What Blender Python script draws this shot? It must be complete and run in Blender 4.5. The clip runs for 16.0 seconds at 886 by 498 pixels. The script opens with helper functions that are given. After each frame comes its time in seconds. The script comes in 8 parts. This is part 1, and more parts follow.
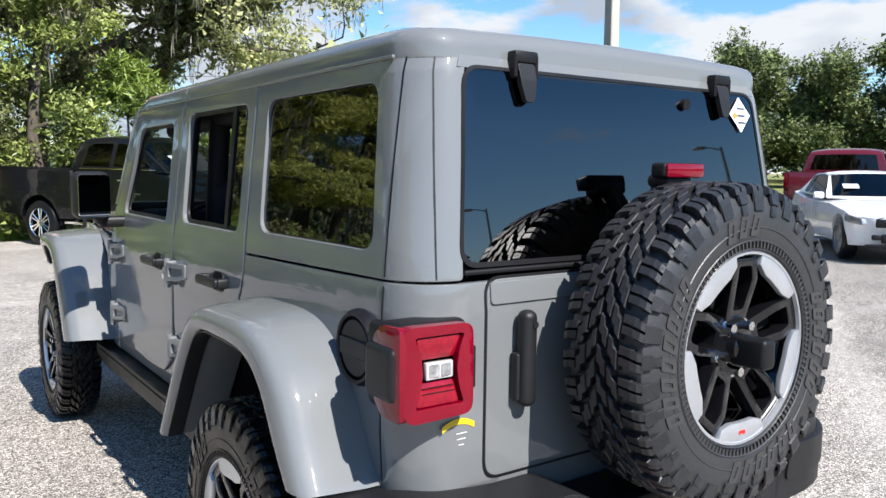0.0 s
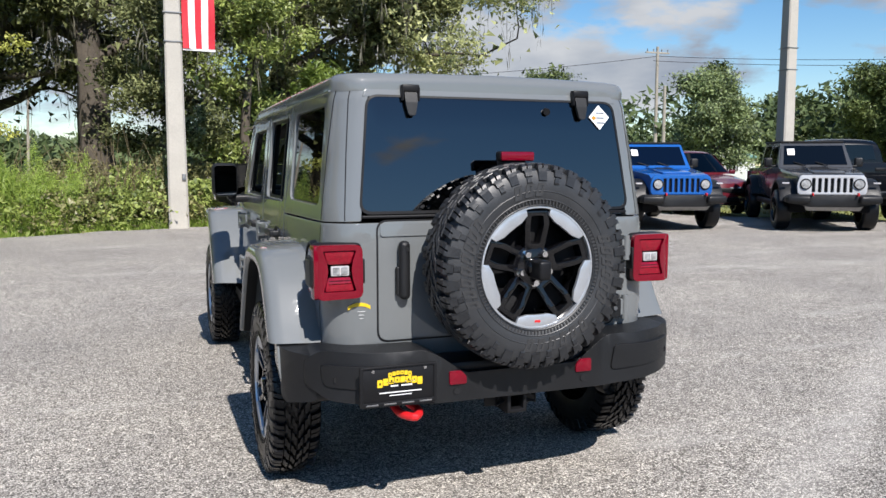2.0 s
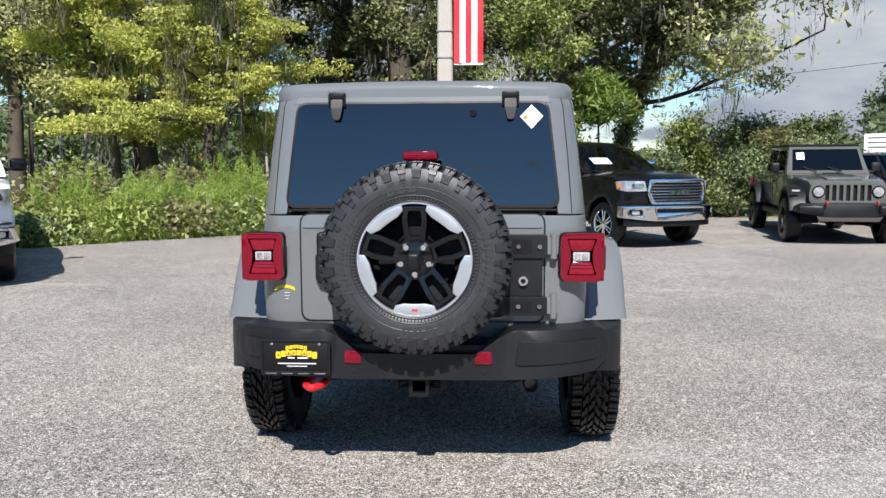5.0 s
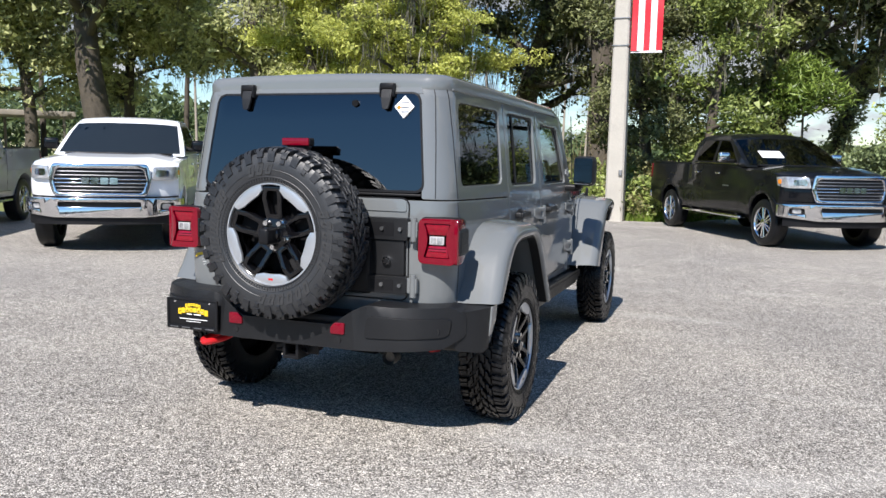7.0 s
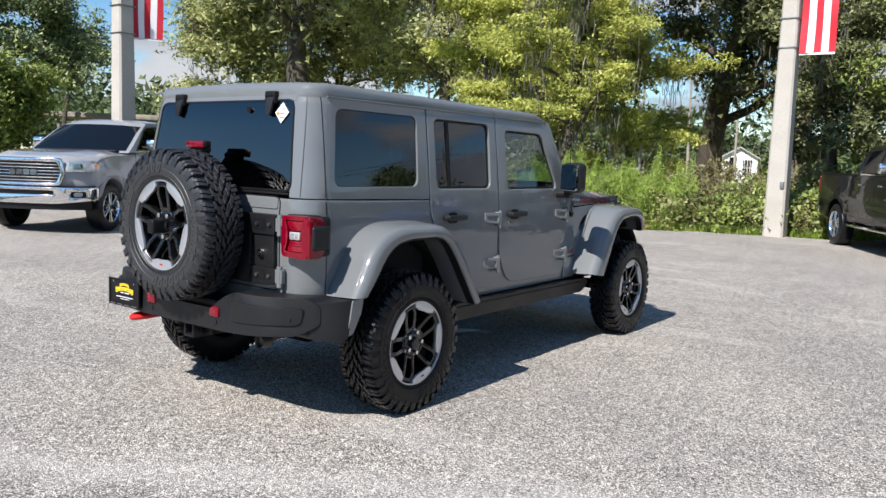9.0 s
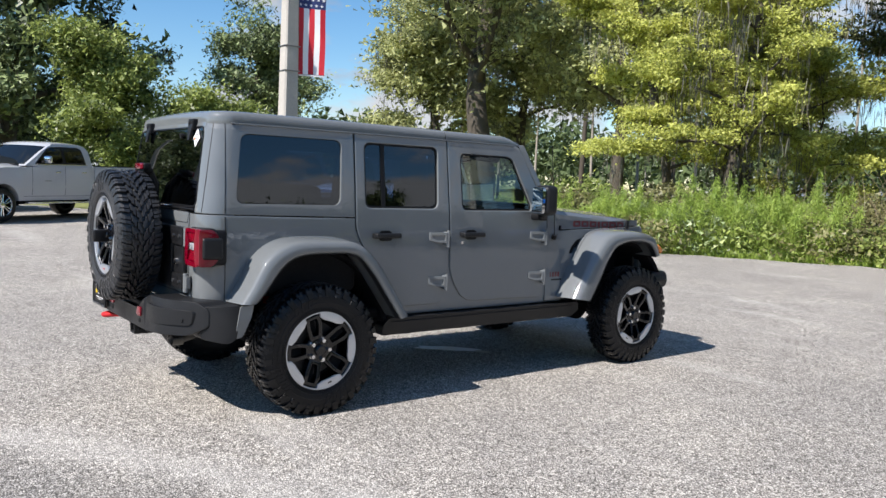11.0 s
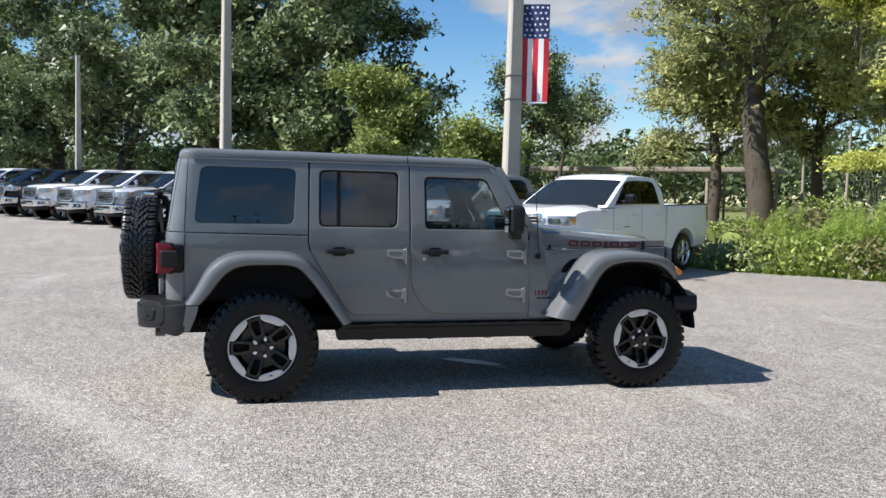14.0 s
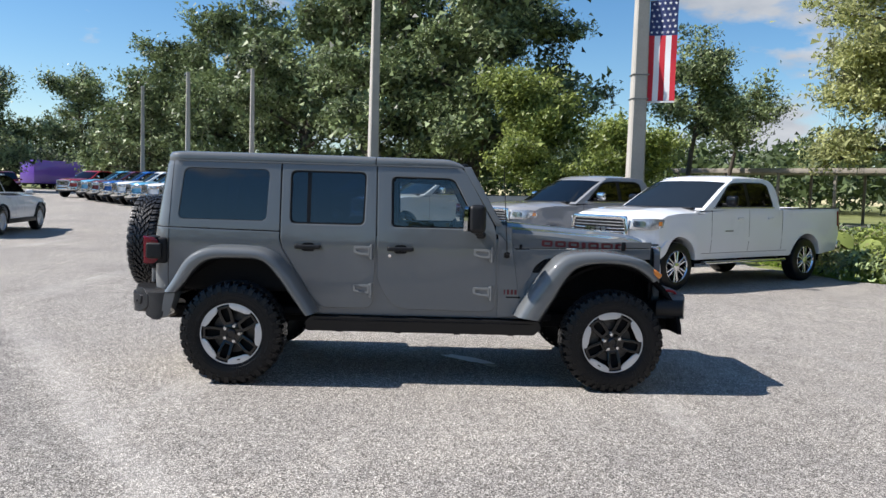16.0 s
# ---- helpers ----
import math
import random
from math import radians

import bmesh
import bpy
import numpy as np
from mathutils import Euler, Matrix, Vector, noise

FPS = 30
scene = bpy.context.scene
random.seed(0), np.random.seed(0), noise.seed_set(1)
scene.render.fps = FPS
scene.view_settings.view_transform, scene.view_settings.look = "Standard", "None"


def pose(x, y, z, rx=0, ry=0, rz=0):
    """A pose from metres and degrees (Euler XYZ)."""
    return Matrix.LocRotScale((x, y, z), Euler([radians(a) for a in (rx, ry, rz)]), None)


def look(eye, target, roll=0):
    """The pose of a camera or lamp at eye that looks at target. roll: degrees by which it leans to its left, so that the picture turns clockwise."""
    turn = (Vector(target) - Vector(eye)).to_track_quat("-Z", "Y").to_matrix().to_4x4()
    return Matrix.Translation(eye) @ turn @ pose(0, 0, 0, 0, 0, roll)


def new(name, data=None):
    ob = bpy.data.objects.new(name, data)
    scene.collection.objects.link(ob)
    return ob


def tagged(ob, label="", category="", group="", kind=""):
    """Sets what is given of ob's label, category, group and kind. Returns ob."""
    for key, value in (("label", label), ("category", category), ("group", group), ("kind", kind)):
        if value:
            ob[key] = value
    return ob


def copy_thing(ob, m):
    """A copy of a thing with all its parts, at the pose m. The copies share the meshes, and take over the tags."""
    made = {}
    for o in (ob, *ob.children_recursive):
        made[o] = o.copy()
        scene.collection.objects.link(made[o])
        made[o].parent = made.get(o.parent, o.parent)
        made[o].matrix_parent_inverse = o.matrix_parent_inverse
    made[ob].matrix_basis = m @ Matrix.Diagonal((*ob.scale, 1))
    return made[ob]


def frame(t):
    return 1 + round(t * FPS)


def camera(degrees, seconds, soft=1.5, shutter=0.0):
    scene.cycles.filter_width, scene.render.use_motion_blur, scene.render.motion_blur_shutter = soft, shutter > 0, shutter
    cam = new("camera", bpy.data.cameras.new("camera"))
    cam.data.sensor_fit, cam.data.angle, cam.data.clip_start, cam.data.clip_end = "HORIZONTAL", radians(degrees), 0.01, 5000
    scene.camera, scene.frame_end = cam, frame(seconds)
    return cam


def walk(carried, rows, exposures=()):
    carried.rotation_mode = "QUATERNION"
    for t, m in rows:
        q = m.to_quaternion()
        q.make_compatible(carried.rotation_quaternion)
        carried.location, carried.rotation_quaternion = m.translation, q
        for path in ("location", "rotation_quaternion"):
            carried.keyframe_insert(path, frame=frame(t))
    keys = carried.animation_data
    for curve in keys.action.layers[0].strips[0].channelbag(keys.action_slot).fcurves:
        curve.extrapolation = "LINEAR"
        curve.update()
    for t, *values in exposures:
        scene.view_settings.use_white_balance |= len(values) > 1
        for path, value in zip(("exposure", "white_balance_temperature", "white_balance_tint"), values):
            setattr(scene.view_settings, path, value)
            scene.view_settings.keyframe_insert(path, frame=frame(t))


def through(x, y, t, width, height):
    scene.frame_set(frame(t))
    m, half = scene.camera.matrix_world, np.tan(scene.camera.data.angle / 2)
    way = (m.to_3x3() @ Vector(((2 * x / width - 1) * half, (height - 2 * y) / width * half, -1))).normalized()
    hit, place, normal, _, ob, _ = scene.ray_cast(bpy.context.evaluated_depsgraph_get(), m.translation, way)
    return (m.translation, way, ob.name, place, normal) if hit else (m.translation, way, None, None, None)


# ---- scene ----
cam = camera(58.3, 16.0)
PATH = [
    (0, (-1.722, -2.157, 1.483), (-0.572, -0.532, 1.288), 0.5),
    (0.5, (-1.769, -2.582, 1.48), (-0.706, -0.899, 1.279), 0.5),
    (1, (-1.686, -2.995, 1.472), (-0.729, -1.25, 1.271), 0.3),
    (1.5, (-1.645, -3.401, 1.459), (-0.806, -1.598, 1.252), 0.1),
    (2, (-1.431, -3.766, 1.452), (-0.73, -1.904, 1.243), -0.0),
    (2.5, (-1.12, -3.96, 1.435), (-0.564, -2.051, 1.218), -0.1),
    (3, (-0.783, -4.093, 1.437), (-0.371, -2.149, 1.214), -0.3),
    (3.5, (-0.457, -4.191, 1.445), (-0.176, -2.224, 1.223), -0.4),
    (4, (-0.253, -4.173, 1.431), (-0.096, -2.191, 1.217), -0.4),
    (4.5, (-0.019, -4.219, 1.412), (0.009, -2.229, 1.213), -0.3),
    (5, (0.313, -4.283, 1.413), (0.195, -2.296, 1.223), -0.2),
    (5.2, (0.449, -4.282, 1.405), (0.275, -2.298, 1.216), -0.2),
    (7.3, (2.34, -4.132, 1.418), (1.56, -2.302, 1.191), 1.35),
    (7.5, (2.526, -4.088, 1.419), (1.697, -2.282, 1.191), 1.4),
    (8, (2.962, -3.927, 1.425), (2.005, -2.186, 1.196), 1.5),
    (8.2, (3.134, -3.863, 1.428), (2.13, -2.15, 1.2), 1.6),
    (10.3, (4.638, -2.762, 1.446), (3.189, -1.395, 1.263), 2.2),
    (10.5, (4.815, -2.661, 1.449), (3.33, -1.334, 1.271), 2.2),
    (11, (5.171, -2.375, 1.457), (3.598, -1.151, 1.291), 2.2),
    (11.5, (5.496, -2.082, 1.485), (3.841, -0.97, 1.326), 2.1),
    (12, (5.852, -1.771, 1.513), (4.118, -0.785, 1.358), 1.9),
    (12.5, (6.099, -1.427, 1.52), (4.299, -0.569, 1.364), 1.8),
    (13, (6.383, -1.041, 1.531), (4.529, -0.307, 1.376), 1.7),
    (13.5, (6.546, -0.614, 1.527), (4.648, 0.001, 1.38), 1.5),
    (14, (6.734, -0.182, 1.529), (4.803, 0.32, 1.395), 1.4),
    (14.5, (6.872, 0.222, 1.554), (4.916, 0.619, 1.428), 1.4),
    (15, (6.948, 0.615, 1.545), (4.973, 0.904, 1.423), 1.4),
    (15.5, (7.089, 1.062, 1.558), (5.101, 1.233, 1.431), 1.5),
    (16, (7.141, 1.519, 1.543), (5.146, 1.559, 1.405), 1.6),
]
walk(cam, [(t, look(eye, target, roll)) for t, eye, target, roll in PATH], [(0.0, 1.08), (0.8, 0.88), (1.6, 0.63), (3.0, 0.54), (4.5, 0.60), (5.0, 0.62), (10.5, 0.74), (12.5, 0.76), (14, 0.69), (16.0, 0.62)])

# ---- sky, sun ----
SUN_DIR = Vector((0.02, -1.0, 1.0)).normalized()
world = bpy.data.worlds.new("sky")
scene.world = world
world.use_nodes = True
wn, wl = world.node_tree.nodes, world.node_tree.links
sky = wn.new("ShaderNodeTexSky")
sky.sky_type, sky.sun_disc = "NISHITA", False
sky.sun_elevation = math.asin(SUN_DIR.z)
sky.sun_rotation = math.atan2(SUN_DIR.x, SUN_DIR.y)
sky.air_density, sky.dust_density, sky.ozone_density = 1.0, 0.15, 3.0
wco = wn.new("ShaderNodeTexCoord")
wmap = wn.new("ShaderNodeMapping")
wmap.inputs["Scale"].default_value = (1.0, 1.0, 2.6)
wmap.inputs["Location"].default_value = (0.37, 0.95, 0.1)
cloud = wn.new("ShaderNodeTexNoise")
cloud.inputs["Scale"].default_value, cloud.inputs["Detail"].default_value = 3.1, 12.0
cloud.inputs["Roughness"].default_value = 0.55
edge = wn.new("ShaderNodeValToRGB")
edge.color_ramp.elements[0].position, edge.color_ramp.elements[1].position = 0.517, 0.574
shade = wn.new("ShaderNodeTexNoise")
shade.inputs["Scale"].default_value, shade.inputs["Detail"].default_value = 4.0, 8.0
tone = wn.new("ShaderNodeValToRGB")
tone.color_ramp.elements[0].color, tone.color_ramp.elements[1].color = (4.2, 4.8, 5.8, 1), (7.3, 7.6, 8.1, 1)
tone.color_ramp.elements[0].position, tone.color_ramp.elements[1].position = 0.40, 0.56
blend = wn.new("ShaderNodeMixRGB")
wl.new(wco.outputs["Generated"], wmap.inputs["Vector"])
wl.new(wmap.outputs["Vector"], cloud.inputs["Vector"])
wl.new(wmap.outputs["Vector"], shade.inputs["Vector"])
lean = wn.new("ShaderNodeVectorMath")
lean.operation = "DOT_PRODUCT"
lean.inputs[1].default_value = (0.014, 0.110, -0.095)
more = wn.new("ShaderNodeMath")
more.operation = "ADD"
wl.new(wco.outputs["Generated"], lean.inputs[0])
wl.new(lean.outputs["Value"], more.inputs[0])
wl.new(cloud.outputs["Fac"], more.inputs[1])
wl.new(more.outputs[0], edge.inputs["Fac"])
wl.new(shade.outputs["Fac"], tone.inputs["Fac"])
wl.new(edge.outputs["Color"], blend.inputs["Fac"])
rich = wn.new("ShaderNodeHueSaturation")
rich.inputs["Saturation"].default_value, rich.inputs["Value"].default_value = 1.25, 1.6
wl.new(sky.outputs["Color"], rich.inputs["Color"])
wl.new(rich.outputs["Color"], blend.inputs["Color1"])
wl.new(tone.outputs["Color"], blend.inputs["Color2"])
wbg = wn["Background"]
wbg.inputs["Strength"].default_value = 0.057
wl.new(blend.outputs["Color"], wbg.inputs["Color"])

sun = new("sun", bpy.data.lights.new("sun", "SUN"))
sun.data.energy, sun.data.angle, sun.data.color = 5.0, radians(0.53), (1.0, 0.95, 0.91)
sun.matrix_world = look(SUN_DIR * 60, (0, 0, 0))

# ---- materials ----
def surf(name, col, rough=0.5, metal=0.0, coat=0.0, var=0.12, scale=3.0, fine=60.0, bump=0.0, bscale=120.0, spec=0.5, rvar=0.08, pieces=0.0, coat_ior=1.5):
    """A surface with two scales of colour variation, uneven gloss and fine relief."""
    m = bpy.data.materials.new(name)
    m.use_nodes = True
    n, l = m.node_tree.nodes, m.node_tree.links
    b = n["Principled BSDF"]
    co = n.new("ShaderNodeTexCoord")
    big, small = n.new("ShaderNodeTexNoise"), n.new("ShaderNodeTexNoise")
    big.inputs["Scale"].default_value, big.inputs["Detail"].default_value = scale, 5
    small.inputs["Scale"].default_value, small.inputs["Detail"].default_value = fine, 3
    for t in (big, small):
        l.new(co.outputs["Object"], t.inputs["Vector"])
    add = n.new("ShaderNodeMath")
    add.operation = "ADD"
    l.new(big.outputs["Fac"], add.inputs[0])
    l.new(small.outputs["Fac"], add.inputs[1])
    fac = add.outputs[0]
    if pieces:
        info = n.new("ShaderNodeObjectInfo")
        geo = n.new("ShaderNodeNewGeometry")
        mul = n.new("ShaderNodeMath")
        mul.operation, mul.inputs[1].default_value = "MULTIPLY_ADD", pieces
        l.new(geo.outputs["Random Per Island"], mul.inputs[0])
        l.new(fac, mul.inputs[2])
        mul2 = n.new("ShaderNodeMath")
        mul2.operation, mul2.inputs[1].default_value = "MULTIPLY_ADD", pieces * 0.5
        l.new(info.outputs["Random"], mul2.inputs[0])
        l.new(mul.outputs[0], mul2.inputs[2])
        fac = mul2.outputs[0]
    ramp = n.new("ShaderNodeMapRange")
    ramp.inputs["From Min"].default_value, ramp.inputs["From Max"].default_value = 0.6, 1.4 + pieces * 1.5
    ramp.inputs["To Min"].default_value, ramp.inputs["To Max"].default_value = 1 - var, 1 + var
    l.new(fac, ramp.inputs["Value"])
    mix = n.new("ShaderNodeMixRGB")
    mix.blend_type, mix.inputs["Fac"].default_value = "MULTIPLY", 1.0
    mix.inputs["Color1"].default_value = (*col, 1)
    l.new(ramp.outputs["Result"], mix.inputs["Color2"])
    l.new(mix.outputs["Color"], b.inputs["Base Color"])
    rr = n.new("ShaderNodeMapRange")
    rr.inputs["From Min"].default_value, rr.inputs["From Max"].default_value = 0.3, 0.7
    rr.inputs["To Min"].default_value, rr.inputs["To Max"].default_value = max(rough - rvar, 0.01), min(rough + rvar, 1)
    l.new(big.outputs["Fac"], rr.inputs["Value"])
    l.new(rr.outputs["Result"], b.inputs["Roughness"])
    b.inputs["Metallic"].default_value, b.inputs["Coat Weight"].default_value = metal, coat
    b.inputs["Coat Roughness"].default_value, b.inputs["Specular IOR Level"].default_value = 0.025, spec
    b.inputs["Coat IOR"].default_value = coat_ior
    if bump:
        t = n.new("ShaderNodeTexNoise")
        t.inputs["Scale"].default_value, t.inputs["Detail"].default_value = bscale, 3
        l.new(co.outputs["Object"], t.inputs["Vector"])
        bp = n.new("ShaderNodeBump")
        bp.inputs["Strength"].default_value, bp.inputs["Distance"].default_value = bump, 0.01
        l.new(t.outputs["Fac"], bp.inputs["Height"])
        l.new(bp.outputs["Normal"], b.inputs["Normal"])
        l.new(bp.outputs["Normal"], b.inputs["Coat Normal"])
    return m


def pane_mat(name, tint, ior=1.5, rim=0.8):
    """Window glass: a tinted clear sheet with a Fresnel gloss."""
    m = bpy.data.materials.new(name)
    m.use_nodes = True
    n, l = m.node_tree.nodes, m.node_tree.links
    n.remove(n["Principled BSDF"])
    clear, gloss = n.new("ShaderNodeBsdfTransparent"), n.new("ShaderNodeBsdfGlossy")
    clear.inputs["Color"].default_value = (*tint, 1)
    gloss.inputs["Roughness"].default_value = 0.012
    fr, mix = n.new("ShaderNodeLayerWeight"), n.new("ShaderNodeMixShader")
    fr.inputs["Blend"].default_value = 0.5
    up, span = n.new("ShaderNodeMath"), n.new("ShaderNodeMath")
    up.operation, up.inputs[1].default_value = "POWER", 4.0
    f0 = ((ior - 1) / (ior + 1)) ** 2
    span.operation, span.inputs[1].default_value, span.inputs[2].default_value = "MULTIPLY_ADD", rim, f0
    l.new(fr.outputs["Facing"], up.inputs[0])
    l.new(up.outputs[0], span.inputs[0])
    l.new(span.outputs[0], mix.inputs["Fac"])
    l.new(clear.outputs["BSDF"], mix.inputs[1])
    l.new(gloss.outputs["BSDF"], mix.inputs[2])
    l.new(mix.outputs["Shader"], n["Material Output"].inputs["Surface"])
    return m


def leaf_mat(name, dark, light, through=0.35, gloss=0.34):
    """Leaves: each its own green, a little light shining through."""
    m = bpy.data.materials.new(name)
    m.use_nodes = True
    n, l = m.node_tree.nodes, m.node_tree.links
    b = n["Principled BSDF"]
    geo = n.new("ShaderNodeNewGeometry")
    co = n.new("ShaderNodeTexCoord")
    clump = n.new("ShaderNodeTexNoise")
    clump.inputs["Scale"].default_value, clump.inputs["Detail"].default_value = 0.55, 3
    l.new(co.outputs["Object"], clump.inputs["Vector"])
    add = n.new("ShaderNodeMath")
    add.operation, add.inputs[1].default_value = "MULTIPLY_ADD", 0.55
    l.new(geo.outputs["Random Per Island"], add.inputs[0])
    l.new(clump.outputs["Fac"], add.inputs[2])
    ramp = n.new("ShaderNodeValToRGB")
    ramp.color_ramp.elements[0].color, ramp.color_ramp.elements[1].color = (*dark, 1), (*light, 1)
    ramp.color_ramp.elements[0].position, ramp.color_ramp.elements[1].position = 0.45, 1.0
    l.new(add.outputs[0], ramp.inputs["Fac"])
    l.new(ramp.outputs["Color"], b.inputs["Base Color"])
    b.inputs["Roughness"].default_value = 0.42
    b.inputs["Specular IOR Level"].default_value = gloss
    tr, mix = n.new("ShaderNodeBsdfTranslucent"), n.new("ShaderNodeMixShader")
    l.new(ramp.outputs["Color"], tr.inputs["Color"])
    mix.inputs["Fac"].default_value = through
    l.new(b.outputs["BSDF"], mix.inputs[1])
    l.new(tr.outputs["BSDF"], mix.inputs[2])
    l.new(mix.outputs["Shader"], n["Material Output"].inputs["Surface"])
    return m


def asphalt_mat():
    """Old sun-bleached asphalt with pale stone chips, stains and pale dusty streaks."""
    m = bpy.data.materials.new("asphalt")
    m.use_nodes = True
    n, l = m.node_tree.nodes, m.node_tree.links
    b = n["Principled BSDF"]
    co = n.new("ShaderNodeTexCoord")

    def noise_tex(scale, detail, rough=0.5, stretch=None):
        t = n.new("ShaderNodeTexNoise")
        t.inputs["Scale"].default_value, t.inputs["Detail"].default_value, t.inputs["Roughness"].default_value = scale, detail, rough
        src = co.outputs["Object"]
        if stretch:
            mp = n.new("ShaderNodeMapping")
            mp.inputs["Rotation"].default_value = (0, 0, radians(stretch[0]))
            mp.inputs["Scale"].default_value = (stretch[1], stretch[2], 1)
            l.new(src, mp.inputs["Vector"])
            src = mp.outputs["Vector"]
        l.new(src, t.inputs["Vector"])
        return t

    def ramp(src, lo, hi, c0, c1):
        r = n.new("ShaderNodeValToRGB")
        r.color_ramp.elements[0].position, r.color_ramp.elements[1].position = lo, hi
        r.color_ramp.elements[0].color, r.color_ramp.elements[1].color = (*c0, 1), (*c1, 1)
        l.new(src, r.inputs["Fac"])
        return r.outputs["Color"]

    def mul(a, c, kind="MULTIPLY", fac=1.0):
        x = n.new("ShaderNodeMixRGB")
        x.blend_type, x.inputs["Fac"].default_value = kind, fac
        l.new(a, x.inputs["Color1"])
        l.new(c, x.inputs["Color2"])
        return x.outputs["Color"]

    chips = n.new("ShaderNodeTexVoronoi")
    chips.inputs["Scale"].default_value = 135
    l.new(co.outputs["Object"], chips.inputs["Vector"])
    sep = n.new("ShaderNodeSeparateColor")
    l.new(chips.outputs["Color"], sep.inputs["Color"])
    stone = ramp(sep.outputs["Red"], 0.1, 1.0, (0.15, 0.140, 0.128), (0.89, 0.843, 0.772))
    joint = ramp(chips.outputs["Distance"], 0.24, 0.72, (1, 1, 1), (0.34, 0.325, 0.31))
    col = mul(stone, joint)
    col = mul(col, ramp(noise_tex(210, 2).outputs["Fac"], 0.35, 0.65, (0.62, 0.62, 0.62), (1.36, 1.36, 1.36)))
    col = mul(col, ramp(noise_tex(0.45, 6, 0.6).outputs["Fac"], 0.35, 0.65, (0.86, 0.86, 0.87), (1.10, 1.095, 1.08)))
    col = mul(col, ramp(noise_tex(2.6, 5, 0.6).outputs["Fac"], 0.3, 0.7, (0.92, 0.92, 0.925), (1.07, 1.065, 1.055)))
    col = mul(col, ramp(noise_tex(38, 3, 0.7).outputs["Fac"], 0.35, 0.65, (0.76, 0.76, 0.76), (1.24, 1.24, 1.235)))
    col = mul(col, ramp(noise_tex(13, 4, 0.75).outputs["Fac"], 0.38, 0.62, (0.86, 0.86, 0.865), (1.13, 1.13, 1.12)))
    streak = ramp(noise_tex(0.8, 5, 0.6, (-22, 0.28, 1.3)).outputs["Fac"], 0.56, 0.68, (0, 0, 0), (1, 1, 1))
    pale = n.new("ShaderNodeMixRGB")
    l.new(streak, pale.inputs["Fac"])
    l.new(col, pale.inputs["Color1"])
    pale.inputs["Color2"].default_value = (0.55, 0.525, 0.485, 1)
    soft = mul(col, pale.outputs["Color"], "MIX", 0.28)
    # a pale dusty line with an older, darker strip of asphalt beside it
    mp = n.new("ShaderNodeMapping")
    mp.inputs["Rotation"].default_value = (0, 0, radians(-33.6))
    l.new(co.outputs["Object"], mp.inputs["Vector"])
    xyz = n.new("ShaderNodeSeparateXYZ")
    l.new(mp.outputs["Vector"], xyz.inputs["Vector"])

    def sums(kind, a, c, d=None):
        x = n.new("ShaderNodeMath")
        x.operation = kind
        for slot, q in zip(x.inputs, (a, c, d)):
            if isinstance(q, float):
                slot.default_value = q
            elif q is not None:
                l.new(q, slot)
        return x.outputs[0]

    wob = sums("MULTIPLY_ADD", noise_tex(1.4, 6, 0.65).outputs["Fac"], 0.7, 1.29)
    across = sums("ADD", xyz.outputs["Y"], wob)

    def band(src, a, c):
        r = n.new("ShaderNodeMapRange")
        r.interpolation_type = "SMOOTHSTEP"
        r.inputs["From Min"].default_value, r.inputs["From Max"].default_value = a, c
        l.new(src, r.inputs["Value"])
        return r.outputs["Result"]

    along = band(xyz.outputs["X"], -4.5, -1.5)
    line = sums("MULTIPLY", sums("MULTIPLY", band(across, -0.22, 0.0), band(across, 0.34, 0.0)), along)
    old = sums("MULTIPLY", sums("MULTIPLY", band(across, 0.0, -0.35), band(across, -2.2, -1.0)), along)
    dusty = n.new("ShaderNodeMixRGB")
    dusty.inputs["Color2"].default_value = (0.58, 0.555, 0.515, 1)
    l.new(sums("MULTIPLY", line, 0.20), dusty.inputs["Fac"])
    l.new(soft, dusty.inputs["Color1"])
    aged = n.new("ShaderNodeMixRGB")
    aged.blend_type = "MULTIPLY"
    aged.inputs["Color2"].default_value = (0.66, 0.67, 0.69, 1)
    l.new(sums("MULTIPLY", old, 0.6), aged.inputs["Fac"])
    l.new(dusty.outputs["Color"], aged.inputs["Color1"])
    l.new(aged.outputs["Color"], b.inputs["Base Color"])
    b.inputs["Roughness"].default_value = 0.9
    b.inputs["Specular IOR Level"].default_value = 0.25
    bp = n.new("ShaderNodeBump")
    bp.inputs["Strength"].default_value, bp.inputs["Distance"].default_value = 0.7, 0.006
    bp.invert = True
    l.new(chips.outputs["Distance"], bp.inputs["Height"])
    l.new(bp.outputs["Normal"], b.inputs["Normal"])
    return m


ASPHALT = asphalt_mat()
GRASS_SOIL = surf("grass_soil", (0.17, 0.185, 0.055), 0.95, var=0.45, scale=0.4, fine=9, bump=0.6, bscale=40)
ROAD = surf("road_surface", (0.48, 0.44, 0.37), 0.9, var=0.12, scale=0.5, fine=30)
GREY_PAINT = surf("grey_paint", (0.140, 0.149, 0.152), 0.42, coat=1.0, bump=0.10, bscale=13, coat_ior=1.6, var=0.03, scale=1.2, fine=400, rvar=0.04, spec=0.08)
GREY_PLASTIC = surf("dark_plastic", (0.0085, 0.0088, 0.0098), 0.46, spec=0.36, var=0.2, scale=4, fine=300, bump=0.12, bscale=600)
BLACK_TRIM = surf("black_trim", (0.007, 0.007, 0.008), 0.45, spec=0.25, var=0.25, fine=200)
SOFT_BLACK = surf("soft_black", (0.012, 0.012, 0.013), 0.75, spec=0.2, var=0.3, fine=80, bump=0.2, bscale=200)
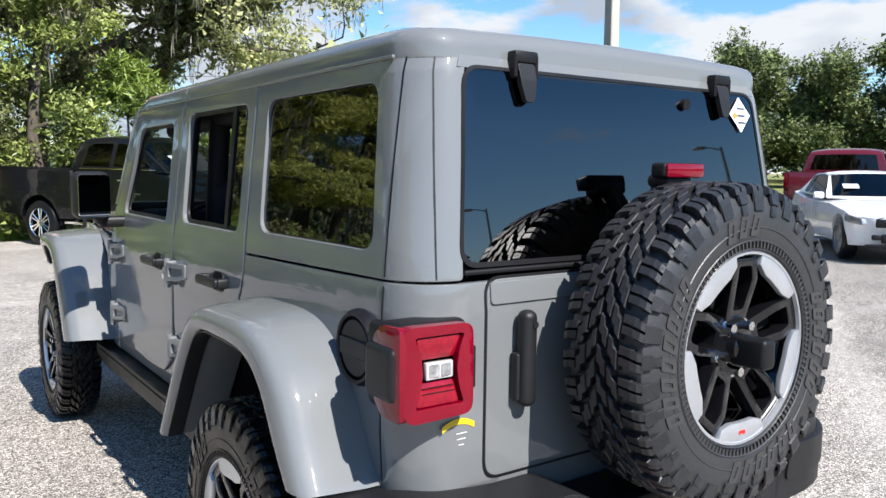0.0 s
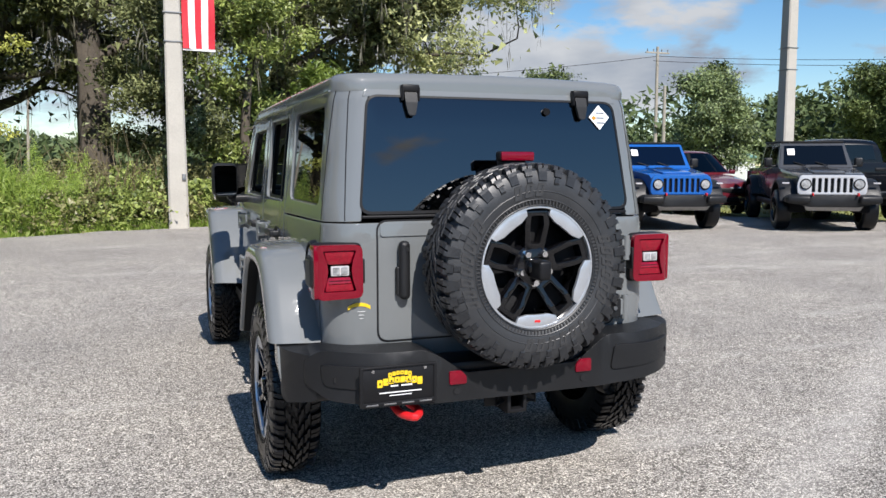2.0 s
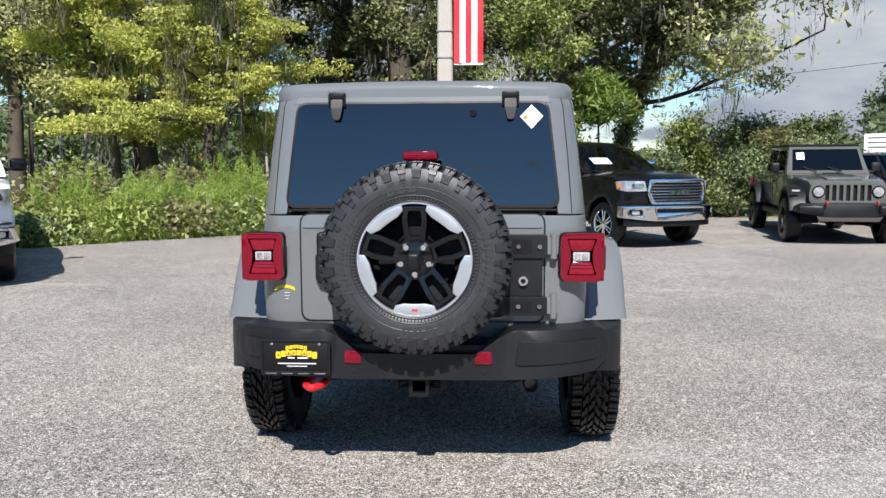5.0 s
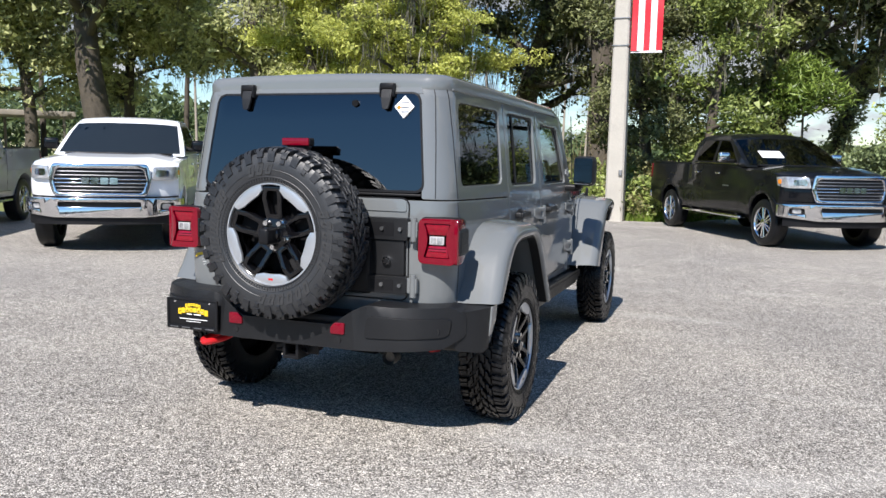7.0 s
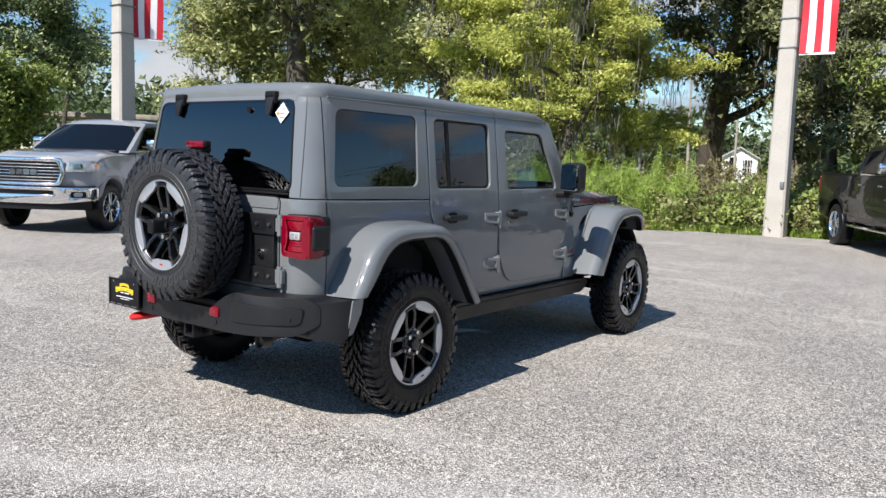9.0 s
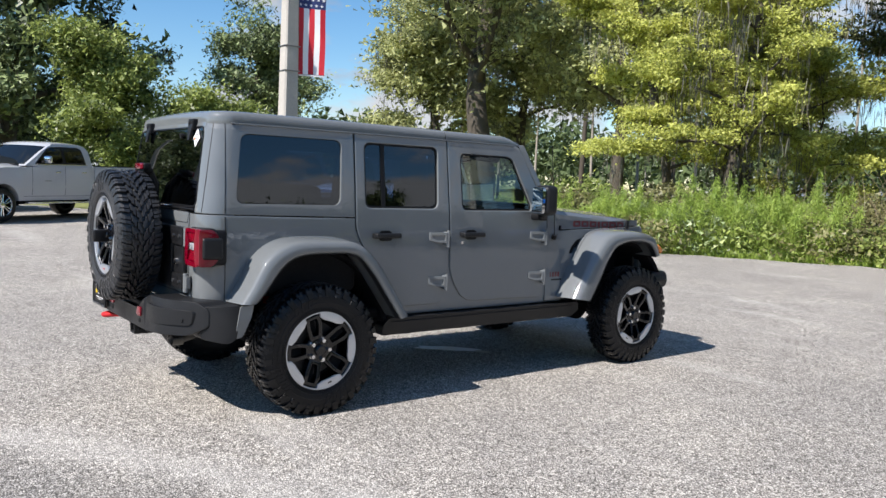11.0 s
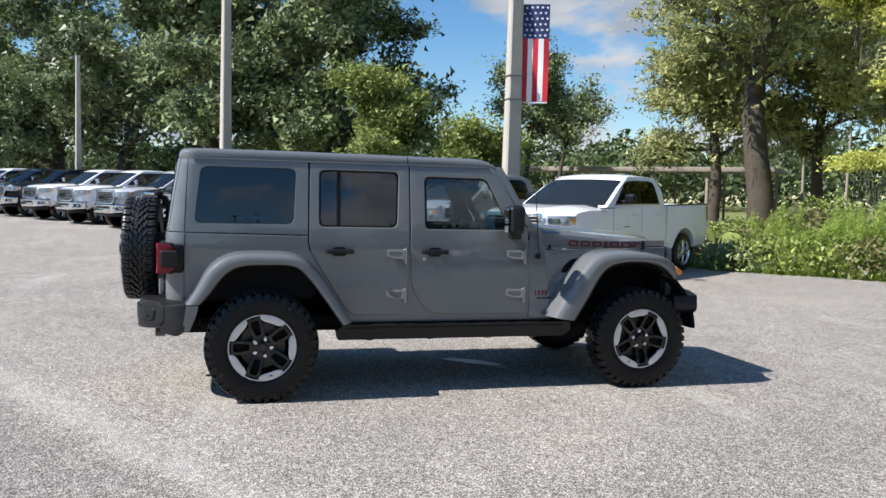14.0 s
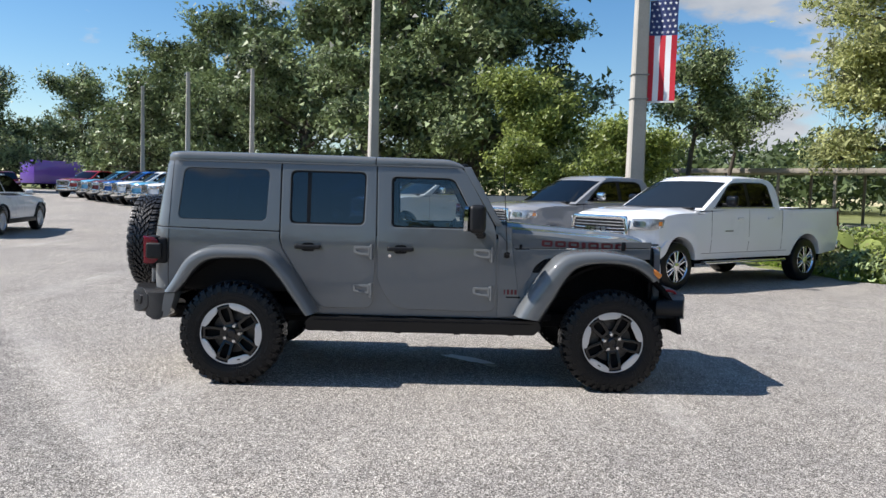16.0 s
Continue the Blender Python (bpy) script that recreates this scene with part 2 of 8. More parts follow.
UNDER = surf("underbody", (0.008, 0.008, 0.009), 0.85, spec=0.12, var=0.5, scale=6, fine=50, bump=0.3, bscale=60)
RUBBER = surf("tyre_rubber", (0.0050, 0.0055, 0.0068), 0.34, coat=0.35, spec=0.16, var=0.35, scale=5, fine=90, bump=0.16, bscale=120)
RUBBER_DRY = surf("dry_tyre_rubber", (0.0150, 0.0158, 0.0178), 0.42, spec=0.5, var=0.35, scale=5, fine=90, bump=0.12, bscale=120)
RUBBER_DRY_WALL = surf("dry_tyre_sidewall", (0.0215, 0.0225, 0.0245), 0.45, spec=0.6, var=0.2, scale=7, fine=70, bump=0.12, bscale=220)
RUBBER_WALL = surf("tyre_sidewall", (0.0058, 0.0064, 0.0078), 0.36, coat=0.16, spec=0.18, var=0.25, scale=7, fine=70, bump=0.12, bscale=220)
RUBBER_TEXT = surf("tyre_raised", (0.032, 0.032, 0.033), 0.40, spec=0.55, var=0.2, fine=90)
WHEEL_BLACK = surf("wheel_black", (0.004, 0.004, 0.005), 0.14, spec=0.3, coat=0.5, var=0.2, fine=150, rvar=0.05)
MACHINED = surf("machined_alloy", (0.60, 0.62, 0.65), 0.36, 0.8, var=0.1, scale=8, fine=250, rvar=0.06)
CHROME = surf("chrome", (0.75, 0.75, 0.76), 0.09, 1.0, var=0.05, fine=100, rvar=0.04)
PIPE = surf("dark_pipe", (0.10, 0.095, 0.09), 0.5, 0.9, var=0.4, scale=10, fine=120)
STEEL = surf("dull_steel", (0.30, 0.30, 0.30), 0.42, 1.0, var=0.3, scale=10, fine=120)
RED_LENS = surf("red_lens", (0.150, 0.0003, 0.010), 0.10, spec=0.2, coat=0.6, var=0.15, scale=30, fine=150, rvar=0.03)
RED_GLOW = surf("red_lens_bright", (0.20, 0.0015, 0.012), 0.12, spec=0.3, coat=0.6, var=0.45, scale=55, fine=240, rvar=0.03)
RED_DARK = surf("red_lens_inner", (0.035, 0.0003, 0.002), 0.2, spec=0.25, coat=0.4, var=0.3, scale=60, fine=220, rvar=0.04)
RED_PAINT = surf("red_paint", (0.55, 0.012, 0.016), 0.4, var=0.15, fine=80)
AMBER = surf("amber_lens", (0.75, 0.22, 0.02), 0.15, coat=1.0, var=0.1, fine=100)
HEADLAMP = surf("headlamp_lens", (0.45, 0.46, 0.47), 0.15, 0.5, coat=1.0, var=0.6, scale=14, fine=60)
WHITE_LENS = surf("white_lens", (0.42, 0.40, 0.40), 0.15, coat=1.0, var=0.2, scale=60, fine=160)
LETTER_RED = surf("dark_red_letters", (0.11, 0.008, 0.014), 0.35, var=0.1, fine=100)
YELLOW = surf("yellow_print", (0.70, 0.48, 0.015), 0.45, var=0.08, fine=90)
WHITE_PRINT = surf("white_print", (0.80, 0.80, 0.80), 0.5, var=0.06, fine=90)
SEAT = surf("seat_cloth", (0.016, 0.016, 0.018), 0.85, spec=0.2, var=0.3, fine=120, bump=0.3, bscale=300)
GLASS_CLEAR = pane_mat("clear_glass", (0.80, 0.85, 0.84), 1.65)
GLASS_DARK = pane_mat("privacy_glass", (0.15, 0.20, 0.28), 1.85, 0.6)
GLASS_TRUCK = pane_mat("truck_glass", (0.015, 0.018, 0.023), 1.6, 0.22)
GLASS_SCREEN = pane_mat("windscreen_glass", (0.022, 0.030, 0.040), 1.65, 0.45)
GLASS_REAR = pane_mat("rear_privacy_glass", (0.022, 0.027, 0.034), 2.15)
MIRROR = surf("mirror_glass", (0.45, 0.47, 0.49), 0.01, 1.0, var=0.0, rvar=0.0)
CONCRETE = surf("concrete", (0.40, 0.375, 0.33), 0.9, var=0.15, scale=2, fine=40, bump=0.3, bscale=60)
WOODPOLE = surf("weathered_wood", (0.30, 0.27, 0.23), 0.9, var=0.25, scale=2, fine=40, bump=0.4, bscale=50)
BARK = surf("bark", (0.075, 0.062, 0.048), 0.95, var=0.4, scale=3, fine=25, bump=1.0, bscale=18)
MOSS = leaf_mat("spanish_moss", (0.070, 0.066, 0.048), (0.19, 0.18, 0.135), 0.15)
LEAF_OAK = leaf_mat("oak_leaves", (0.026, 0.032, 0.013), (0.24, 0.26, 0.11), 0.18, 0.2)
LEAF_PALE = leaf_mat("pale_oak_leaves", (0.16, 0.18, 0.08), (0.58, 0.60, 0.28), 0.40, 0.2)
LEAF_DEEP = leaf_mat("deep_green_leaves", (0.014, 0.024, 0.012), (0.30, 0.37, 0.17), 0.14, 0.22)
LEAF_GROVE = leaf_mat("grove_leaves", (0.016, 0.025, 0.010), (0.185, 0.23, 0.085), 0.16, 0.2)
LEAF_LIME = leaf_mat("lime_leaves", (0.055, 0.085, 0.020), (0.34, 0.40, 0.11), 0.3)
LEAF_YELLOW = leaf_mat("yellow_green_leaves", (0.18, 0.21, 0.04), (0.66, 0.68, 0.19), 0.44, 0.2)
LEAF_BUSH = leaf_mat("bush_leaves", (0.060, 0.095, 0.022), (0.40, 0.47, 0.13), 0.32)
LEAF_TAN = leaf_mat("faded_olive_leaves", (0.075, 0.075, 0.028), (0.27, 0.26, 0.11), 0.3)
LEAF_FAR = leaf_mat("far_leaves", (0.042, 0.063, 0.029), (0.125, 0.165, 0.070), 0.2, 0.12)
NEEDLE = leaf_mat("pine_needles", (0.07, 0.12, 0.02), (0.25, 0.33, 0.07), 0.3)
FERN = leaf_mat("tall_weeds", (0.16, 0.25, 0.04), (0.45, 0.56, 0.13), 0.4)
LAWN = leaf_mat("mown_grass", (0.15, 0.16, 0.045), (0.34, 0.35, 0.12), 0.3, 0.1)
DRY = leaf_mat("dry_stalks", (0.14, 0.11, 0.06), (0.30, 0.24, 0.14), 0.3)
FLAG_RED = surf("flag_red", (0.52, 0.015, 0.03), 0.7, var=0.1, fine=60)
FLAG_WHITE = surf("flag_white", (0.78, 0.77, 0.77), 0.7, var=0.06, fine=60)
FLAG_BLUE = surf("flag_blue", (0.02, 0.035, 0.13), 0.7, var=0.1, fine=60)


def car_paint(name, col, rough=0.3, coat=1.0):
    return surf(name, col, rough, coat=coat, var=0.03, scale=1.5, fine=300, rvar=0.04, spec=0.08)


P_WHITE = car_paint("white_paint", (0.80, 0.81, 0.82))
P_BLACK = car_paint("black_paint", (0.004, 0.0045, 0.006), 0.3, 0.55)
P_SILVER = car_paint("silver_paint", (0.42, 0.43, 0.45))
P_GREY = car_paint("silver_grey_paint", (0.25, 0.255, 0.265))
P_CHARCOAL = car_paint("charcoal_paint", (0.050, 0.052, 0.057))
P_GREEN = car_paint("green_grey_paint", (0.10, 0.105, 0.092))
P_BLUE = car_paint("blue_paint", (0.008, 0.085, 0.32))
P_NAVY = car_paint("navy_paint", (0.012, 0.018, 0.04))
P_RED = car_paint("red_car_paint", (0.28, 0.015, 0.02))
P_MAROON = car_paint("maroon_paint", (0.10, 0.012, 0.02))
P_TEAL = car_paint("light_blue_paint", (0.10, 0.35, 0.55))
P_PURPLE = car_paint("purple_paint", (0.16, 0.08, 0.42))
WALL_WHITE = surf("white_siding", (0.74, 0.75, 0.74), 0.7, var=0.08, scale=1, fine=30)
ROOF_GREEN = surf("green_metal_roof", (0.12, 0.24, 0.20), 0.5, var=0.12, scale=1, fine=20)
ROOF_DARK = surf("dark_roof", (0.03, 0.03, 0.033), 0.9, spec=0.1, var=0.2, scale=1, fine=20)
ROOF_GREY = surf("grey_metal_roof", (0.40, 0.41, 0.42), 0.5, var=0.12, scale=1, fine=20)

# ---- mesh helpers ----
def part(name, bm, material, parent=None, label="", smooth=35):
    """Links a bmesh as one mesh object under a thing or a part."""
    lim = radians(smooth)
    for f in bm.faces:
        f.smooth = True
    for e in bm.edges:
        if len(e.link_faces) == 2:
            e.smooth = e.calc_face_angle(0.0) < lim
    me = bpy.data.meshes.new(name)
    bm.to_mesh(me)
    bm.free()
    me.materials.append(material)
    ob = new(name, me)
    if parent is not None:
        ob.parent = parent
    return tagged(ob, label)


def again(ob, m, parent=None):
    """Another object on the same mesh, moved by m."""
    o = bpy.data.objects.new(ob.name, ob.data)
    scene.collection.objects.link(o)
    o.parent = parent if parent is not None else ob.parent
    o.matrix_basis = m
    return o


def thing(name, label, category, m=None, group="", kind=""):
    e = new(name)
    e.empty_display_size = 0.2
    if m is not None:
        e.matrix_basis = m
    return tagged(e, label, category, group, kind)


def join(bms):
    out = bmesh.new()
    for b in bms:
        me = bpy.data.meshes.new("tmp")
        b.to_mesh(me)
        b.free()
        out.from_mesh(me)
        bpy.data.meshes.remove(me)
    return out


def box(cx, cy, cz, sx, sy, sz, r=0.0, seg=2, rot=None):
    bm = bmesh.new()
    bmesh.ops.create_cube(bm, size=1)
    bmesh.ops.scale(bm, vec=(sx, sy, sz), verts=bm.verts)
    if r:
        bmesh.ops.bevel(bm, geom=bm.edges[:], offset=min(r, 0.49 * min(sx, sy, sz)), segments=seg, affect="EDGES", profile=0.5)
    if rot:
        bm.transform(Euler([radians(a) for a in rot]).to_matrix().to_4x4())
    bmesh.ops.translate(bm, vec=(cx, cy, cz), verts=bm.verts)
    return bm


def cyl(a, b, r, seg=20, r2=None):
    """A cylinder or cone from a to b."""
    a, b = Vector(a), Vector(b)
    bm = bmesh.new()
    bmesh.ops.create_cone(bm, cap_ends=True, segments=seg, radius1=r, radius2=r if r2 is None else r2, depth=(b - a).length)
    q = (b - a).to_track_quat("Z", "Y").to_matrix().to_4x4()
    bm.transform(Matrix.Translation((a + b) / 2) @ q)
    return bm


def lathe(profile, seg=48, axis="X", a0=0.0, a1=360.0):
    """Turns a profile of (along, radius) round an axis."""
    bm = bmesh.new()
    full = abs(a1 - a0) > 359.9
    n = seg if full else seg + 1
    rings = []
    for k in range(n):
        t = radians(a0 + (a1 - a0) * k / seg)
        c, s = math.cos(t), math.sin(t)
        rings.append([bm.verts.new((p, q * c, q * s) if axis == "X" else (q * c, p, q * s)) for p, q in profile])
    for k in range(seg):
        A, B = rings[k], rings[(k + 1) % n]
        for j in range(len(profile) - 1):
            try:
                bm.faces.new((A[j], A[j + 1], B[j + 1], B[j]))
            except ValueError:
                pass
    bmesh.ops.remove_doubles(bm, verts=bm.verts, dist=1e-5)
    bmesh.ops.recalc_face_normals(bm, faces=bm.faces)
    return bm


def loft(rows, caps=True, closed=True):
    """Skins rows of points of one length; closed: each row is a ring."""
    bm = bmesh.new()
    vs = [[bm.verts.new(p) for p in r] for r in rows]
    n = len(rows[0])
    for A, B in zip(vs, vs[1:]):
        for j in range(n if closed else n - 1):
            k = (j + 1) % n
            try:
                bm.faces.new((A[j], A[k], B[k], B[j]))
            except ValueError:
                pass
    if caps and closed:
        bm.faces.new(vs[0])
        bm.faces.new(vs[-1])
    bmesh.ops.recalc_face_normals(bm, faces=bm.faces)
    return bm


def tube(points, r, seg=10, r2=None):
    """A bent bar through the points, tapering from r to r2."""
    pts = [Vector(p) for p in points]
    r2 = r if r2 is None else r2
    rows = []
    for i, p in enumerate(pts):
        d = (pts[min(i + 1, len(pts) - 1)] - pts[max(i - 1, 0)]).normalized()
        side = d.cross(Vector((0.31, 0.2, 0.93))).normalized()
        up = side.cross(d)
        q = r + (r2 - r) * i / max(len(pts) - 1, 1)
        rows.append([p + (side * math.cos(2 * math.pi * k / seg) + up * math.sin(2 * math.pi * k / seg)) * q for k in range(seg)])
    return loft(rows)


def smooth_path(pts, n):
    """n points along a Catmull-Rom curve through pts."""
    P = [np.array(p, float) for p in pts]
    P = [2 * P[0] - P[1]] + P + [2 * P[-1] - P[-2]]
    out = []
    for k in range(n):
        u = k / (n - 1) * (len(pts) - 1)
        i = min(int(u), len(pts) - 2)
        t = u - i
        a, b, c, d = P[i:i + 4]
        out.append(0.5 * (2 * b + (c - a) * t + (2 * a - 5 * b + 4 * c - d) * t * t + (3 * b - a - 3 * c + d) * t ** 3))
    return out


def rounded(poly, r, seg=4):
    """A polygon with its corners rounded."""
    out = []
    n = len(poly)
    for i in range(n):
        p, a, b = Vector(poly[i]), Vector(poly[i - 1]), Vector(poly[(i + 1) % n])
        da, db = (a - p), (b - p)
        q = min(r, da.length * 0.45, db.length * 0.45)
        s, e = p + da.normalized() * q, p + db.normalized() * q
        for k in range(seg + 1):
            t = k / seg
            out.append(tuple((1 - t) ** 2 * s + 2 * t * (1 - t) * p + t * t * e))
    return out


def slab(outer, holes=(), depth=0.02, place=None, cu=(), cv=(), bevel=0.0, seg=2):
    """A flat plate with holes, from an outline in (u, v), of some depth; bevelled, cut along u and v, then bent into place(u, v, w)."""
    flat = bmesh.new()
    edges = []
    for lp in (outer, *holes):
        vs = [flat.verts.new((p[0], p[1], 0)) for p in lp]
        edges += [flat.edges.new((vs[i], vs[(i + 1) % len(vs)])) for i in range(len(vs))]
    bmesh.ops.triangle_fill(flat, use_beauty=True, use_dissolve=False, edges=edges, normal=(0, 0, 1))
    flat.verts.index_update()
    V = [v.co.copy() for v in flat.verts]
    F = [[v.index for v in f.verts] for f in flat.faces]
    B = [[(e.verts[0].index, e.verts[1].index)] for e in flat.edges if len(e.link_faces) == 1]
    flat.free()
    bm = bmesh.new()
    top = [bm.verts.new((v.x, v.y, 0)) for v in V]
    bot = [bm.verts.new((v.x, v.y, depth)) for v in V]
    for f in F:
        bm.faces.new([top[i] for i in f])
        bm.faces.new([bot[i] for i in reversed(f)])
    rim = []
    for ((a, b),) in B:
        bm.faces.new((top[a], top[b], bot[b], bot[a]))
        rim.append((a, b))
    bmesh.ops.recalc_face_normals(bm, faces=bm.faces)
    if bevel:
        es = [bm.edges.get((top[a], top[b])) for a, b in rim]
        bmesh.ops.bevel(bm, geom=[e for e in es if e], offset=bevel, segments=seg, affect="EDGES", profile=0.5, clamp_overlap=True)
    for c in cu:
        bmesh.ops.bisect_plane(bm, geom=bm.verts[:] + bm.edges[:] + bm.faces[:], plane_co=(c, 0, 0), plane_no=(1, 0, 0))
    for c in cv:
        bmesh.ops.bisect_plane(bm, geom=bm.verts[:] + bm.edges[:] + bm.faces[:], plane_co=(0, c, 0), plane_no=(0, 1, 0))
    if place:
        for v in bm.verts:
            v.co = place(*v.co)
        bmesh.ops.recalc_face_normals(bm, faces=bm.faces)
    return bm


def lerp_table(t, table):
    """Straight-line reading of a table of (t, value)."""
    if t <= table[0][0]:
        return table[0][1]
    for (a, p), (b, q) in zip(table, table[1:]):
        if t <= b:
            return p + (q - p) * (t - a) / (b - a)
    return table[-1][1]


def raw(name, verts, faces, material, parent=None, label="", smooth=False):
    """A mesh straight from arrays of points and equal-sized faces."""
    me = bpy.data.meshes.new(name)
    verts, faces = np.asarray(verts, np.float32), np.asarray(faces, np.int32)
    k = faces.shape[1]
    me.vertices.add(len(verts))
    me.vertices.foreach_set("co", verts.ravel())
    me.loops.add(faces.size)
    me.loops.foreach_set("vertex_index", faces.ravel())
    me.polygons.add(len(faces))
    me.polygons.foreach_set("loop_start", np.arange(len(faces), dtype=np.int32) * k)
    me.polygons.foreach_set("loop_total", np.full(len(faces), k, np.int32))
    me.update(calc_edges=True)
    me.validate()
    me.polygons.foreach_set("use_smooth", np.full(len(me.polygons), smooth, bool))
    me.materials.append(material)
    ob = new(name, me)
    if parent is not None:
        ob.parent = parent
    return tagged(ob, label)

# ---- ground: level round the vehicle, rising gently away from it ----
def gz(x, y):
    return 0.011 * max(0.0, min(math.hypot(x, y - 1.5), 90.0) - 3.5)


LOT = [(-75, -75), (75, -75), (75, -45), (17.6, 7.6), (12.4, 13.0), (11.0, 17.5), (6.0, 18.2), (2.2, 16.6), (0.3, 14.6), (-2.2, 14.0), (-4.9, 12.6), (-6.5, 11.2), (-8.1, 9.6), (-12.5, 8.6), (-21, 4.6), (-33, -3.0), (-52, -14), (-75, -26)]
g = bmesh.new()
bmesh.ops.create_grid(g, x_segments=150, y_segments=150, size=300)
for v in g.verts:
    v.co.z = gz(v.co.x, v.co.y) - 0.05
far = bmesh.new()
bmesh.ops.create_cone(far, cap_ends=False, segments=64, radius1=4000, radius2=280, depth=0.5)
bmesh.ops.translate(far, vec=(0, 0, 0.65), verts=far.verts)
ground = part("ground", join([g, far]), GRASS_SOIL)
tagged(ground, "patchy green grass and soil round the lot", "ground", kind="structure")
edge_pts = []
rnd = random.Random(4)
for i in range(len(LOT)):
    a, b = Vector(LOT[i]), Vector(LOT[(i + 1) % len(LOT)])
    n = max(1, int((b - a).length / 0.4)) if max(abs(a.x), abs(b.x)) < 60 else 1
    for k in range(n):
        p = a.lerp(b, k / n)
        j = 0.13 + 0.12 * noise.noise((p.x * 0.5, p.y * 0.5, 0))
        edge_pts.append((p.x + rnd.uniform(-j, j), p.y + rnd.uniform(-j, j)))
cuts = [-60 + 4 * k for k in range(31)]
lot = part("pavement", slab(edge_pts, depth=0.06, place=lambda u, v, w: Vector((u, v, gz(u, v) - w)), cu=cuts, cv=cuts, bevel=0), ASPHALT, smooth=20)
tagged(lot, "sun-bleached grey asphalt of a car lot", "pavement", kind="structure")


def strip(name, x, y, ang, length, width, lift, material, label, category):
    c, s = math.cos(radians(ang)), math.sin(radians(ang))
    rows = []
    n = 40
    for k in range(n + 1):
        t = -length / 2 + length * k / n
        row = []
        for o, dz in ((-width / 2, -0.06), (-width / 2, lift), (width / 2, lift), (width / 2, -0.06)):
            px, py = x + t * c - o * s, y + t * s + o * c
            row.append((px, py, gz(px, py) + dz))
        rows.append(row)
    return tagged(part(name, loft(rows, closed=True), material), label, category, kind="structure")


strip("road", -30.0, 26.5, 45.5, 170, 6.5, 0.02, ROAD, "pale grey country road beyond the verge", "road")
strip("kerb", 23.2, 16.0, 134, 60, 0.5, 0.12, CONCRETE, "low pale concrete kerb across the grass", "kerb")
strip("kerb", 32.0, 23.0, 134, 80, 0.7, 0.12, CONCRETE, "low pale concrete kerb across the grass", "kerb")
# pale scuffs and a dark oil spot on the asphalt, a sunlit patch painted white
for k, (px, py, a, b, rot, mt) in enumerate(((3.09, 1.69, 0.10, 0.035, 20, "w"), (2.65, 1.92, 0.05, 0.03, 60, "w"), (2.74, 2.08, 0.09, 0.03, 10, "w"), (2.70, 2.72, 0.07, 0.03, 40, "w"),
                                             (2.53, 1.93, 0.04, 0.02, 0, "w"), (2.96, 1.64, 0.05, 0.03, 80, "w"), (0.50, -0.67, 0.06, 0.04, 30, "d"), (-0.24, 1.93, 0.36, 0.10, 47, "s"), (0.0, 2.12, 0.10, 0.05, 40, "w"), (3.13, 2.10, 0.10, 0.05, 15, "w"))):
    rs = random.Random(k)
    poly = [(a * math.cos(t) * rs.uniform(0.6, 1.1), b * math.sin(t) * rs.uniform(0.6, 1.1)) for t in [2 * math.pi * j / 14 for j in range(14)]]
    sp = slab(poly, depth=0.003, place=lambda u, v, w: Vector((u, v, 0.004 - w)))
    sp.transform(pose(px, py, gz(px, py), 0, 0, rot))
    tagged(part("ground_scuff", sp, {"w": ROAD, "s": WHITE_PRINT, "d": SOFT_BLACK}[mt]), {"w": "pale scuff mark on the asphalt", "s": "white spill on the asphalt under the vehicle", "d": "dark oil spot on the asphalt"}[mt], "ground mark", kind="structure")

# ---- the grey off-road vehicle: forward is +y, the rear axle at y = 0 ----
SIDE = [(0.45, 0.735), (0.62, 0.755), (0.85, 0.766), (1.1, 0.764), (1.2, 0.757), (1.26, 0.752), (1.5, 0.727), (1.72, 0.702), (1.80, 0.688)]
REAR = [(0.5, -0.667), (0.75, -0.687), (1.15, -0.689), (1.24, -0.680), (1.5, -0.645), (1.72, -0.612), (1.80, -0.587)]
INWARD = 0.088  # the tailgate fittings, lamps and bumper sit this much further forward than drawn
CV = (0.62, 0.75, 0.85, 1.0, 1.1, 1.15, 1.2, 1.26, 1.35, 1.5, 1.6, 1.72, 1.76)


def side_x(z):
    return lerp_table(z, SIDE)


def on_side(s):
    """Bends (y, z, depth) onto the flank; s is +1 on the right."""
    return lambda u, v, w: Vector((s * (side_x(v) - w), u, v))


def wrap(s, r=0.14):
    """Bends (u, z, depth) round the rear corner: u is y along the flank, and runs on round the corner towards the middle."""
    def go(u, v, w):
        X, Y = side_x(v) - w, lerp_table(v, REAR) + w
        q = r - w
        y0 = lerp_table(v, REAR) + r
        d = y0 - u
        if d <= 0:
            return Vector((s * X, u, v))
        arc = r * math.pi / 2
        if d < arc:
            t = d / r
            return Vector((s * (X - q + q * math.cos(t)), y0 - q * math.sin(t), v))
        return Vector((s * (X - q - (d - arc)), Y, v))
    return go


suv = thing("off_road_suv", "grey four-door off-road vehicle with hard top and rear spare wheel", "suv")
REAR_ARCH = [(-0.52, 0.70), (-0.44, 0.80), (-0.33, 0.94), (-0.19, 1.02), (0.25, 1.02), (0.36, 0.93), (0.49, 0.74), (0.60, 0.57)]
CU_CORNER = [-0.425 - 0.02 * k for k in range(1, 20)]

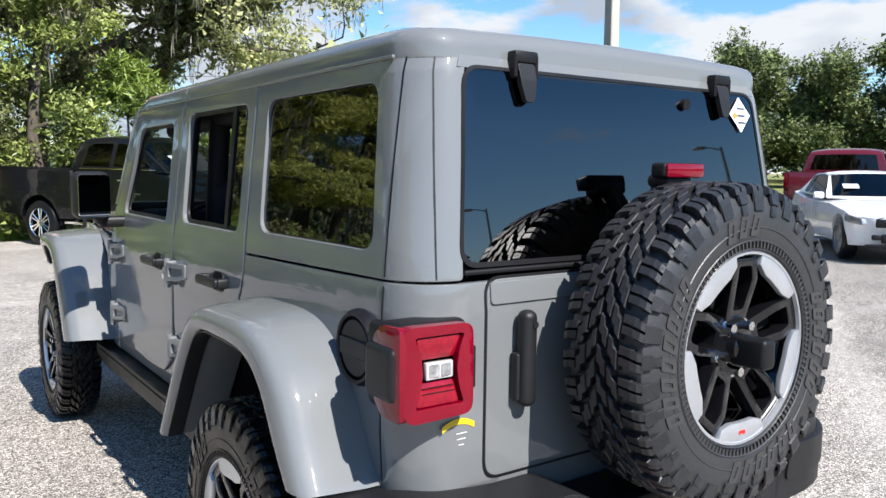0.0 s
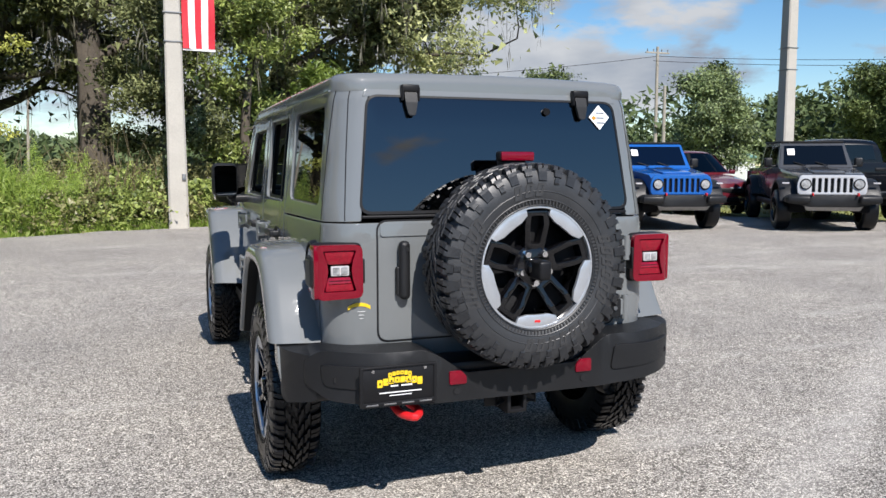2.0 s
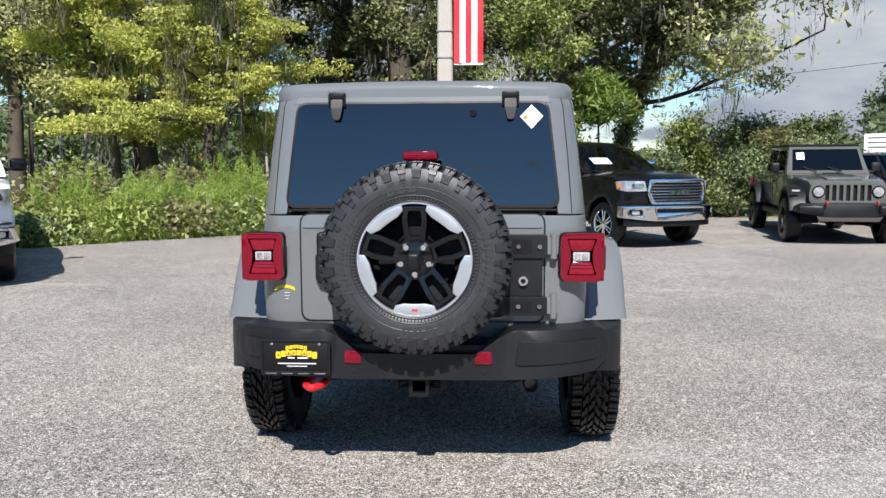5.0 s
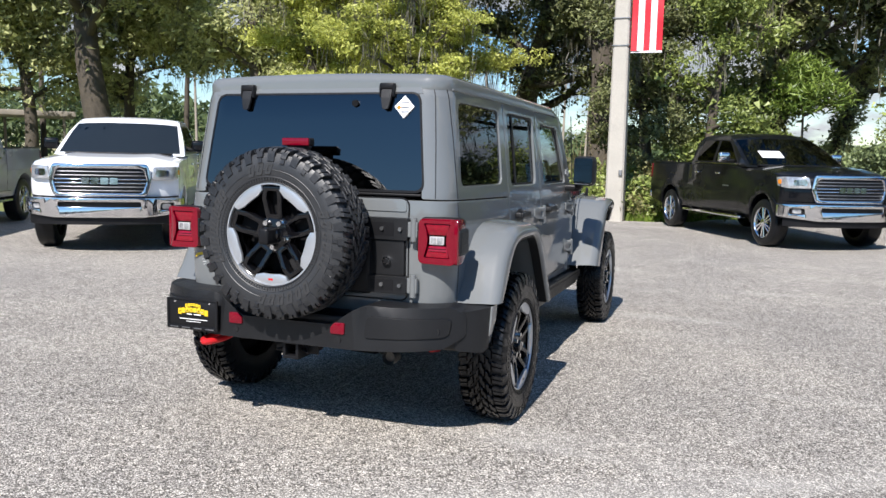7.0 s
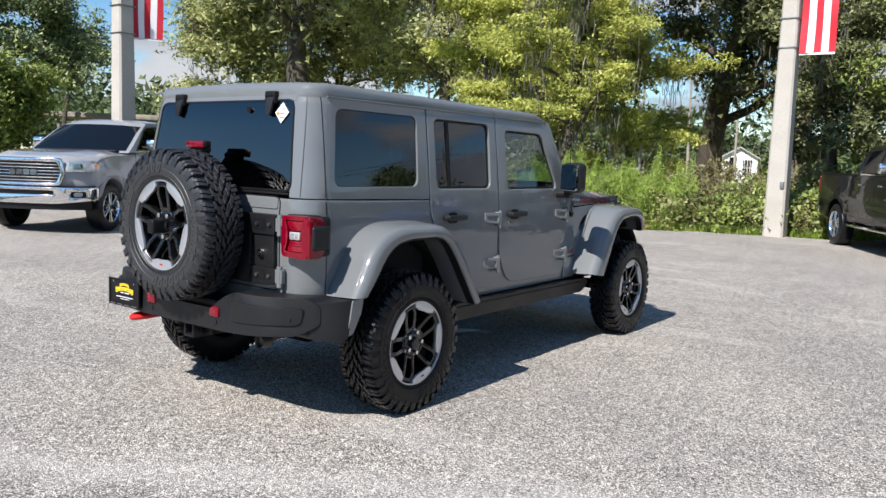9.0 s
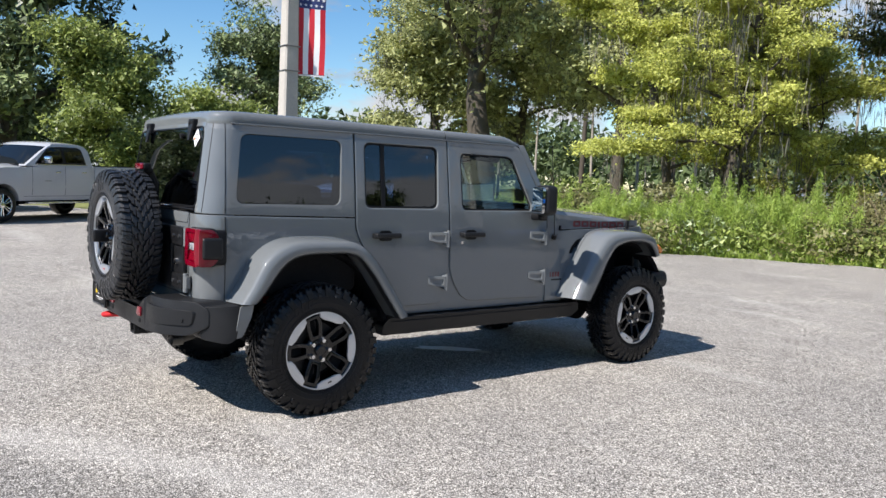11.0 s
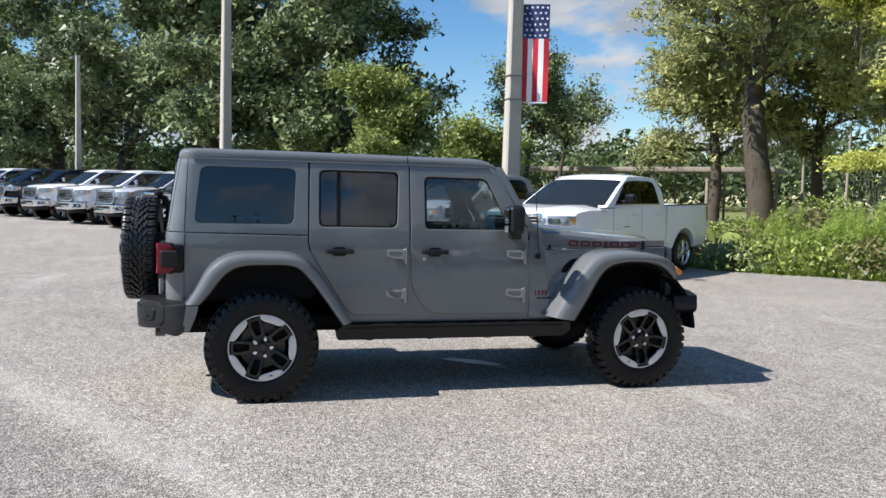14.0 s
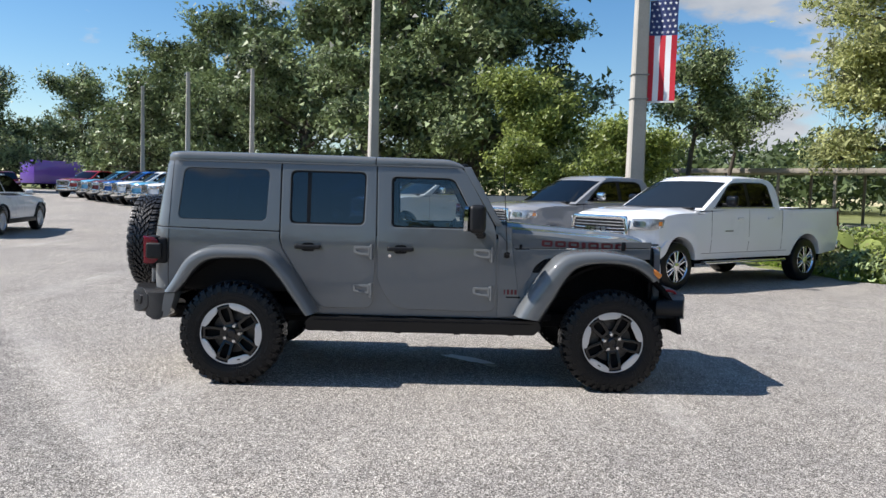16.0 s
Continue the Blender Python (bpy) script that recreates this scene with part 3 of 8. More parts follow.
for s in (1, -1):
    # rear quarter of the tub, bent round the corner up to the tailgate
    out = [(0.330, 1.205), (0.330, 1.15), (0.350, 1.08), (0.436, 0.93), (0.553, 0.736), (0.622, 0.64), (0.64, 0.56), (0.60, 0.555)]
    out += [tuple(p) for p in smooth_path(REAR_ARCH, 22)][::-1][1:]
    out += [(-0.54, 0.70), (-0.882, 0.70), (-0.882, 1.222), (-0.50, 1.220), (-0.30, 1.215)]
    part("quarter_panel", slab(out, depth=0.02, place=wrap(s), cu=CU_CORNER, cv=CV[:8], bevel=0.004), GREY_PAINT, suv)
    # hard-top side with its window, bent round the corner as well
    out = rounded([(0.330, 1.772), (0.330, 1.212), (-0.758, 1.228), (-0.676, 1.772)], 0.01, 2)
    win = rounded([(0.243, 1.702), (0.224, 1.288), (-0.482, 1.288), (-0.438, 1.702)], 0.055, 6)
    top = part("hardtop_side", slab(out, [win], 0.022, wrap(s), cu=CU_CORNER, cv=CV, bevel=0.007, seg=3), GREY_PAINT, suv)
    g = part("quarter_window", slab(rounded([(0.24, 1.698), (0.221, 1.292), (-0.479, 1.292), (-0.435, 1.698)], 0.055, 6), depth=0.005,
             place=lambda u, v, w, s=s: on_side(s)(u, v, w + 0.010), cv=CV), GLASS_DARK, suv, "dark tinted quarter window")
    g.visible_shadow = False
    gasket = slab(rounded([(0.25, 1.708), (0.231, 1.281), (-0.489, 1.281), (-0.445, 1.708)], 0.06, 6), [rounded([(0.232, 1.69), (0.213, 1.30), (-0.470, 1.30), (-0.427, 1.69)], 0.05, 6)],
                  0.006, lambda u, v, w, s=s: on_side(s)(u, v, w + 0.016), cv=CV)
    part("window_gasket", gasket, BLACK_TRIM, suv)
    for u0, lean in ((-0.552, 0.020), (-0.692, 0.092)):
        part("hardtop_seam", slab([(u0, 1.232), (u0 + 0.004, 1.232), (u0 + lean + 0.004, 1.765), (u0 + lean, 1.765)], depth=0.004, place=lambda u, v, w, s=s: wrap(s)(u, v, w - 0.0012), cv=CV), BLACK_TRIM if u0 > -0.65 else GREY_PLASTIC, suv)
    part("tub_seam", slab([(-0.552, 0.72), (-0.547, 0.72), (-0.547, 1.21), (-0.552, 1.21)], depth=0.004, place=lambda u, v, w, s=s: wrap(s)(u, v, w - 0.0012), cv=CV[:8]), GREY_PLASTIC, suv)
    # inner side of the tub, sill and pillars behind the doors
    low = [(0.35, 1.19), (0.35, 1.06), (0.60, 0.66), (0.60, 0.545), (2.30, 0.545), (2.20, 1.19)]
    part("body_side", slab(low, depth=0.03, place=lambda u, v, w, s=s: on_side(s)(u, v, w + 0.014), cv=CV[:8], bevel=0.004), GREY_PAINT, suv)
    for a, b, z0 in ((0.325, 0.40, 1.12), (1.07, 1.15, 1.235)):
        part("pillar", slab([(a, z0), (b, z0), (b, 1.765), (a, 1.765)], depth=0.05, place=lambda u, v, w, s=s: on_side(s)(u, v, w + 0.011), cv=CV), BLACK_TRIM, suv)
    # doors
    rear_out = [(0.343, 1.757), (0.339, 1.15), (0.361, 1.08), (0.448, 0.93), (0.566, 0.736), (0.62, 0.655), (0.66, 0.615), (0.71, 0.602),
                (1.02, 0.602), (1.06, 0.615), (1.087, 0.65), (1.094, 0.72), (1.107, 1.2), (1.099, 1.757)]
    rear_win = rounded([(0.412, 1.700), (0.412, 1.274), (1.010, 1.274), (1.020, 1.700)], 0.05, 6)
    front_out = [(1.107, 1.755), (1.115, 1.2), (1.124, 0.86), (1.140, 0.80), (1.18, 0.725), (1.235, 0.65), (1.30, 0.612), (1.36, 0.603),
                 (2.00, 0.595), (2.055, 0.61), (2.082, 0.65), (2.088, 0.72), (2.075, 1.24), (2.055, 1.30), (1.835, 1.70), (1.80, 1.742), (1.77, 1.755)]
    front_win = rounded([(1.222, 1.672), (1.229, 1.265), (1.915, 1.268), (1.915, 1.31), (1.735, 1.648), (1.69, 1.668)], 0.045, 6)
    for which, o, wdw, hy, yy in (("rear", rear_out, rear_win, 1.018, 0.565), ("front", front_out, front_win, 1.985, 1.306)):
        door = part("car_door", slab(o, [wdw], 0.028, on_side(s), cv=CV, bevel=0.006, seg=3), GREY_PAINT, suv,
                    "grey car door, window rolled down" if s < 0 else "grey car door, window closed")
        ring = [tuple(p) for p in wdw]
        cx, cz = np.mean([p[0] for p in ring]), np.mean([p[1] for p in ring])
        big = [(cx + (p[0] - cx) * 1.02, cz + (p[1] - cz) * 1.03) for p in ring]
        small = [(cx + (p[0] - cx) * 0.955, cz + (p[1] - cz) * 0.94) for p in ring]
        part("window_seal", slab(big, [small], 0.008, lambda u, v, w, s=s: on_side(s)(u, v, w + 0.016), cv=CV), BLACK_TRIM, door)
        inner = lambda u, v, w, s=s: on_side(s)(u, v, w + 0.018)
        if which == "rear":
            part("divider", slab([(0.545, 1.272), (0.575, 1.272), (0.575, 1.702), (0.545, 1.702)], depth=0.012, place=lambda u, v, w, s=s: on_side(s)(u, v, w + 0.012), cv=CV), BLACK_TRIM, door)
            pieces = [[(0.405, 1.27), (0.555, 1.27), (0.555, 1.705), (0.405, 1.705)]]
            if s > 0:
                pieces.append([(0.565, 1.27), (1.02, 1.27), (1.025, 1.705), (0.565, 1.705)])
        else:
            pieces = [big] if s > 0 else []
        for pc in pieces:
            w_ = part("side_window", slab(pc, depth=0.005, place=inner, cv=CV), GLASS_DARK if which == "rear" else GLASS_CLEAR, door)
            w_.visible_shadow = False
        # pull handle with its cup
        xs = side_x(1.09)
        part("handle_cup", slab(rounded([(yy - 0.055, 1.055), (yy + 0.055, 1.055), (yy + 0.05, 1.125), (yy - 0.05, 1.125)], 0.03, 5), depth=0.01,
             place=lambda u, v, w, s=s: on_side(s)(u, v, w - 0.003)), BLACK_TRIM, door)
        h = join([box(s * (xs + 0.042), yy, 1.093, 0.022, 0.20, 0.034, 0.010, 3), box(s * (xs + 0.02), yy - 0.09, 1.093, 0.044, 0.035, 0.036, 0.010, 2),
                  box(s * (xs + 0.02), yy + 0.09, 1.093, 0.044, 0.03, 0.034, 0.010, 2)])
        part("handle", h, GREY_PLASTIC, door)
        if which == "front":
            part("keyhole", cyl((s * (xs - 0.002), yy - 0.085, 1.035), (s * (xs + 0.008), yy - 0.085, 1.035), 0.013, 16), CHROME, door)
        for hz in (1.066, 0.757):
            xh = side_x(hz)
            knuckle = box(s * (xh + 0.016), hy + 0.053, hz, 0.044, 0.036, 0.100, 0.010, 3)
            pin = cyl((s * (xh + 0.030), hy + 0.058, hz - 0.060), (s * (xh + 0.030), hy + 0.058, hz + 0.060), 0.012, 14)
            wedge = lambda u, v, w, s=s, xh=xh, hy=hy: Vector((s * (xh + 0.006 + 0.26 * max(0.0, u - hy + 0.088) - w), u, v))
            arm = slab(rounded([(hy - 0.088, hz - 0.012), (hy - 0.030, hz - 0.026), (hy + 0.042, hz - 0.030), (hy + 0.042, hz + 0.044), (hy - 0.088, hz + 0.044)], 0.010, 3),
                       [rounded([(hy - 0.070, hz + 0.002), (hy - 0.020, hz - 0.010), (hy + 0.028, hz - 0.012), (hy + 0.028, hz + 0.024), (hy - 0.070, hz + 0.024)], 0.006, 2)], depth=0.030, place=wedge, bevel=0.004)
            web = slab([(hy - 0.075, hz), (hy + 0.03, hz - 0.015), (hy + 0.03, hz + 0.03), (hy - 0.075, hz + 0.03)], depth=0.010, place=lambda u, v, w, f=wedge: f(u, v, w + 0.012))
            part("hinge", join([knuckle, pin, arm, web]), GREY_PAINT, door, "grey cast door hinge")
    # side of the engine bay
    fen_x = lambda y: 0.752 - max(0, y - 2.12) * 0.085
    fend = [(2.10, 0.56), (2.34, 0.56), (2.45, 0.80), (2.55, 0.96), (2.68, 1.04), (3.36, 1.05), (3.36, 1.135), (2.24, 1.112), (2.09, 1.235), (2.10, 0.72)]
    hole = rounded([(2.375, 0.925), (2.44, 0.925), (2.56, 1.02), (2.565, 1.048), (2.47, 1.035), (2.40, 0.98)], 0.015, 3)
    part("fender_side", slab(fend, [hole], 0.02, lambda u, v, w, s=s: Vector((s * (fen_x(u) - w), u, v)), cu=(2.3, 2.6, 2.9), bevel=0.004), GREY_PAINT, suv)
    part("fender_vent", slab([(2.36, 0.91), (2.58, 0.91), (2.58, 1.06), (2.36, 1.06)], depth=0.012, place=lambda u, v, w, s=s: Vector((s * (fen_x(u) - 0.022 - w), u, v))), BLACK_TRIM, suv)
    for k in range(4):
        part("vent_fin", box(s * (fen_x(2.45) - 0.010), 2.40 + 0.045 * k, 0.965 + 0.022 * k, 0.014, 0.008, 0.09, 0.002, 1, (-35, 0, 0)), BLACK_TRIM, suv)
    # badge bars on the fender
    for k in range(4):
        part("badge_letter", box(s * (fen_x(2.2) + 0.002), 2.155 + 0.030 * k, 0.765, 0.004, 0.020 if k else 0.012, 0.040, 0.001, 1), LETTER_RED, suv)
    part("badge_bar", box(s * (fen_x(2.22) + 0.002), 2.20, 0.722, 0.003, 0.17, 0.012, 0.001, 1), BLACK_TRIM, suv)
    # flares: swept round the arch
    rear_o = [(-0.530, 0.722), (-0.470, 0.812), (-0.365, 0.985), (-0.21, 1.073), (0.03, 1.082), (0.25, 1.060), (0.40, 0.940), (0.53, 0.755), (0.645, 0.580)]
    rear_i = [(-0.430, 0.722), (-0.365, 0.800), (-0.265, 0.930), (-0.155, 0.990), (0.03, 1.002), (0.225, 0.988), (0.345, 0.880), (0.465, 0.715), (0.575, 0.560)]
    front_o = [(2.240, 0.590), (2.365, 0.800), (2.500, 0.990), (2.625, 1.088), (2.84, 1.115), (3.06, 1.104), (3.25, 1.060), (3.355, 0.985), (3.395, 0.925)]
    front_i = [(2.415, 0.565), (2.520, 0.735), (2.605, 0.885), (2.700, 0.990), (2.86, 1.030), (3.06, 1.025), (3.19, 0.988), (3.285, 0.925), (3.325, 0.885)]
    for o, i, nm, inner_x in ((rear_o, rear_i, "rear", 0.755), (front_o, front_i, "front", 0.62)):
        O, I = smooth_path(o, 34), smooth_path(i, 34)
        mid = np.mean(I, axis=0)
        rows = []
        for a, b in zip(O, I):
            outw = a + (a - mid) / np.linalg.norm(a - mid) * 0.012
            mix = lambda t, a=a, b=b: a + (b - a) * t
            ring = [(inner_x, *outw), (0.80, *outw), (0.905, *mix(0.0)), (0.942, *mix(0.07)), (0.960, *mix(0.24)), (0.967, *mix(0.48)), (0.969, *mix(0.76)),
                    (0.960, *mix(0.93)), (0.945, *mix(1.0)), (0.90, *mix(0.97)), (inner_x, *mix(0.85))]
            if nm == "front":
                ring = [(max(inner_x, p[0] - 0.11 * max(0, (p[1] - 2.95) / 0.45) ** 2) if p[0] > 0.7 else p[0], p[1], p[2]) for p in ring]
            rows.append([(s * p[0], p[1], p[2]) for p in ring])
        part("fender_flare", loft(rows), GREY_PAINT, suv, "broad body-coloured wheel-arch flare", 50)
        rows2 = []
        for a, b in zip(O, I):
            c = b + (b - a) * 0.05
            ins = 0.11 * max(0, (b[0] - 2.95) / 0.45) ** 2
            rows2.append([(s * (x - ins), *p) for x, p in ((0.951, b), (0.951, c), (0.90, c), (0.90, b))])
        part("flare_lip", loft(rows2), GREY_PLASTIC, suv)
    part("side_marker", box(s * 0.872, 3.352, 0.955, 0.03, 0.085, 0.045, 0.010, 2, (-35, 0, 0)), AMBER, suv, "amber side marker lamp")
    # wheel-well liners
    for yc, xin in ((0.0, 0.42), (3.008, 0.40)):
        ln = lathe([(0.76, 0.585), (0.74, 0.56), (xin, 0.545), (xin, 0.1)], 24, "X", 2, 152 if yc == 0 else 178)
        ln.transform(Matrix.Diagonal((s, 1, 1, 1)))
        bmesh.ops.translate(ln, vec=(0, yc + 0.02, 0.43), verts=ln.verts)
        part("wheel_well", ln, UNDER, suv)
    # rock rail and its step edge
    rail = slab(rounded([(0.56, 0.415), (2.40, 0.415), (2.46, 0.47), (2.44, 0.535), (0.60, 0.535), (0.55, 0.49)], 0.02, 3), depth=0.10,
                place=lambda u, v, w, s=s: Vector((s * (0.792 - 0.35 * max(0, 0.49 - v) - w), u, v)), bevel=0.014, seg=3)
    part("rock_rail", rail, GREY_PLASTIC, suv, "black steel rock rail below the doors")
    for y in (0.82, 1.30, 1.78, 2.22):
        part("rail_bracket", box(s * 0.66, y, 0.412, 0.09, 0.06, 0.030, 0.008, 1), UNDER, suv)
    part("rail_groove", box(s * 0.790, 1.50, 0.508, 0.006, 1.76, 0.006, 0.002, 1), BLACK_TRIM, suv)
    # door mirrors
    cap = box(s * 0.905, 1.905, 1.355, 0.17, 0.13, 0.225, 0.040, 4)
    for v in cap.verts:
        v.co.y += (0.95 - abs(v.co.x)) * 0.12
    mir = part("door_mirror", cap, GREY_PLASTIC, suv, "black plastic door mirror")
    part("mirror_arm", join([box(s * 0.80, 1.945, 1.225, 0.14, 0.075, 0.055, 0.02, 3), box(s * 0.86, 1.93, 1.245, 0.06, 0.07, 0.06, 0.02, 2)]), GREY_PLASTIC, mir)
    part("mirror_glass", slab(rounded([(0.832, 1.255), (0.978, 1.255), (0.978, 1.452), (0.832, 1.452)], 0.022, 4), depth=0.030,
         place=lambda u, v, w, s=s: Vector((s * u, 1.800 + (0.978 - u) * 0.26 + 0.03 * (v - 1.35) + w, v))), MIRROR, mir)

# inner dark hull: floor, firewall, underside
part("floor_pan", box(0, 1.05, 0.56, 1.40, 3.0, 0.07, 0.02), UNDER, suv)
part("rear_floor", box(0, -0.25, 0.74, 1.12, 0.75, 0.05, 0.01), SOFT_BLACK, suv)
part("rear_inner_wall", box(0, -0.735, 0.95, 1.1, 0.03, 0.42, 0.01), SOFT_BLACK, suv)
for s in (1, -1):
    part("inner_wheelhouse", box(s * 0.55, -0.07, 0.92, 0.26, 0.95, 0.42, 0.05, 3), SOFT_BLACK, suv)
part("firewall", box(0, 2.12, 0.88, 1.36, 0.06, 0.68, 0.02), UNDER, suv)
part("engine_bay", box(0, 2.75, 0.86, 0.9, 1.1, 0.36, 0.04), UNDER, suv)

# roof: rear hard top and front panels
def roof_rows(ys, rear=False, front=False):
    rows = []
    y0, y1 = ys[0], ys[-1]
    for y in ys:
        fall, w = 0.0, 0.692
        if rear:
            d = y - y0
            fall = 0.040 - math.sqrt(max(0.0, 0.040 ** 2 - max(0.0, 0.040 - d) ** 2)) + 0.012 * max(0, 1 - d / 0.2) ** 2
            if d < 0.13:
                w -= 0.13 - math.sqrt(max(0.0, 0.13 ** 2 - (0.13 - d) ** 2))
        if front:
            fall += 0.05 * max(0, 1 - (y1 - y) / 0.16) ** 2
        base = 1.834 - 0.010 * max(0, (y - 0.3) / 1.5) - fall
        k = (base - 1.752) / 0.082
        sec = [(-w - 0.002, 1.752), (-w - 0.004, base - 0.045 * k), (-w + 0.001, base - 0.028 * k), (-w + 0.012, base - 0.013 * k), (-w + 0.032, base - 0.003 * k), (-0.85 * w, base + 0.003), (-0.45 * w, base + 0.010), (0, base + 0.013)]
        sec = sec + [(-x, z) for x, z in sec[:-1]][::-1]
        under = [(0.9 * w, 1.749), (0.45 * w, 1.75), (0, 1.751), (-0.45 * w, 1.75), (-0.9 * w, 1.749)]
        rows.append([(x, y, z) for x, z in sec + under])
    return rows


part("hardtop_roof", loft(roof_rows([-0.600 + 0.13 * (1 - math.cos(radians(7.5 * k))) for k in range(13)] + [-0.462 + 1.548 * k / 24 for k in range(1, 25)], rear=True)), GREY_PAINT, suv, "grey hard-top roof", 40)
part("front_roof_panel", loft(roof_rows([1.094 + 0.706 * k / 18 for k in range(19)], front=True)), GREY_PAINT, suv, "", 40)
for s in (1, -1):
    part("rain_gutter", box(s * 0.699, 0.62, 1.757, 0.010, 2.24, 0.009, 0.003, 2), GREY_PAINT, suv)
    part("roof_groove", box(s * 0.63, 0.25, 1.829, 0.012, 1.40, 0.006, 0.002, 1), GREY_PAINT, suv)

# rear header above the glass, tailgate, rear glass
def on_rear(dz=0.0):
    return lambda u, v, w: Vector((u, lerp_table(v, REAR) + w + dz, v))


part("rear_header", slab([(-0.590, 1.730), (0.590, 1.730), (0.572, 1.772), (-0.572, 1.772)], depth=0.05, place=on_rear(-0.001), cv=(1.74, 1.75, 1.76), bevel=0.004, seg=2), GREY_PAINT, suv)
gl = part("rear_window", slab(rounded([(-0.622, 1.262), (0.626, 1.262), (0.574, 1.735), (-0.572, 1.735)], 0.05, 7), depth=0.005, place=on_rear(-0.001), cv=CV), GLASS_REAR, suv, "dark tinted lift-up rear window")
gl.visible_shadow = False
part("rear_window_seal", slab(rounded([(-0.627, 1.256), (0.631, 1.256), (0.579, 1.740), (-0.577, 1.740)], 0.054, 7),
     [rounded([(-0.617, 1.268), (0.621, 1.268), (0.570, 1.731), (-0.568, 1.731)], 0.047, 7)], 0.010, on_rear(-0.003), cv=CV), BLACK_TRIM, suv)
part("lower_window_frame", box(0, -0.768, 1.246, 1.235, 0.014, 0.012, 0.004, 2), BLACK_TRIM, suv)
gate = part("tailgate", slab(rounded([(-0.553, 0.738), (0.556, 0.738), (0.556, 1.226), (-0.553, 1.226)], 0.045, 5), depth=0.03, place=on_rear(-0.004), cv=CV, bevel=0.008, seg=3), GREY_PAINT, suv, "grey side-hinged tailgate")
part("tailgate_band", slab(rounded([(-0.545, 1.166), (0.548, 1.166), (0.548, 1.220), (-0.545, 1.220)], 0.012, 3), depth=0.012, place=on_rear(-0.010), cv=(1.2,), bevel=0.006, seg=3), GREY_PAINT, gate)
part("gate_gap", slab(rounded([(-0.560, 0.731), (0.563, 0.731), (0.563, 1.233), (-0.560, 1.233)], 0.050, 5), [rounded([(-0.552, 0.739), (0.555, 0.739), (0.555, 1.225), (-0.552, 1.225)], 0.045, 5)], 0.004, on_rear(-0.0015), cv=CV), BLACK_TRIM, gate)
part("tailgate_handle", join([box(-0.452, -0.808, 1.030, 0.046, 0.045, 0.240, 0.020, 4), box(-0.474, -0.795, 0.985, 0.02, 0.03, 0.12, 0.008, 2), cyl((-0.445, -0.833, 1.115), (-0.445, -0.825, 1.115), 0.009, 12)]), GREY_PLASTIC, gate, "black upright tailgate handle")
part("rear_lower_panel", slab([(-0.66, 0.66), (0.66, 0.66), (0.64, 0.733), (-0.64, 0.733)], depth=0.03, place=on_rear(0.0), bevel=0.004), GREY_PAINT, suv)

# lift-glass hinges and wiper stub
for hx in (-0.39, 0.405):
    arm = slab(rounded([(-0.028, 1.752), (0.028, 1.752), (0.026, 1.705), (0.014, 1.655), (-0.014, 1.655), (-0.026, 1.705)], 0.008, 3), depth=0.016,
               place=lambda u, v, w, hx=hx: Vector((hx + u, lerp_table(v, REAR) - 0.026 + w, v)), bevel=0.004)
    hg = part("glass_hinge", arm, GREY_PLASTIC, suv, "black lift-glass hinge")
    part("hinge_block", join([box(hx, -0.702, 1.768, 0.076, 0.035, 0.030, 0.006, 2), box(hx - 0.034, -0.706, 1.745, 0.010, 0.03, 0.06, 0.004, 1),
         box(hx + 0.034, -0.706, 1.745, 0.010, 0.03, 0.06, 0.004, 1)]), BLACK_TRIM, hg)
part("wiper_pivot", cyl((0.235, -0.72, 1.685), (0.235, -0.695, 1.688), 0.016, 16), BLACK_TRIM, suv)
part("window_sticker", slab([(0.50, 1.722), (0.552, 1.668), (0.50, 1.612), (0.448, 1.668)], depth=0.0015, place=on_rear(-0.009)), WHITE_PRINT, suv, "white diamond sticker on the rear window")
part("sticker_dot", slab([(0.472, 1.676), (0.485, 1.664), (0.472, 1.652), (0.460, 1.664)], depth=0.001, place=on_rear(-0.0105)), AMBER, suv)
for k in range(3):
    part("sticker_line", slab([(0.485, 1.690 - 0.022 * k), (0.525, 1.690 - 0.022 * k), (0.525, 1.684 - 0.022 * k), (0.485, 1.684 - 0.022 * k)], depth=0.001, place=on_rear(-0.0105)), STEEL, suv)

# dealer decal on the rear corner: a yellow arch over plain bars
def arch_mark(parent, cx, cz, w, h, place, rise=0.35):
    n = 14
    up = [(cx - w / 2 + w * k / n, cz + h * rise * (1 - (2 * k / n - 1) ** 2)) for k in range(n + 1)]
    poly = [(x, z + h * 0.5) for x, z in up] + [(x, z - h * 0.1) for x, z in up][::-1]
    return part("print_arch", slab(poly, depth=0.001, place=place), YELLOW, parent)


on_corner = lambda u, v, w: Vector((u, lerp_table(v, REAR) - 0.002 + w, v))
arch_mark(suv, -0.634, 0.876, 0.094, 0.024, on_corner, 0.6)
for k, wd in enumerate((0.030, 0.024, 0.014)):
    part("print_line", slab([(-0.625 - wd / 2, 0.866 - 0.014 * k), (-0.625 + wd / 2, 0.866 - 0.014 * k), (-0.625 + wd / 2, 0.8645 - 0.014 * k), (-0.625 - wd / 2, 0.8645 - 0.014 * k)],
         depth=0.001, place=on_corner), WHITE_PRINT, suv)

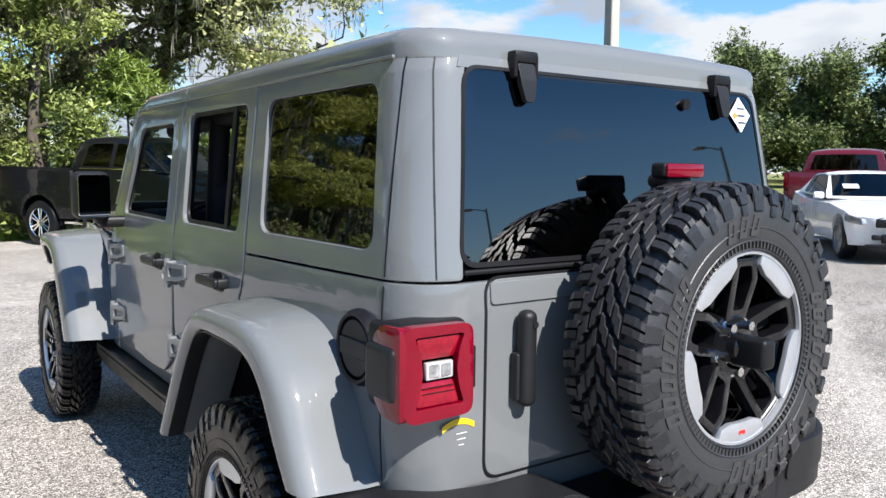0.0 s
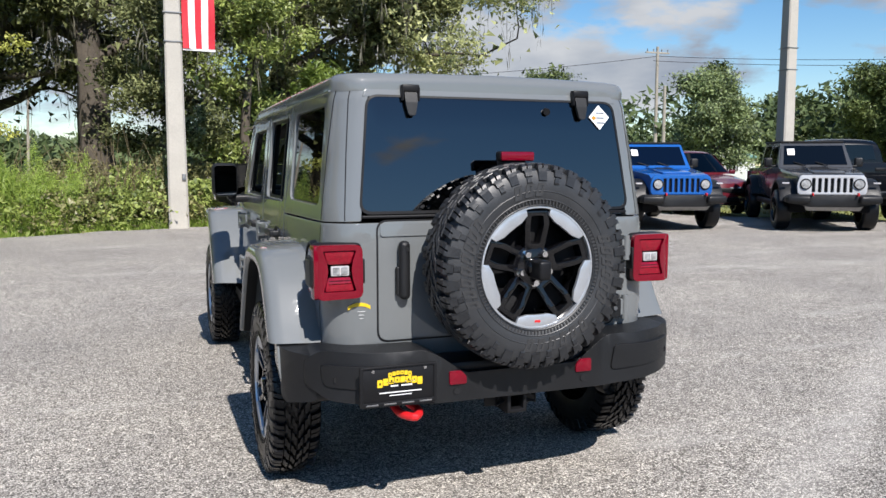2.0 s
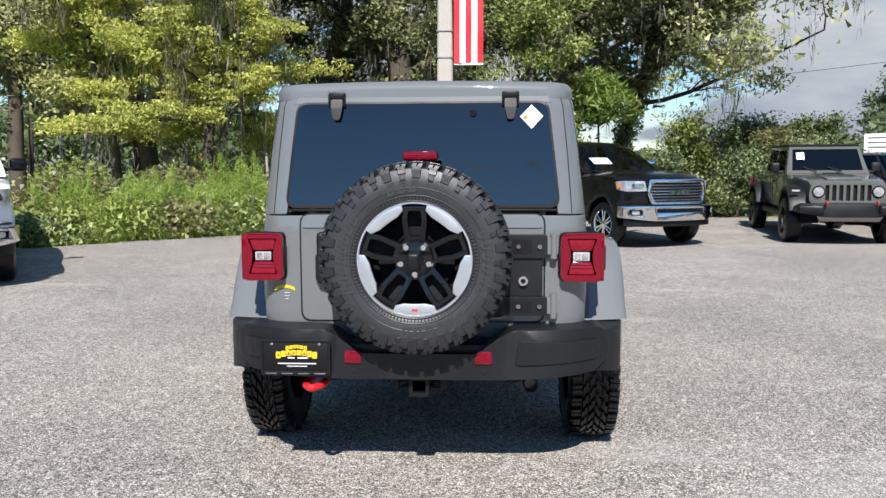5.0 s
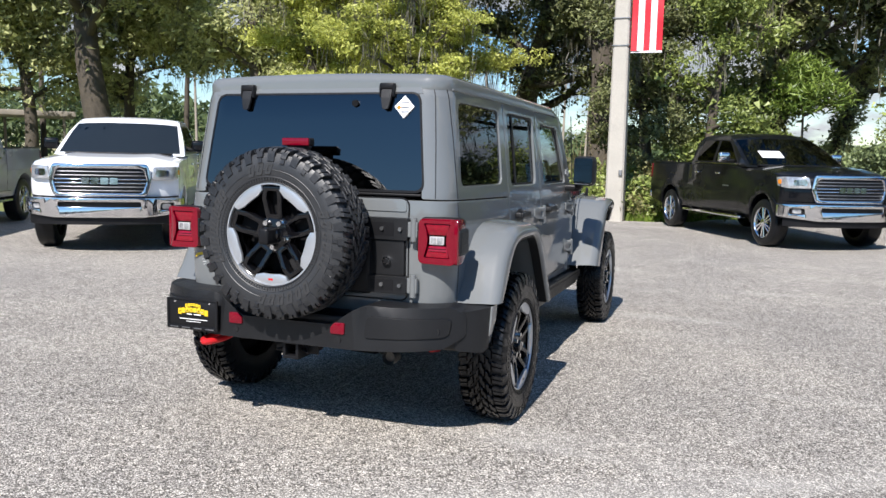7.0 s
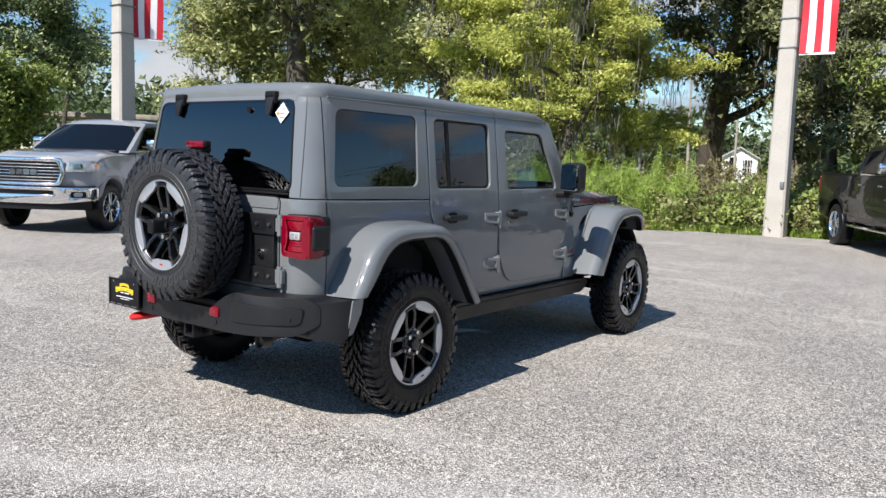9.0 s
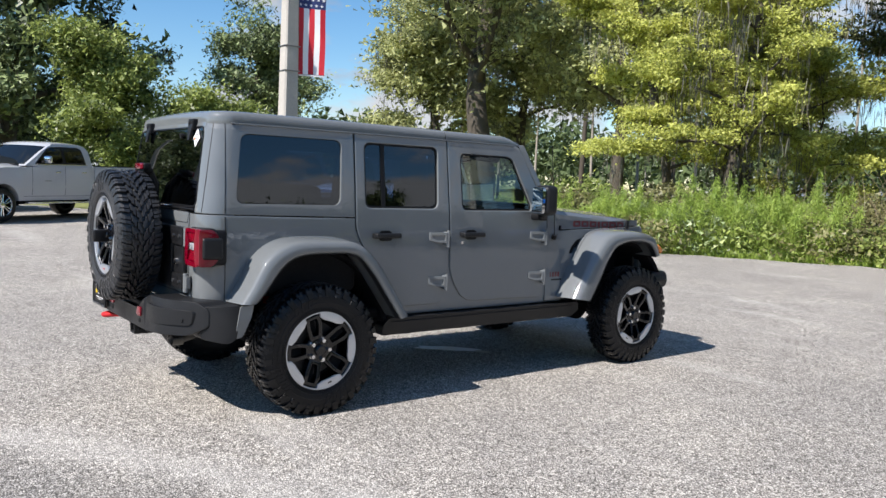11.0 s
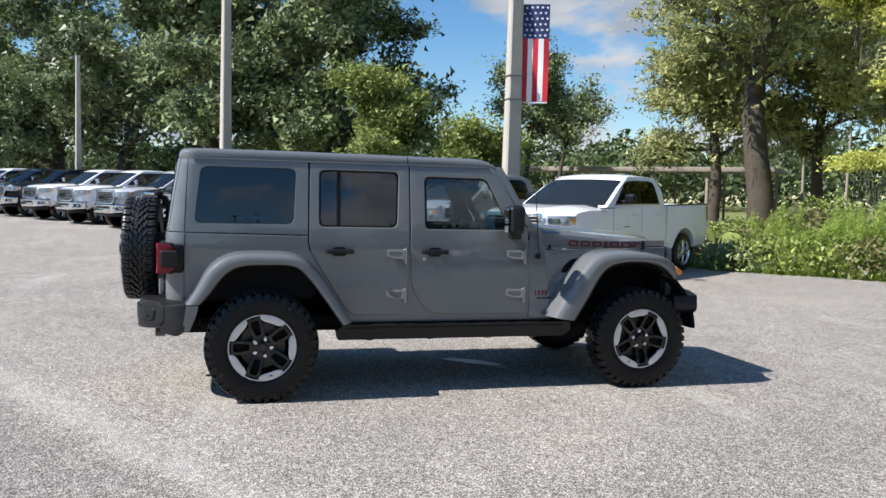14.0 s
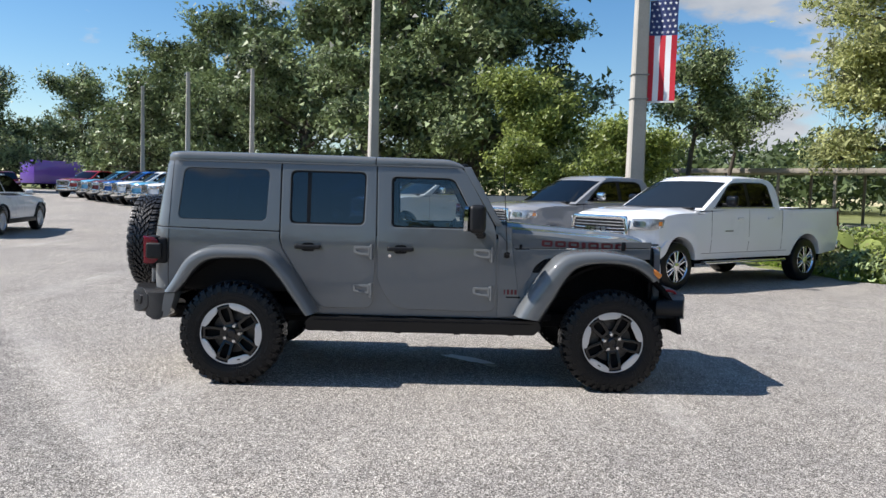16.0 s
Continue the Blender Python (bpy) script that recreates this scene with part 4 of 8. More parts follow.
# tail lamps
for s in (1, -1):
    base = part("tail_lamp", box(s * 0.722, -0.755, 1.036, 0.196, 0.10, 0.222, 0.022, 3), BLACK_TRIM, suv, "red tail lamp in a black housing")
    o = rounded([(0.628, 0.930), (0.812, 0.926), (0.818, 1.144), (0.630, 1.142)], 0.030, 6)
    i = rounded([(0.655, 0.958), (0.788, 0.958), (0.774, 1.000), (0.768, 1.040), (0.774, 1.082), (0.790, 1.120), (0.655, 1.120), (0.669, 1.082), (0.675, 1.040), (0.669, 1.000)], 0.008, 3)
    part("lens_frame", slab(o, [i], 0.030, lambda u, v, w, s=s: Vector((s * u, -0.826 + 0.9 * max(0, u - 0.80) + w, v)), bevel=0.014, seg=6), RED_LENS, base, "", 60)
    part("lens_back", box(s * 0.72, -0.800, 1.036, 0.15, 0.01, 0.18), RED_DARK, base)
    part("lens_upper", slab(rounded([(0.676, 1.066), (0.768, 1.066), (0.782, 1.116), (0.662, 1.116)], 0.006, 2), depth=0.012, place=lambda u, v, w, s=s: Vector((s * u, -0.812 + (v - 1.06) * -0.15 + w, v)), bevel=0.004), RED_GLOW, base)
    part("lens_lower", slab(rounded([(0.664, 0.960), (0.780, 0.960), (0.766, 1.014), (0.678, 1.014)], 0.006, 2), depth=0.012, place=lambda u, v, w, s=s: Vector((s * u, -0.814 + (1.01 - v) * -0.1 + w, v)), bevel=0.004), RED_GLOW, base)
    for k in range(3):
        part("lens_rib", box(s * 0.72, -0.8145, 0.975 + 0.013 * k, 0.09, 0.004, 0.003), RED_DARK, base)
    part("reverse_light", box(s * 0.72, -0.814, 1.040, 0.074, 0.016, 0.040, 0.004, 2), WHITE_LENS, base, "clear reversing light")
    for k in (-1, 1):
        part("reverse_facet", box(s * 0.72 + k * 0.017, -0.8225, 1.040, 0.028, 0.004, 0.030, 0.002, 1, (0, 0, k * 7)), HEADLAMP, base)
    part("inner_notch", box(s * 0.626, -0.80, 1.036, 0.012, 0.05, 0.10, 0.005, 2), BLACK_TRIM, base)
    part("side_lens", slab(rounded([(-0.815, 0.928), (-0.735, 0.93), (-0.70, 0.965), (-0.70, 1.11), (-0.735, 1.14), (-0.815, 1.142)], 0.015, 3), depth=0.03,
         place=lambda u, v, w, s=s: Vector((s * (0.822 - w), u, v)), bevel=0.006), RED_LENS, base)
    part("side_block", box(s * 0.806, -0.735, 1.032, 0.055, 0.125, 0.128, 0.018, 3), GREY_PLASTIC, base)
    part("lamp_frame_side", box(s * 0.785, -0.69, 1.035, 0.045, 0.10, 0.205, 0.02, 3), BLACK_TRIM, base)

# fuel door on the left flank
fd = lathe([(-0.014, 0.0), (-0.014, 0.070), (-0.004, 0.077)], 40, "X")
bmesh.ops.translate(fd, vec=(-0.768, -0.452, 1.045), verts=fd.verts)
fuel = part("fuel_door", fd, GREY_PLASTIC, suv, "black round fuel door")
ring = lathe([(0.006, 0.078), (-0.020, 0.080), (-0.022, 0.088), (-0.010, 0.096), (0.006, 0.098)], 44, "X")
bmesh.ops.translate(ring, vec=(-0.764, -0.452, 1.045), verts=ring.verts)
part("fuel_ring", ring, BLACK_TRIM, fuel)
part("fuel_rib", box(-0.784, -0.452, 1.045, 0.010, 0.136, 0.046, 0.004, 1), GREY_PLASTIC, fuel)

# rear bumper
def bumper_y(x):
    a = abs(x)
    return -0.975 + (0.0 if a < 0.5 else 0.22 * ((a - 0.5) / 0.37) ** 2.4)


bo = [(-0.86, 0.60), (-0.86, 0.70), (-0.80, 0.742), (-0.42, 0.742), (-0.36, 0.715), (-0.25, 0.640), (0.25, 0.640), (0.36, 0.715), (0.42, 0.742), (0.80, 0.742), (0.86, 0.70),
      (0.86, 0.60), (0.78, 0.548), (0.36, 0.525), (-0.36, 0.525), (-0.78, 0.548)]
bcut = [k * 0.06 - 0.84 for k in range(29)]
bmp = part("rear_bumper", slab(rounded(bo, 0.02, 3), depth=0.16, place=lambda u, v, w: Vector((u, bumper_y(u) + w + 0.02 * max(0, (v - 0.70) / 0.04), v)), cu=bcut, bevel=0.022, seg=4),
           GREY_PLASTIC, suv, "dark grey plastic rear bumper")
part("bumper_step", box(0, -0.86, 0.655, 0.62, 0.18, 0.05, 0.015, 2), BLACK_TRIM, bmp)
for s in (1, -1):
    strip_ = slab(rounded([(-0.612, 0.722), (-0.528, 0.728), (-0.545, 0.655), (-0.590, 0.540), (-0.640, 0.530), (-0.625, 0.640)], 0.012, 3), depth=0.16,
                  place=lambda u, v, w, s=s: Vector((s * (0.938 - w - 0.02 * max(0, 0.62 - v) / 0.1), u, v)), bevel=0.012, seg=3)
    part("bumper_strip", strip_, GREY_PAINT, bmp, "grey painted strip between flare and bumper")
    cap = slab(rounded([(-0.80, 0.715), (-0.600, 0.728), (-0.612, 0.64), (-0.630, 0.53), (-0.68, 0.505), (-0.80, 0.53)], 0.02, 3), depth=0.20,
               place=lambda u, v, w, s=s: Vector((s * (0.93 - w - 0.10 * max(0, (-0.62 - u) / 0.17) ** 2), u, v)), cu=(-0.75, -0.7, -0.65, -0.6), bevel=0.018, seg=3)
    part("bumper_end", cap, GREY_PLASTIC, bmp)
    part("bumper_reflector", slab(rounded([(0.248, 0.598), (0.322, 0.598), (0.322, 0.652), (0.272, 0.652), (0.25, 0.63)], 0.008, 3), depth=0.015,
         place=lambda u, v, w, s=s: Vector((s * u, -0.984 + w, v)), bevel=0.004), RED_LENS, bmp, "red bumper reflector")
    for px, pz in ((0.755, 0.635), (0.288, 0.568)):
        part("parking_sensor", cyl((s * px, bumper_y(px) - 0.004, pz), (s * px, bumper_y(px) + 0.02, pz), 0.014, 16), SOFT_BLACK, bmp)
    part("bumper_pad", slab(rounded([(0.42, 0.592), (0.80, 0.606), (0.81, 0.690), (0.44, 0.700)], 0.025, 4), depth=0.02, place=lambda u, v, w, s=s: Vector((s * u, bumper_y(u) - 0.007 + w, v)), cu=[0.45 + 0.03 * k for k in range(12)], bevel=0.006, seg=2), GREY_PLASTIC, bmp)

# dealer plate in its frame
plate = part("licence_plate", box(-0.537, -0.992, 0.622, 0.298, 0.008, 0.148, 0.004, 2), BLACK_TRIM, suv, "black dealer plate with yellow arched print")
part("plate_frame", slab(rounded([(-0.692, 0.543), (-0.382, 0.543), (-0.382, 0.702), (-0.692, 0.702)], 0.008, 2), [rounded([(-0.680, 0.562), (-0.394, 0.562), (-0.394, 0.693), (-0.680, 0.693)], 0.006, 2)],
     0.01, lambda u, v, w: Vector((u, -1.001 + w, v)), bevel=0.002), BLACK_TRIM, plate)
on_plate = lambda u, v, w: Vector((u, -0.9975 + w, v))
for row, (n_, w_, h_, z_, up_) in enumerate(((6, 0.014, 0.018, 0.672, 0.010), (8, 0.021, 0.028, 0.645, 0.014))):
    for k in range(n_):
        q = 2 * (k + 0.5) / n_ - 1
        u0, v0 = -0.532 + q * n_ * (w_ + 0.002) / 2, z_ + up_ * (1 - q * q) - up_
        hh = h_ * (1.15 - 0.3 * (1 - q * q))
        part("print_block", slab(rounded([(u0 - w_ / 2, v0 - hh / 2), (u0 + w_ / 2, v0 - hh / 2), (u0 + w_ / 2, v0 + hh / 2), (u0 - w_ / 2, v0 + hh / 2)], 0.003, 2),
             [[(u0 - w_ * 0.12, v0 - hh * 0.2), (u0 + w_ * 0.16, v0 - hh * 0.2), (u0 + w_ * 0.16, v0 + hh * 0.12), (u0 - w_ * 0.12, v0 + hh * 0.12)]] if k % 3 != 1 else [], 0.001, on_plate), YELLOW, plate)
for lx, lz, wd, ht in ((-0.565, 0.636, 0.040, 0.003), (-0.495, 0.636, 0.044, 0.003), (-0.555, 0.622, 0.03, 0.005), (-0.505, 0.622, 0.045, 0.005),
                       (-0.53, 0.597, 0.17, 0.004), (-0.53, 0.585, 0.09, 0.003)):
    part("print_line", slab([(lx - wd / 2, lz - ht / 2), (lx + wd / 2, lz - ht / 2), (lx + wd / 2, lz + ht / 2), (lx - wd / 2, lz + ht / 2)], depth=0.001, place=on_plate),
         WHITE_PRINT, plate)
for k in range(4):
    part("frame_print", box(-0.645 + 0.072 * k, -1.002, 0.5525, 0.050, 0.002, 0.006, 0.001, 1), STEEL, plate)
for k in (-0.64, -0.43):
    part("plate_screw", cyl((k, -1.0, 0.684), (k, -0.99, 0.684), 0.006, 10), CHROME, plate)

# spare carrier, hinges, lock
part("spare_mount", join([cyl((0, -0.78, 1.055), (0, -0.93, 1.055), 0.13, 28), box(0.20, -0.80, 0.95, 0.36, 0.05, 0.38, 0.03, 2)]), BLACK_TRIM, gate)
for hz, hh in ((1.085, 0.105), (0.815, 0.085)):
    hp = part("tailgate_hinge", slab(rounded([(0.26, hz - hh / 2), (0.57, hz - hh / 2), (0.57, hz + hh / 2), (0.26, hz + hh / 2)], 0.012, 3), depth=0.04,
              place=lambda u, v, w: Vector((u, -0.822 + w, v)), bevel=0.008), GREY_PLASTIC, gate, "black tailgate hinge bracket")
    part("bracket_pocket", slab([(0.38, hz - hh * 0.3), (0.50, hz - hh * 0.3), (0.50, hz + hh * 0.3), (0.38, hz + hh * 0.3)], depth=0.003, place=lambda u, v, w: Vector((u, -0.824 + w, v))), BLACK_TRIM, hp)
    part("hinge_knuckle", join([cyl((0.598, -0.808, hz - 0.055), (0.598, -0.808, hz + 0.055), 0.016, 14), box(0.592, -0.800, hz, 0.055, 0.03, 0.075, 0.006, 2)]), GREY_PAINT, hp)
    for bx in (0.44, 0.535):
        part("bolt", cyl((bx, -0.834, hz), (bx, -0.82, hz), 0.010, 8), STEEL, hp)
part("gate_lock", cyl((0.462, -0.828, 0.930), (0.462, -0.79, 0.930), 0.021, 22), CHROME, gate)
part("gate_plate", box(0.45, -0.795, 0.955, 0.20, 0.03, 0.20, 0.01, 2), GREY_PLASTIC, gate)
part("lock_core", cyl((0.462, -0.831, 0.930), (0.462, -0.827, 0.930), 0.011, 16), BLACK_TRIM, gate)
# raised third brake light on its arm
br = part("brake_light", box(0.008, -0.872, 1.490, 0.156, 0.05, 0.040, 0.010, 3), BLACK_TRIM, suv, "red centre brake light on a black arm")
part("brake_lens", box(0.008, -0.898, 1.490, 0.148, 0.012, 0.036, 0.005, 2), RED_LENS, br)
part("brake_arm", join([box(0.0, -0.855, 1.462, 0.11, 0.07, 0.035, 0.015, 3), tube([(0.0, -0.84, 1.46), (0, -0.80, 1.38), (0, -0.80, 1.25)], 0.028, 10)]), BLACK_TRIM, br)

# hood, cowl, windscreen, grille, front bumper
rows = []
for k in range(25):
    y = 2.205 + (3.375 - 2.205) * k / 24
    t = k / 24
    hw = 0.712 - 0.112 * t
    zc = 1.300 - 0.085 * t - 0.030 * max(0, (t - 0.85) / 0.15) ** 2
    zs = 1.117 + 0.024 * t
    half = [(hw, zs), (hw + 0.002, zs + 0.05), (hw - 0.006, zc - 0.055), (hw - 0.035, zc - 0.028), (hw - 0.12, zc - 0.018), (0.33, zc - 0.012), (0.29, zc + 0.010), (0.15, zc + 0.014), (0, zc + 0.015)]
    full = half + [(-x, z) for x, z in half[:-1]][::-1]
    rows.append([(x, y, z) for x, z in full] + [(-0.3, y, zs), (0.3, y, zs)])
part("hood", loft(rows), GREY_PAINT, suv, "grey hood with raised centre", 30)
part("cowl", join([box(0, 2.16, 1.24, 1.40, 0.10, 0.10, 0.02, 2), box(0, 2.10, 1.29, 1.36, 0.10, 0.05, 0.015, 2)]), BLACK_TRIM, suv)
for s in (1, -1):
    part("cowl_corner", slab([(2.07, 1.235), (2.205, 1.117), (2.205, 1.285), (2.11, 1.31), (2.07, 1.30)], depth=0.05, place=lambda u, v, w, s=s: Vector((s * (0.742 - w - 0.1 * (v - 1.117)), u, v)), bevel=0.005), GREY_PAINT, suv)
    part("windscreen_pillar", slab([(2.065, 1.30), (2.125, 1.30), (1.86, 1.765), (1.79, 1.765)], depth=0.07, place=on_side(s), cv=(1.35, 1.5, 1.6, 1.72), bevel=0.008), GREY_PAINT, suv)
    part("hood_latch", box(s * 0.70, 3.12, 1.155, 0.02, 0.035, 0.075, 0.006, 2), BLACK_TRIM, suv)
    part("hood_bumper", box(s * 0.708, 2.28, 1.135, 0.02, 0.02, 0.035, 0.004, 1), BLACK_TRIM, suv)
    n0 = 2.452
    for k, wd in enumerate((0.090, 0.090, 0.090, 0.034, 0.090, 0.098, 0.092)):
        part("hood_letter", slab(rounded([(n0, 1.140), (n0 + wd, 1.140), (n0 + wd, 1.190), (n0, 1.190)], 0.014, 3),
             [rounded([(n0 + 0.022, 1.155), (n0 + wd - 0.020, 1.155), (n0 + wd - 0.020, 1.175), (n0 + 0.022, 1.175)], 0.004, 2)] if wd > 0.05 else [], 0.002,
             lambda u, v, w, s=s: Vector((s * (0.7145 - 0.112 * (u - 2.205) / 1.17 + 0.003 - w), u, v - 0.020 * (u - 2.45) / 0.73))), LETTER_RED, suv)
        n0 += wd + 0.021
rows = [[(-0.66, 2.125, 1.295), (0.66, 2.125, 1.295), (0.66, 2.119, 1.292), (-0.66, 2.119, 1.292)], [(-0.640, 1.825, 1.765), (0.640, 1.825, 1.765), (0.640, 1.819, 1.762), (-0.640, 1.819, 1.762)]]
ws = part("windscreen", loft(rows), GLASS_CLEAR, suv, "clear flat windscreen")
ws.visible_shadow = False
part("windscreen_header", box(0, 1.80, 1.765, 1.31, 0.08, 0.05, 0.015, 2), BLACK_TRIM, suv)
part("grille_back", box(0, 3.39, 0.93, 1.16, 0.04, 0.44, 0.02), BLACK_TRIM, suv)
gh = [rounded([(-0.38 + 0.117 * k, 0.76), (-0.32 + 0.117 * k, 0.76), (-0.32 + 0.117 * k, 1.09), (-0.38 + 0.117 * k, 1.09)], 0.02, 3) for k in range(7)]
part("grille", slab(rounded([(-0.62, 0.70), (0.62, 0.70), (0.60, 1.14), (-0.60, 1.14)], 0.06, 4), gh, 0.05, lambda u, v, w: Vector((u, 3.455 - w, v)), bevel=0.008), GREY_PAINT, suv)
for s in (1, -1):
    part("headlamp", lathe([(3.475, 0.0), (3.475, 0.075), (3.46, 0.088), (3.44, 0.09)], 28, "Y"), WHITE_LENS, suv).location = (s * 0.49, 0, 0.95)
fo = rounded([(-0.77, 0.60), (-0.60, 0.555), (0.60, 0.555), (0.77, 0.60), (0.80, 0.66), (0.77, 0.735), (0.42, 0.745), (-0.42, 0.745), (-0.77, 0.735), (-0.80, 0.66)], 0.045, 4)
part("front_bumper", slab(fo, depth=0.22, place=lambda u, v, w: Vector((u, 3.75 - 0.15 * (abs(u) / 0.8) ** 2.5 - w, v)), cu=[-0.7, -0.6, -0.5, -0.3, 0, 0.3, 0.5, 0.6, 0.7], bevel=0.040, seg=5), GREY_PLASTIC, suv)
for s in (1, -1):
    part("bumper_bracket", box(s * 0.58, 3.45, 0.64, 0.10, 0.30, 0.12, 0.02), UNDER, suv)
    part("tow_hook", tube(smooth_path([(s * 0.42, 3.52, 0.73), (s * 0.42, 3.57, 0.770), (s * 0.42, 3.64, 0.760), (s * 0.42, 3.66, 0.72)], 10), 0.012, 8), RED_PAINT, suv)

# aerial
part("aerial", join([cyl((0.752, 2.165, 1.05), (0.765, 2.165, 1.08), 0.022, 14), tube([(0.765, 2.165, 1.075), (0.758, 2.155, 1.25), (0.742, 2.13, 1.62), (0.735, 2.12, 1.78)], 0.0035, 6)]), BLACK_TRIM, suv)

# underside: rails, axles, exhaust, hitch, hook
for s in (1, -1):
    part("frame_rail", box(s * 0.42, 1.5, 0.50, 0.09, 4.3, 0.12, 0.02), UNDER, suv)
    part("shock_absorber", cyl((s * 0.50, -0.16, 0.36), (s * 0.44, -0.12, 0.72), 0.032, 14), RED_PAINT, suv, "red shock absorber")
    part("coil_spring", cyl((s * 0.46, 0.02, 0.44), (s * 0.46, 0.02, 0.72), 0.065, 16), UNDER, suv)
for y in (0.0, 3.008):
    ax = cyl((-0.72, y, 0.40), (0.72, y, 0.40), 0.045, 16)
    part("axle_tube", ax, UNDER, suv)
    part("differential", lathe([(-0.13, 0.05), (-0.08, 0.13), (0.08, 0.13), (0.13, 0.05)], 20, "X"), UNDER, suv).location = (0.0 if y == 0 else 0.2, y, 0.40)
part("gearbox", box(0, 1.6, 0.47, 0.5, 1.2, 0.20, 0.06, 2), UNDER, suv)
part("fuel_tank", box(-0.28, 0.75, 0.48, 0.34, 0.9, 0.18, 0.05, 2), UNDER, suv)
part("muffler", lathe([(-0.30, 0.0), (-0.30, 0.075), (-0.27, 0.09), (0.27, 0.09), (0.30, 0.075), (0.30, 0.0)], 24, "X"), STEEL, suv, "dull steel muffler").location = (0.12, -0.66, 0.53)
part("tail_pipe", tube(smooth_path([(0.40, -0.62, 0.52), (0.47, -0.70, 0.49), (0.495, -0.83, 0.462)], 8), 0.032, 14), PIPE, suv)
tp = lathe([(-0.90, 0.026), (-0.905, 0.026), (-0.925, 0.034), (-0.86, 0.036)], 20, "Y")
part("pipe_tip", tp, PIPE, suv).location = (0.497, 0.07, 0.462)
part("hitch", slab([(-0.045, 0.435), (0.045, 0.435), (0.045, 0.525), (-0.045, 0.525)], [[(-0.028, 0.452), (0.028, 0.452), (0.028, 0.508), (-0.028, 0.508)]], 0.25, lambda u, v, w: Vector((u, -0.935 + w, v)), bevel=0.005), BLACK_TRIM, suv, "black square tow hitch")
for k in (-0.085, 0.085):
    part("hitch_plate", box(k, -0.865, 0.478, 0.075, 0.012, 0.075, 0.006, 2), BLACK_TRIM, suv)
part("hitch_bar", cyl((-0.40, -0.78, 0.50), (0.40, -0.78, 0.50), 0.035, 14), UNDER, suv)
for s in (1, -1):
    part("hitch_loop", tube([(s * 0.05, -0.90, 0.47), (s * 0.09, -0.92, 0.46), (s * 0.09, -0.92, 0.49), (s * 0.05, -0.90, 0.50)], 0.007, 6), UNDER, suv)
hook_bm = tube(smooth_path([(-0.50, -0.78, 0.49), (-0.51, -0.92, 0.488), (-0.47, -0.985, 0.485), (-0.43, -0.92, 0.488), (-0.44, -0.80, 0.49)], 16), 0.017, 10)
part("rear_tow_hook", hook_bm, RED_PAINT, suv, "red rear tow hook")
part("skid_plate", box(0, -0.45, 0.50, 0.8, 0.35, 0.05, 0.02), UNDER, suv)

# inside
def seat(parent, x, y, w, back=0.66):
    st = part("seat", join([box(x, y, 0.86, w, 0.50, 0.16, 0.05, 3), box(x, y - 0.24, 1.16, w, 0.14, back - 0.10, 0.05, 3, (10, 0, 0))]), SEAT, parent, "dark cloth car seat")
    part("headrest", box(x, y - 0.315, 1.52, min(w * 0.55, 0.27), 0.10, 0.19, 0.05, 3, (10, 0, 0)), SEAT, st)
    return st


seat(suv, -0.36, 1.38, 0.50)
seat(suv, 0.36, 1.38, 0.50)
seat(suv, -0.33, 0.38, 0.56, 0.6)
seat(suv, 0.33, 0.38, 0.56, 0.6)
dash = part("dashboard", join([box(0, 1.98, 1.16, 1.34, 0.26, 0.24, 0.05, 3), box(0, 1.93, 1.08, 1.30, 0.2, 0.30, 0.04, 2)]), SOFT_BLACK, suv)
part("dash_panel", box(0, 1.862, 1.13, 1.2, 0.02, 0.12, 0.008, 2), RED_DARK, dash)
part("screen_bezel", box(0, 1.855, 1.20, 0.28, 0.02, 0.17, 0.01, 2), BLACK_TRIM, dash)
for vx in (-0.58, -0.2, 0.2, 0.58):
    part("air_vent", lathe([(1.842, 0.0), (1.848, 0.035), (1.838, 0.045), (1.856, 0.052)], 20, "Y"), BLACK_TRIM, dash).location = (vx, 0, 1.18)
sw = lathe([(0.014, 0.185), (0, 0.199), (-0.014, 0.185), (0, 0.171), (0.014, 0.185)], 32, "Y")
sw2 = join([sw, box(0, 0, 0, 0.36, 0.02, 0.05, 0.008), box(0, 0, -0.05, 0.14, 0.04, 0.14, 0.03), box(0, 0.02, -0.1, 0.05, 0.02, 0.2, 0.008)])
part("steering_wheel", sw2, SOFT_BLACK, suv).matrix_basis = pose(-0.36, 1.70, 1.14, -25, 0, 0)
for s in (1, -1):
    part("roll_bar", tube(smooth_path([(s * 0.60, -0.30, 0.95), (s * 0.585, -0.28, 1.50), (s * 0.55, -0.10, 1.68), (s * 0.55, 0.5, 1.70), (s * 0.555, 1.12, 1.69), (s * 0.565, 1.70, 1.66)], 30), 0.038, 12), SOFT_BLACK, suv)
    part("roll_bar_post", tube([(s * 0.57, 1.10, 0.75), (s * 0.58, 1.10, 1.3), (s * 0.555, 1.10, 1.69)], 0.042, 12), SOFT_BLACK, suv)
part("roll_bar_cross", tube([(-0.55, 1.11, 1.69), (0.55, 1.11, 1.69)], 0.038, 12), SOFT_BLACK, suv)
part("roll_bar_cross", tube([(-0.55, -0.06, 1.69), (0.55, -0.06, 1.69)], 0.036, 12), SOFT_BLACK, suv)
part("inner_headliner", box(0, 0.49, 1.745, 1.18, 2.1, 0.006), SOFT_BLACK, suv)
part("mirror_inside", box(0, 1.80, 1.66, 0.24, 0.03, 0.06, 0.015, 2), BLACK_TRIM, suv)


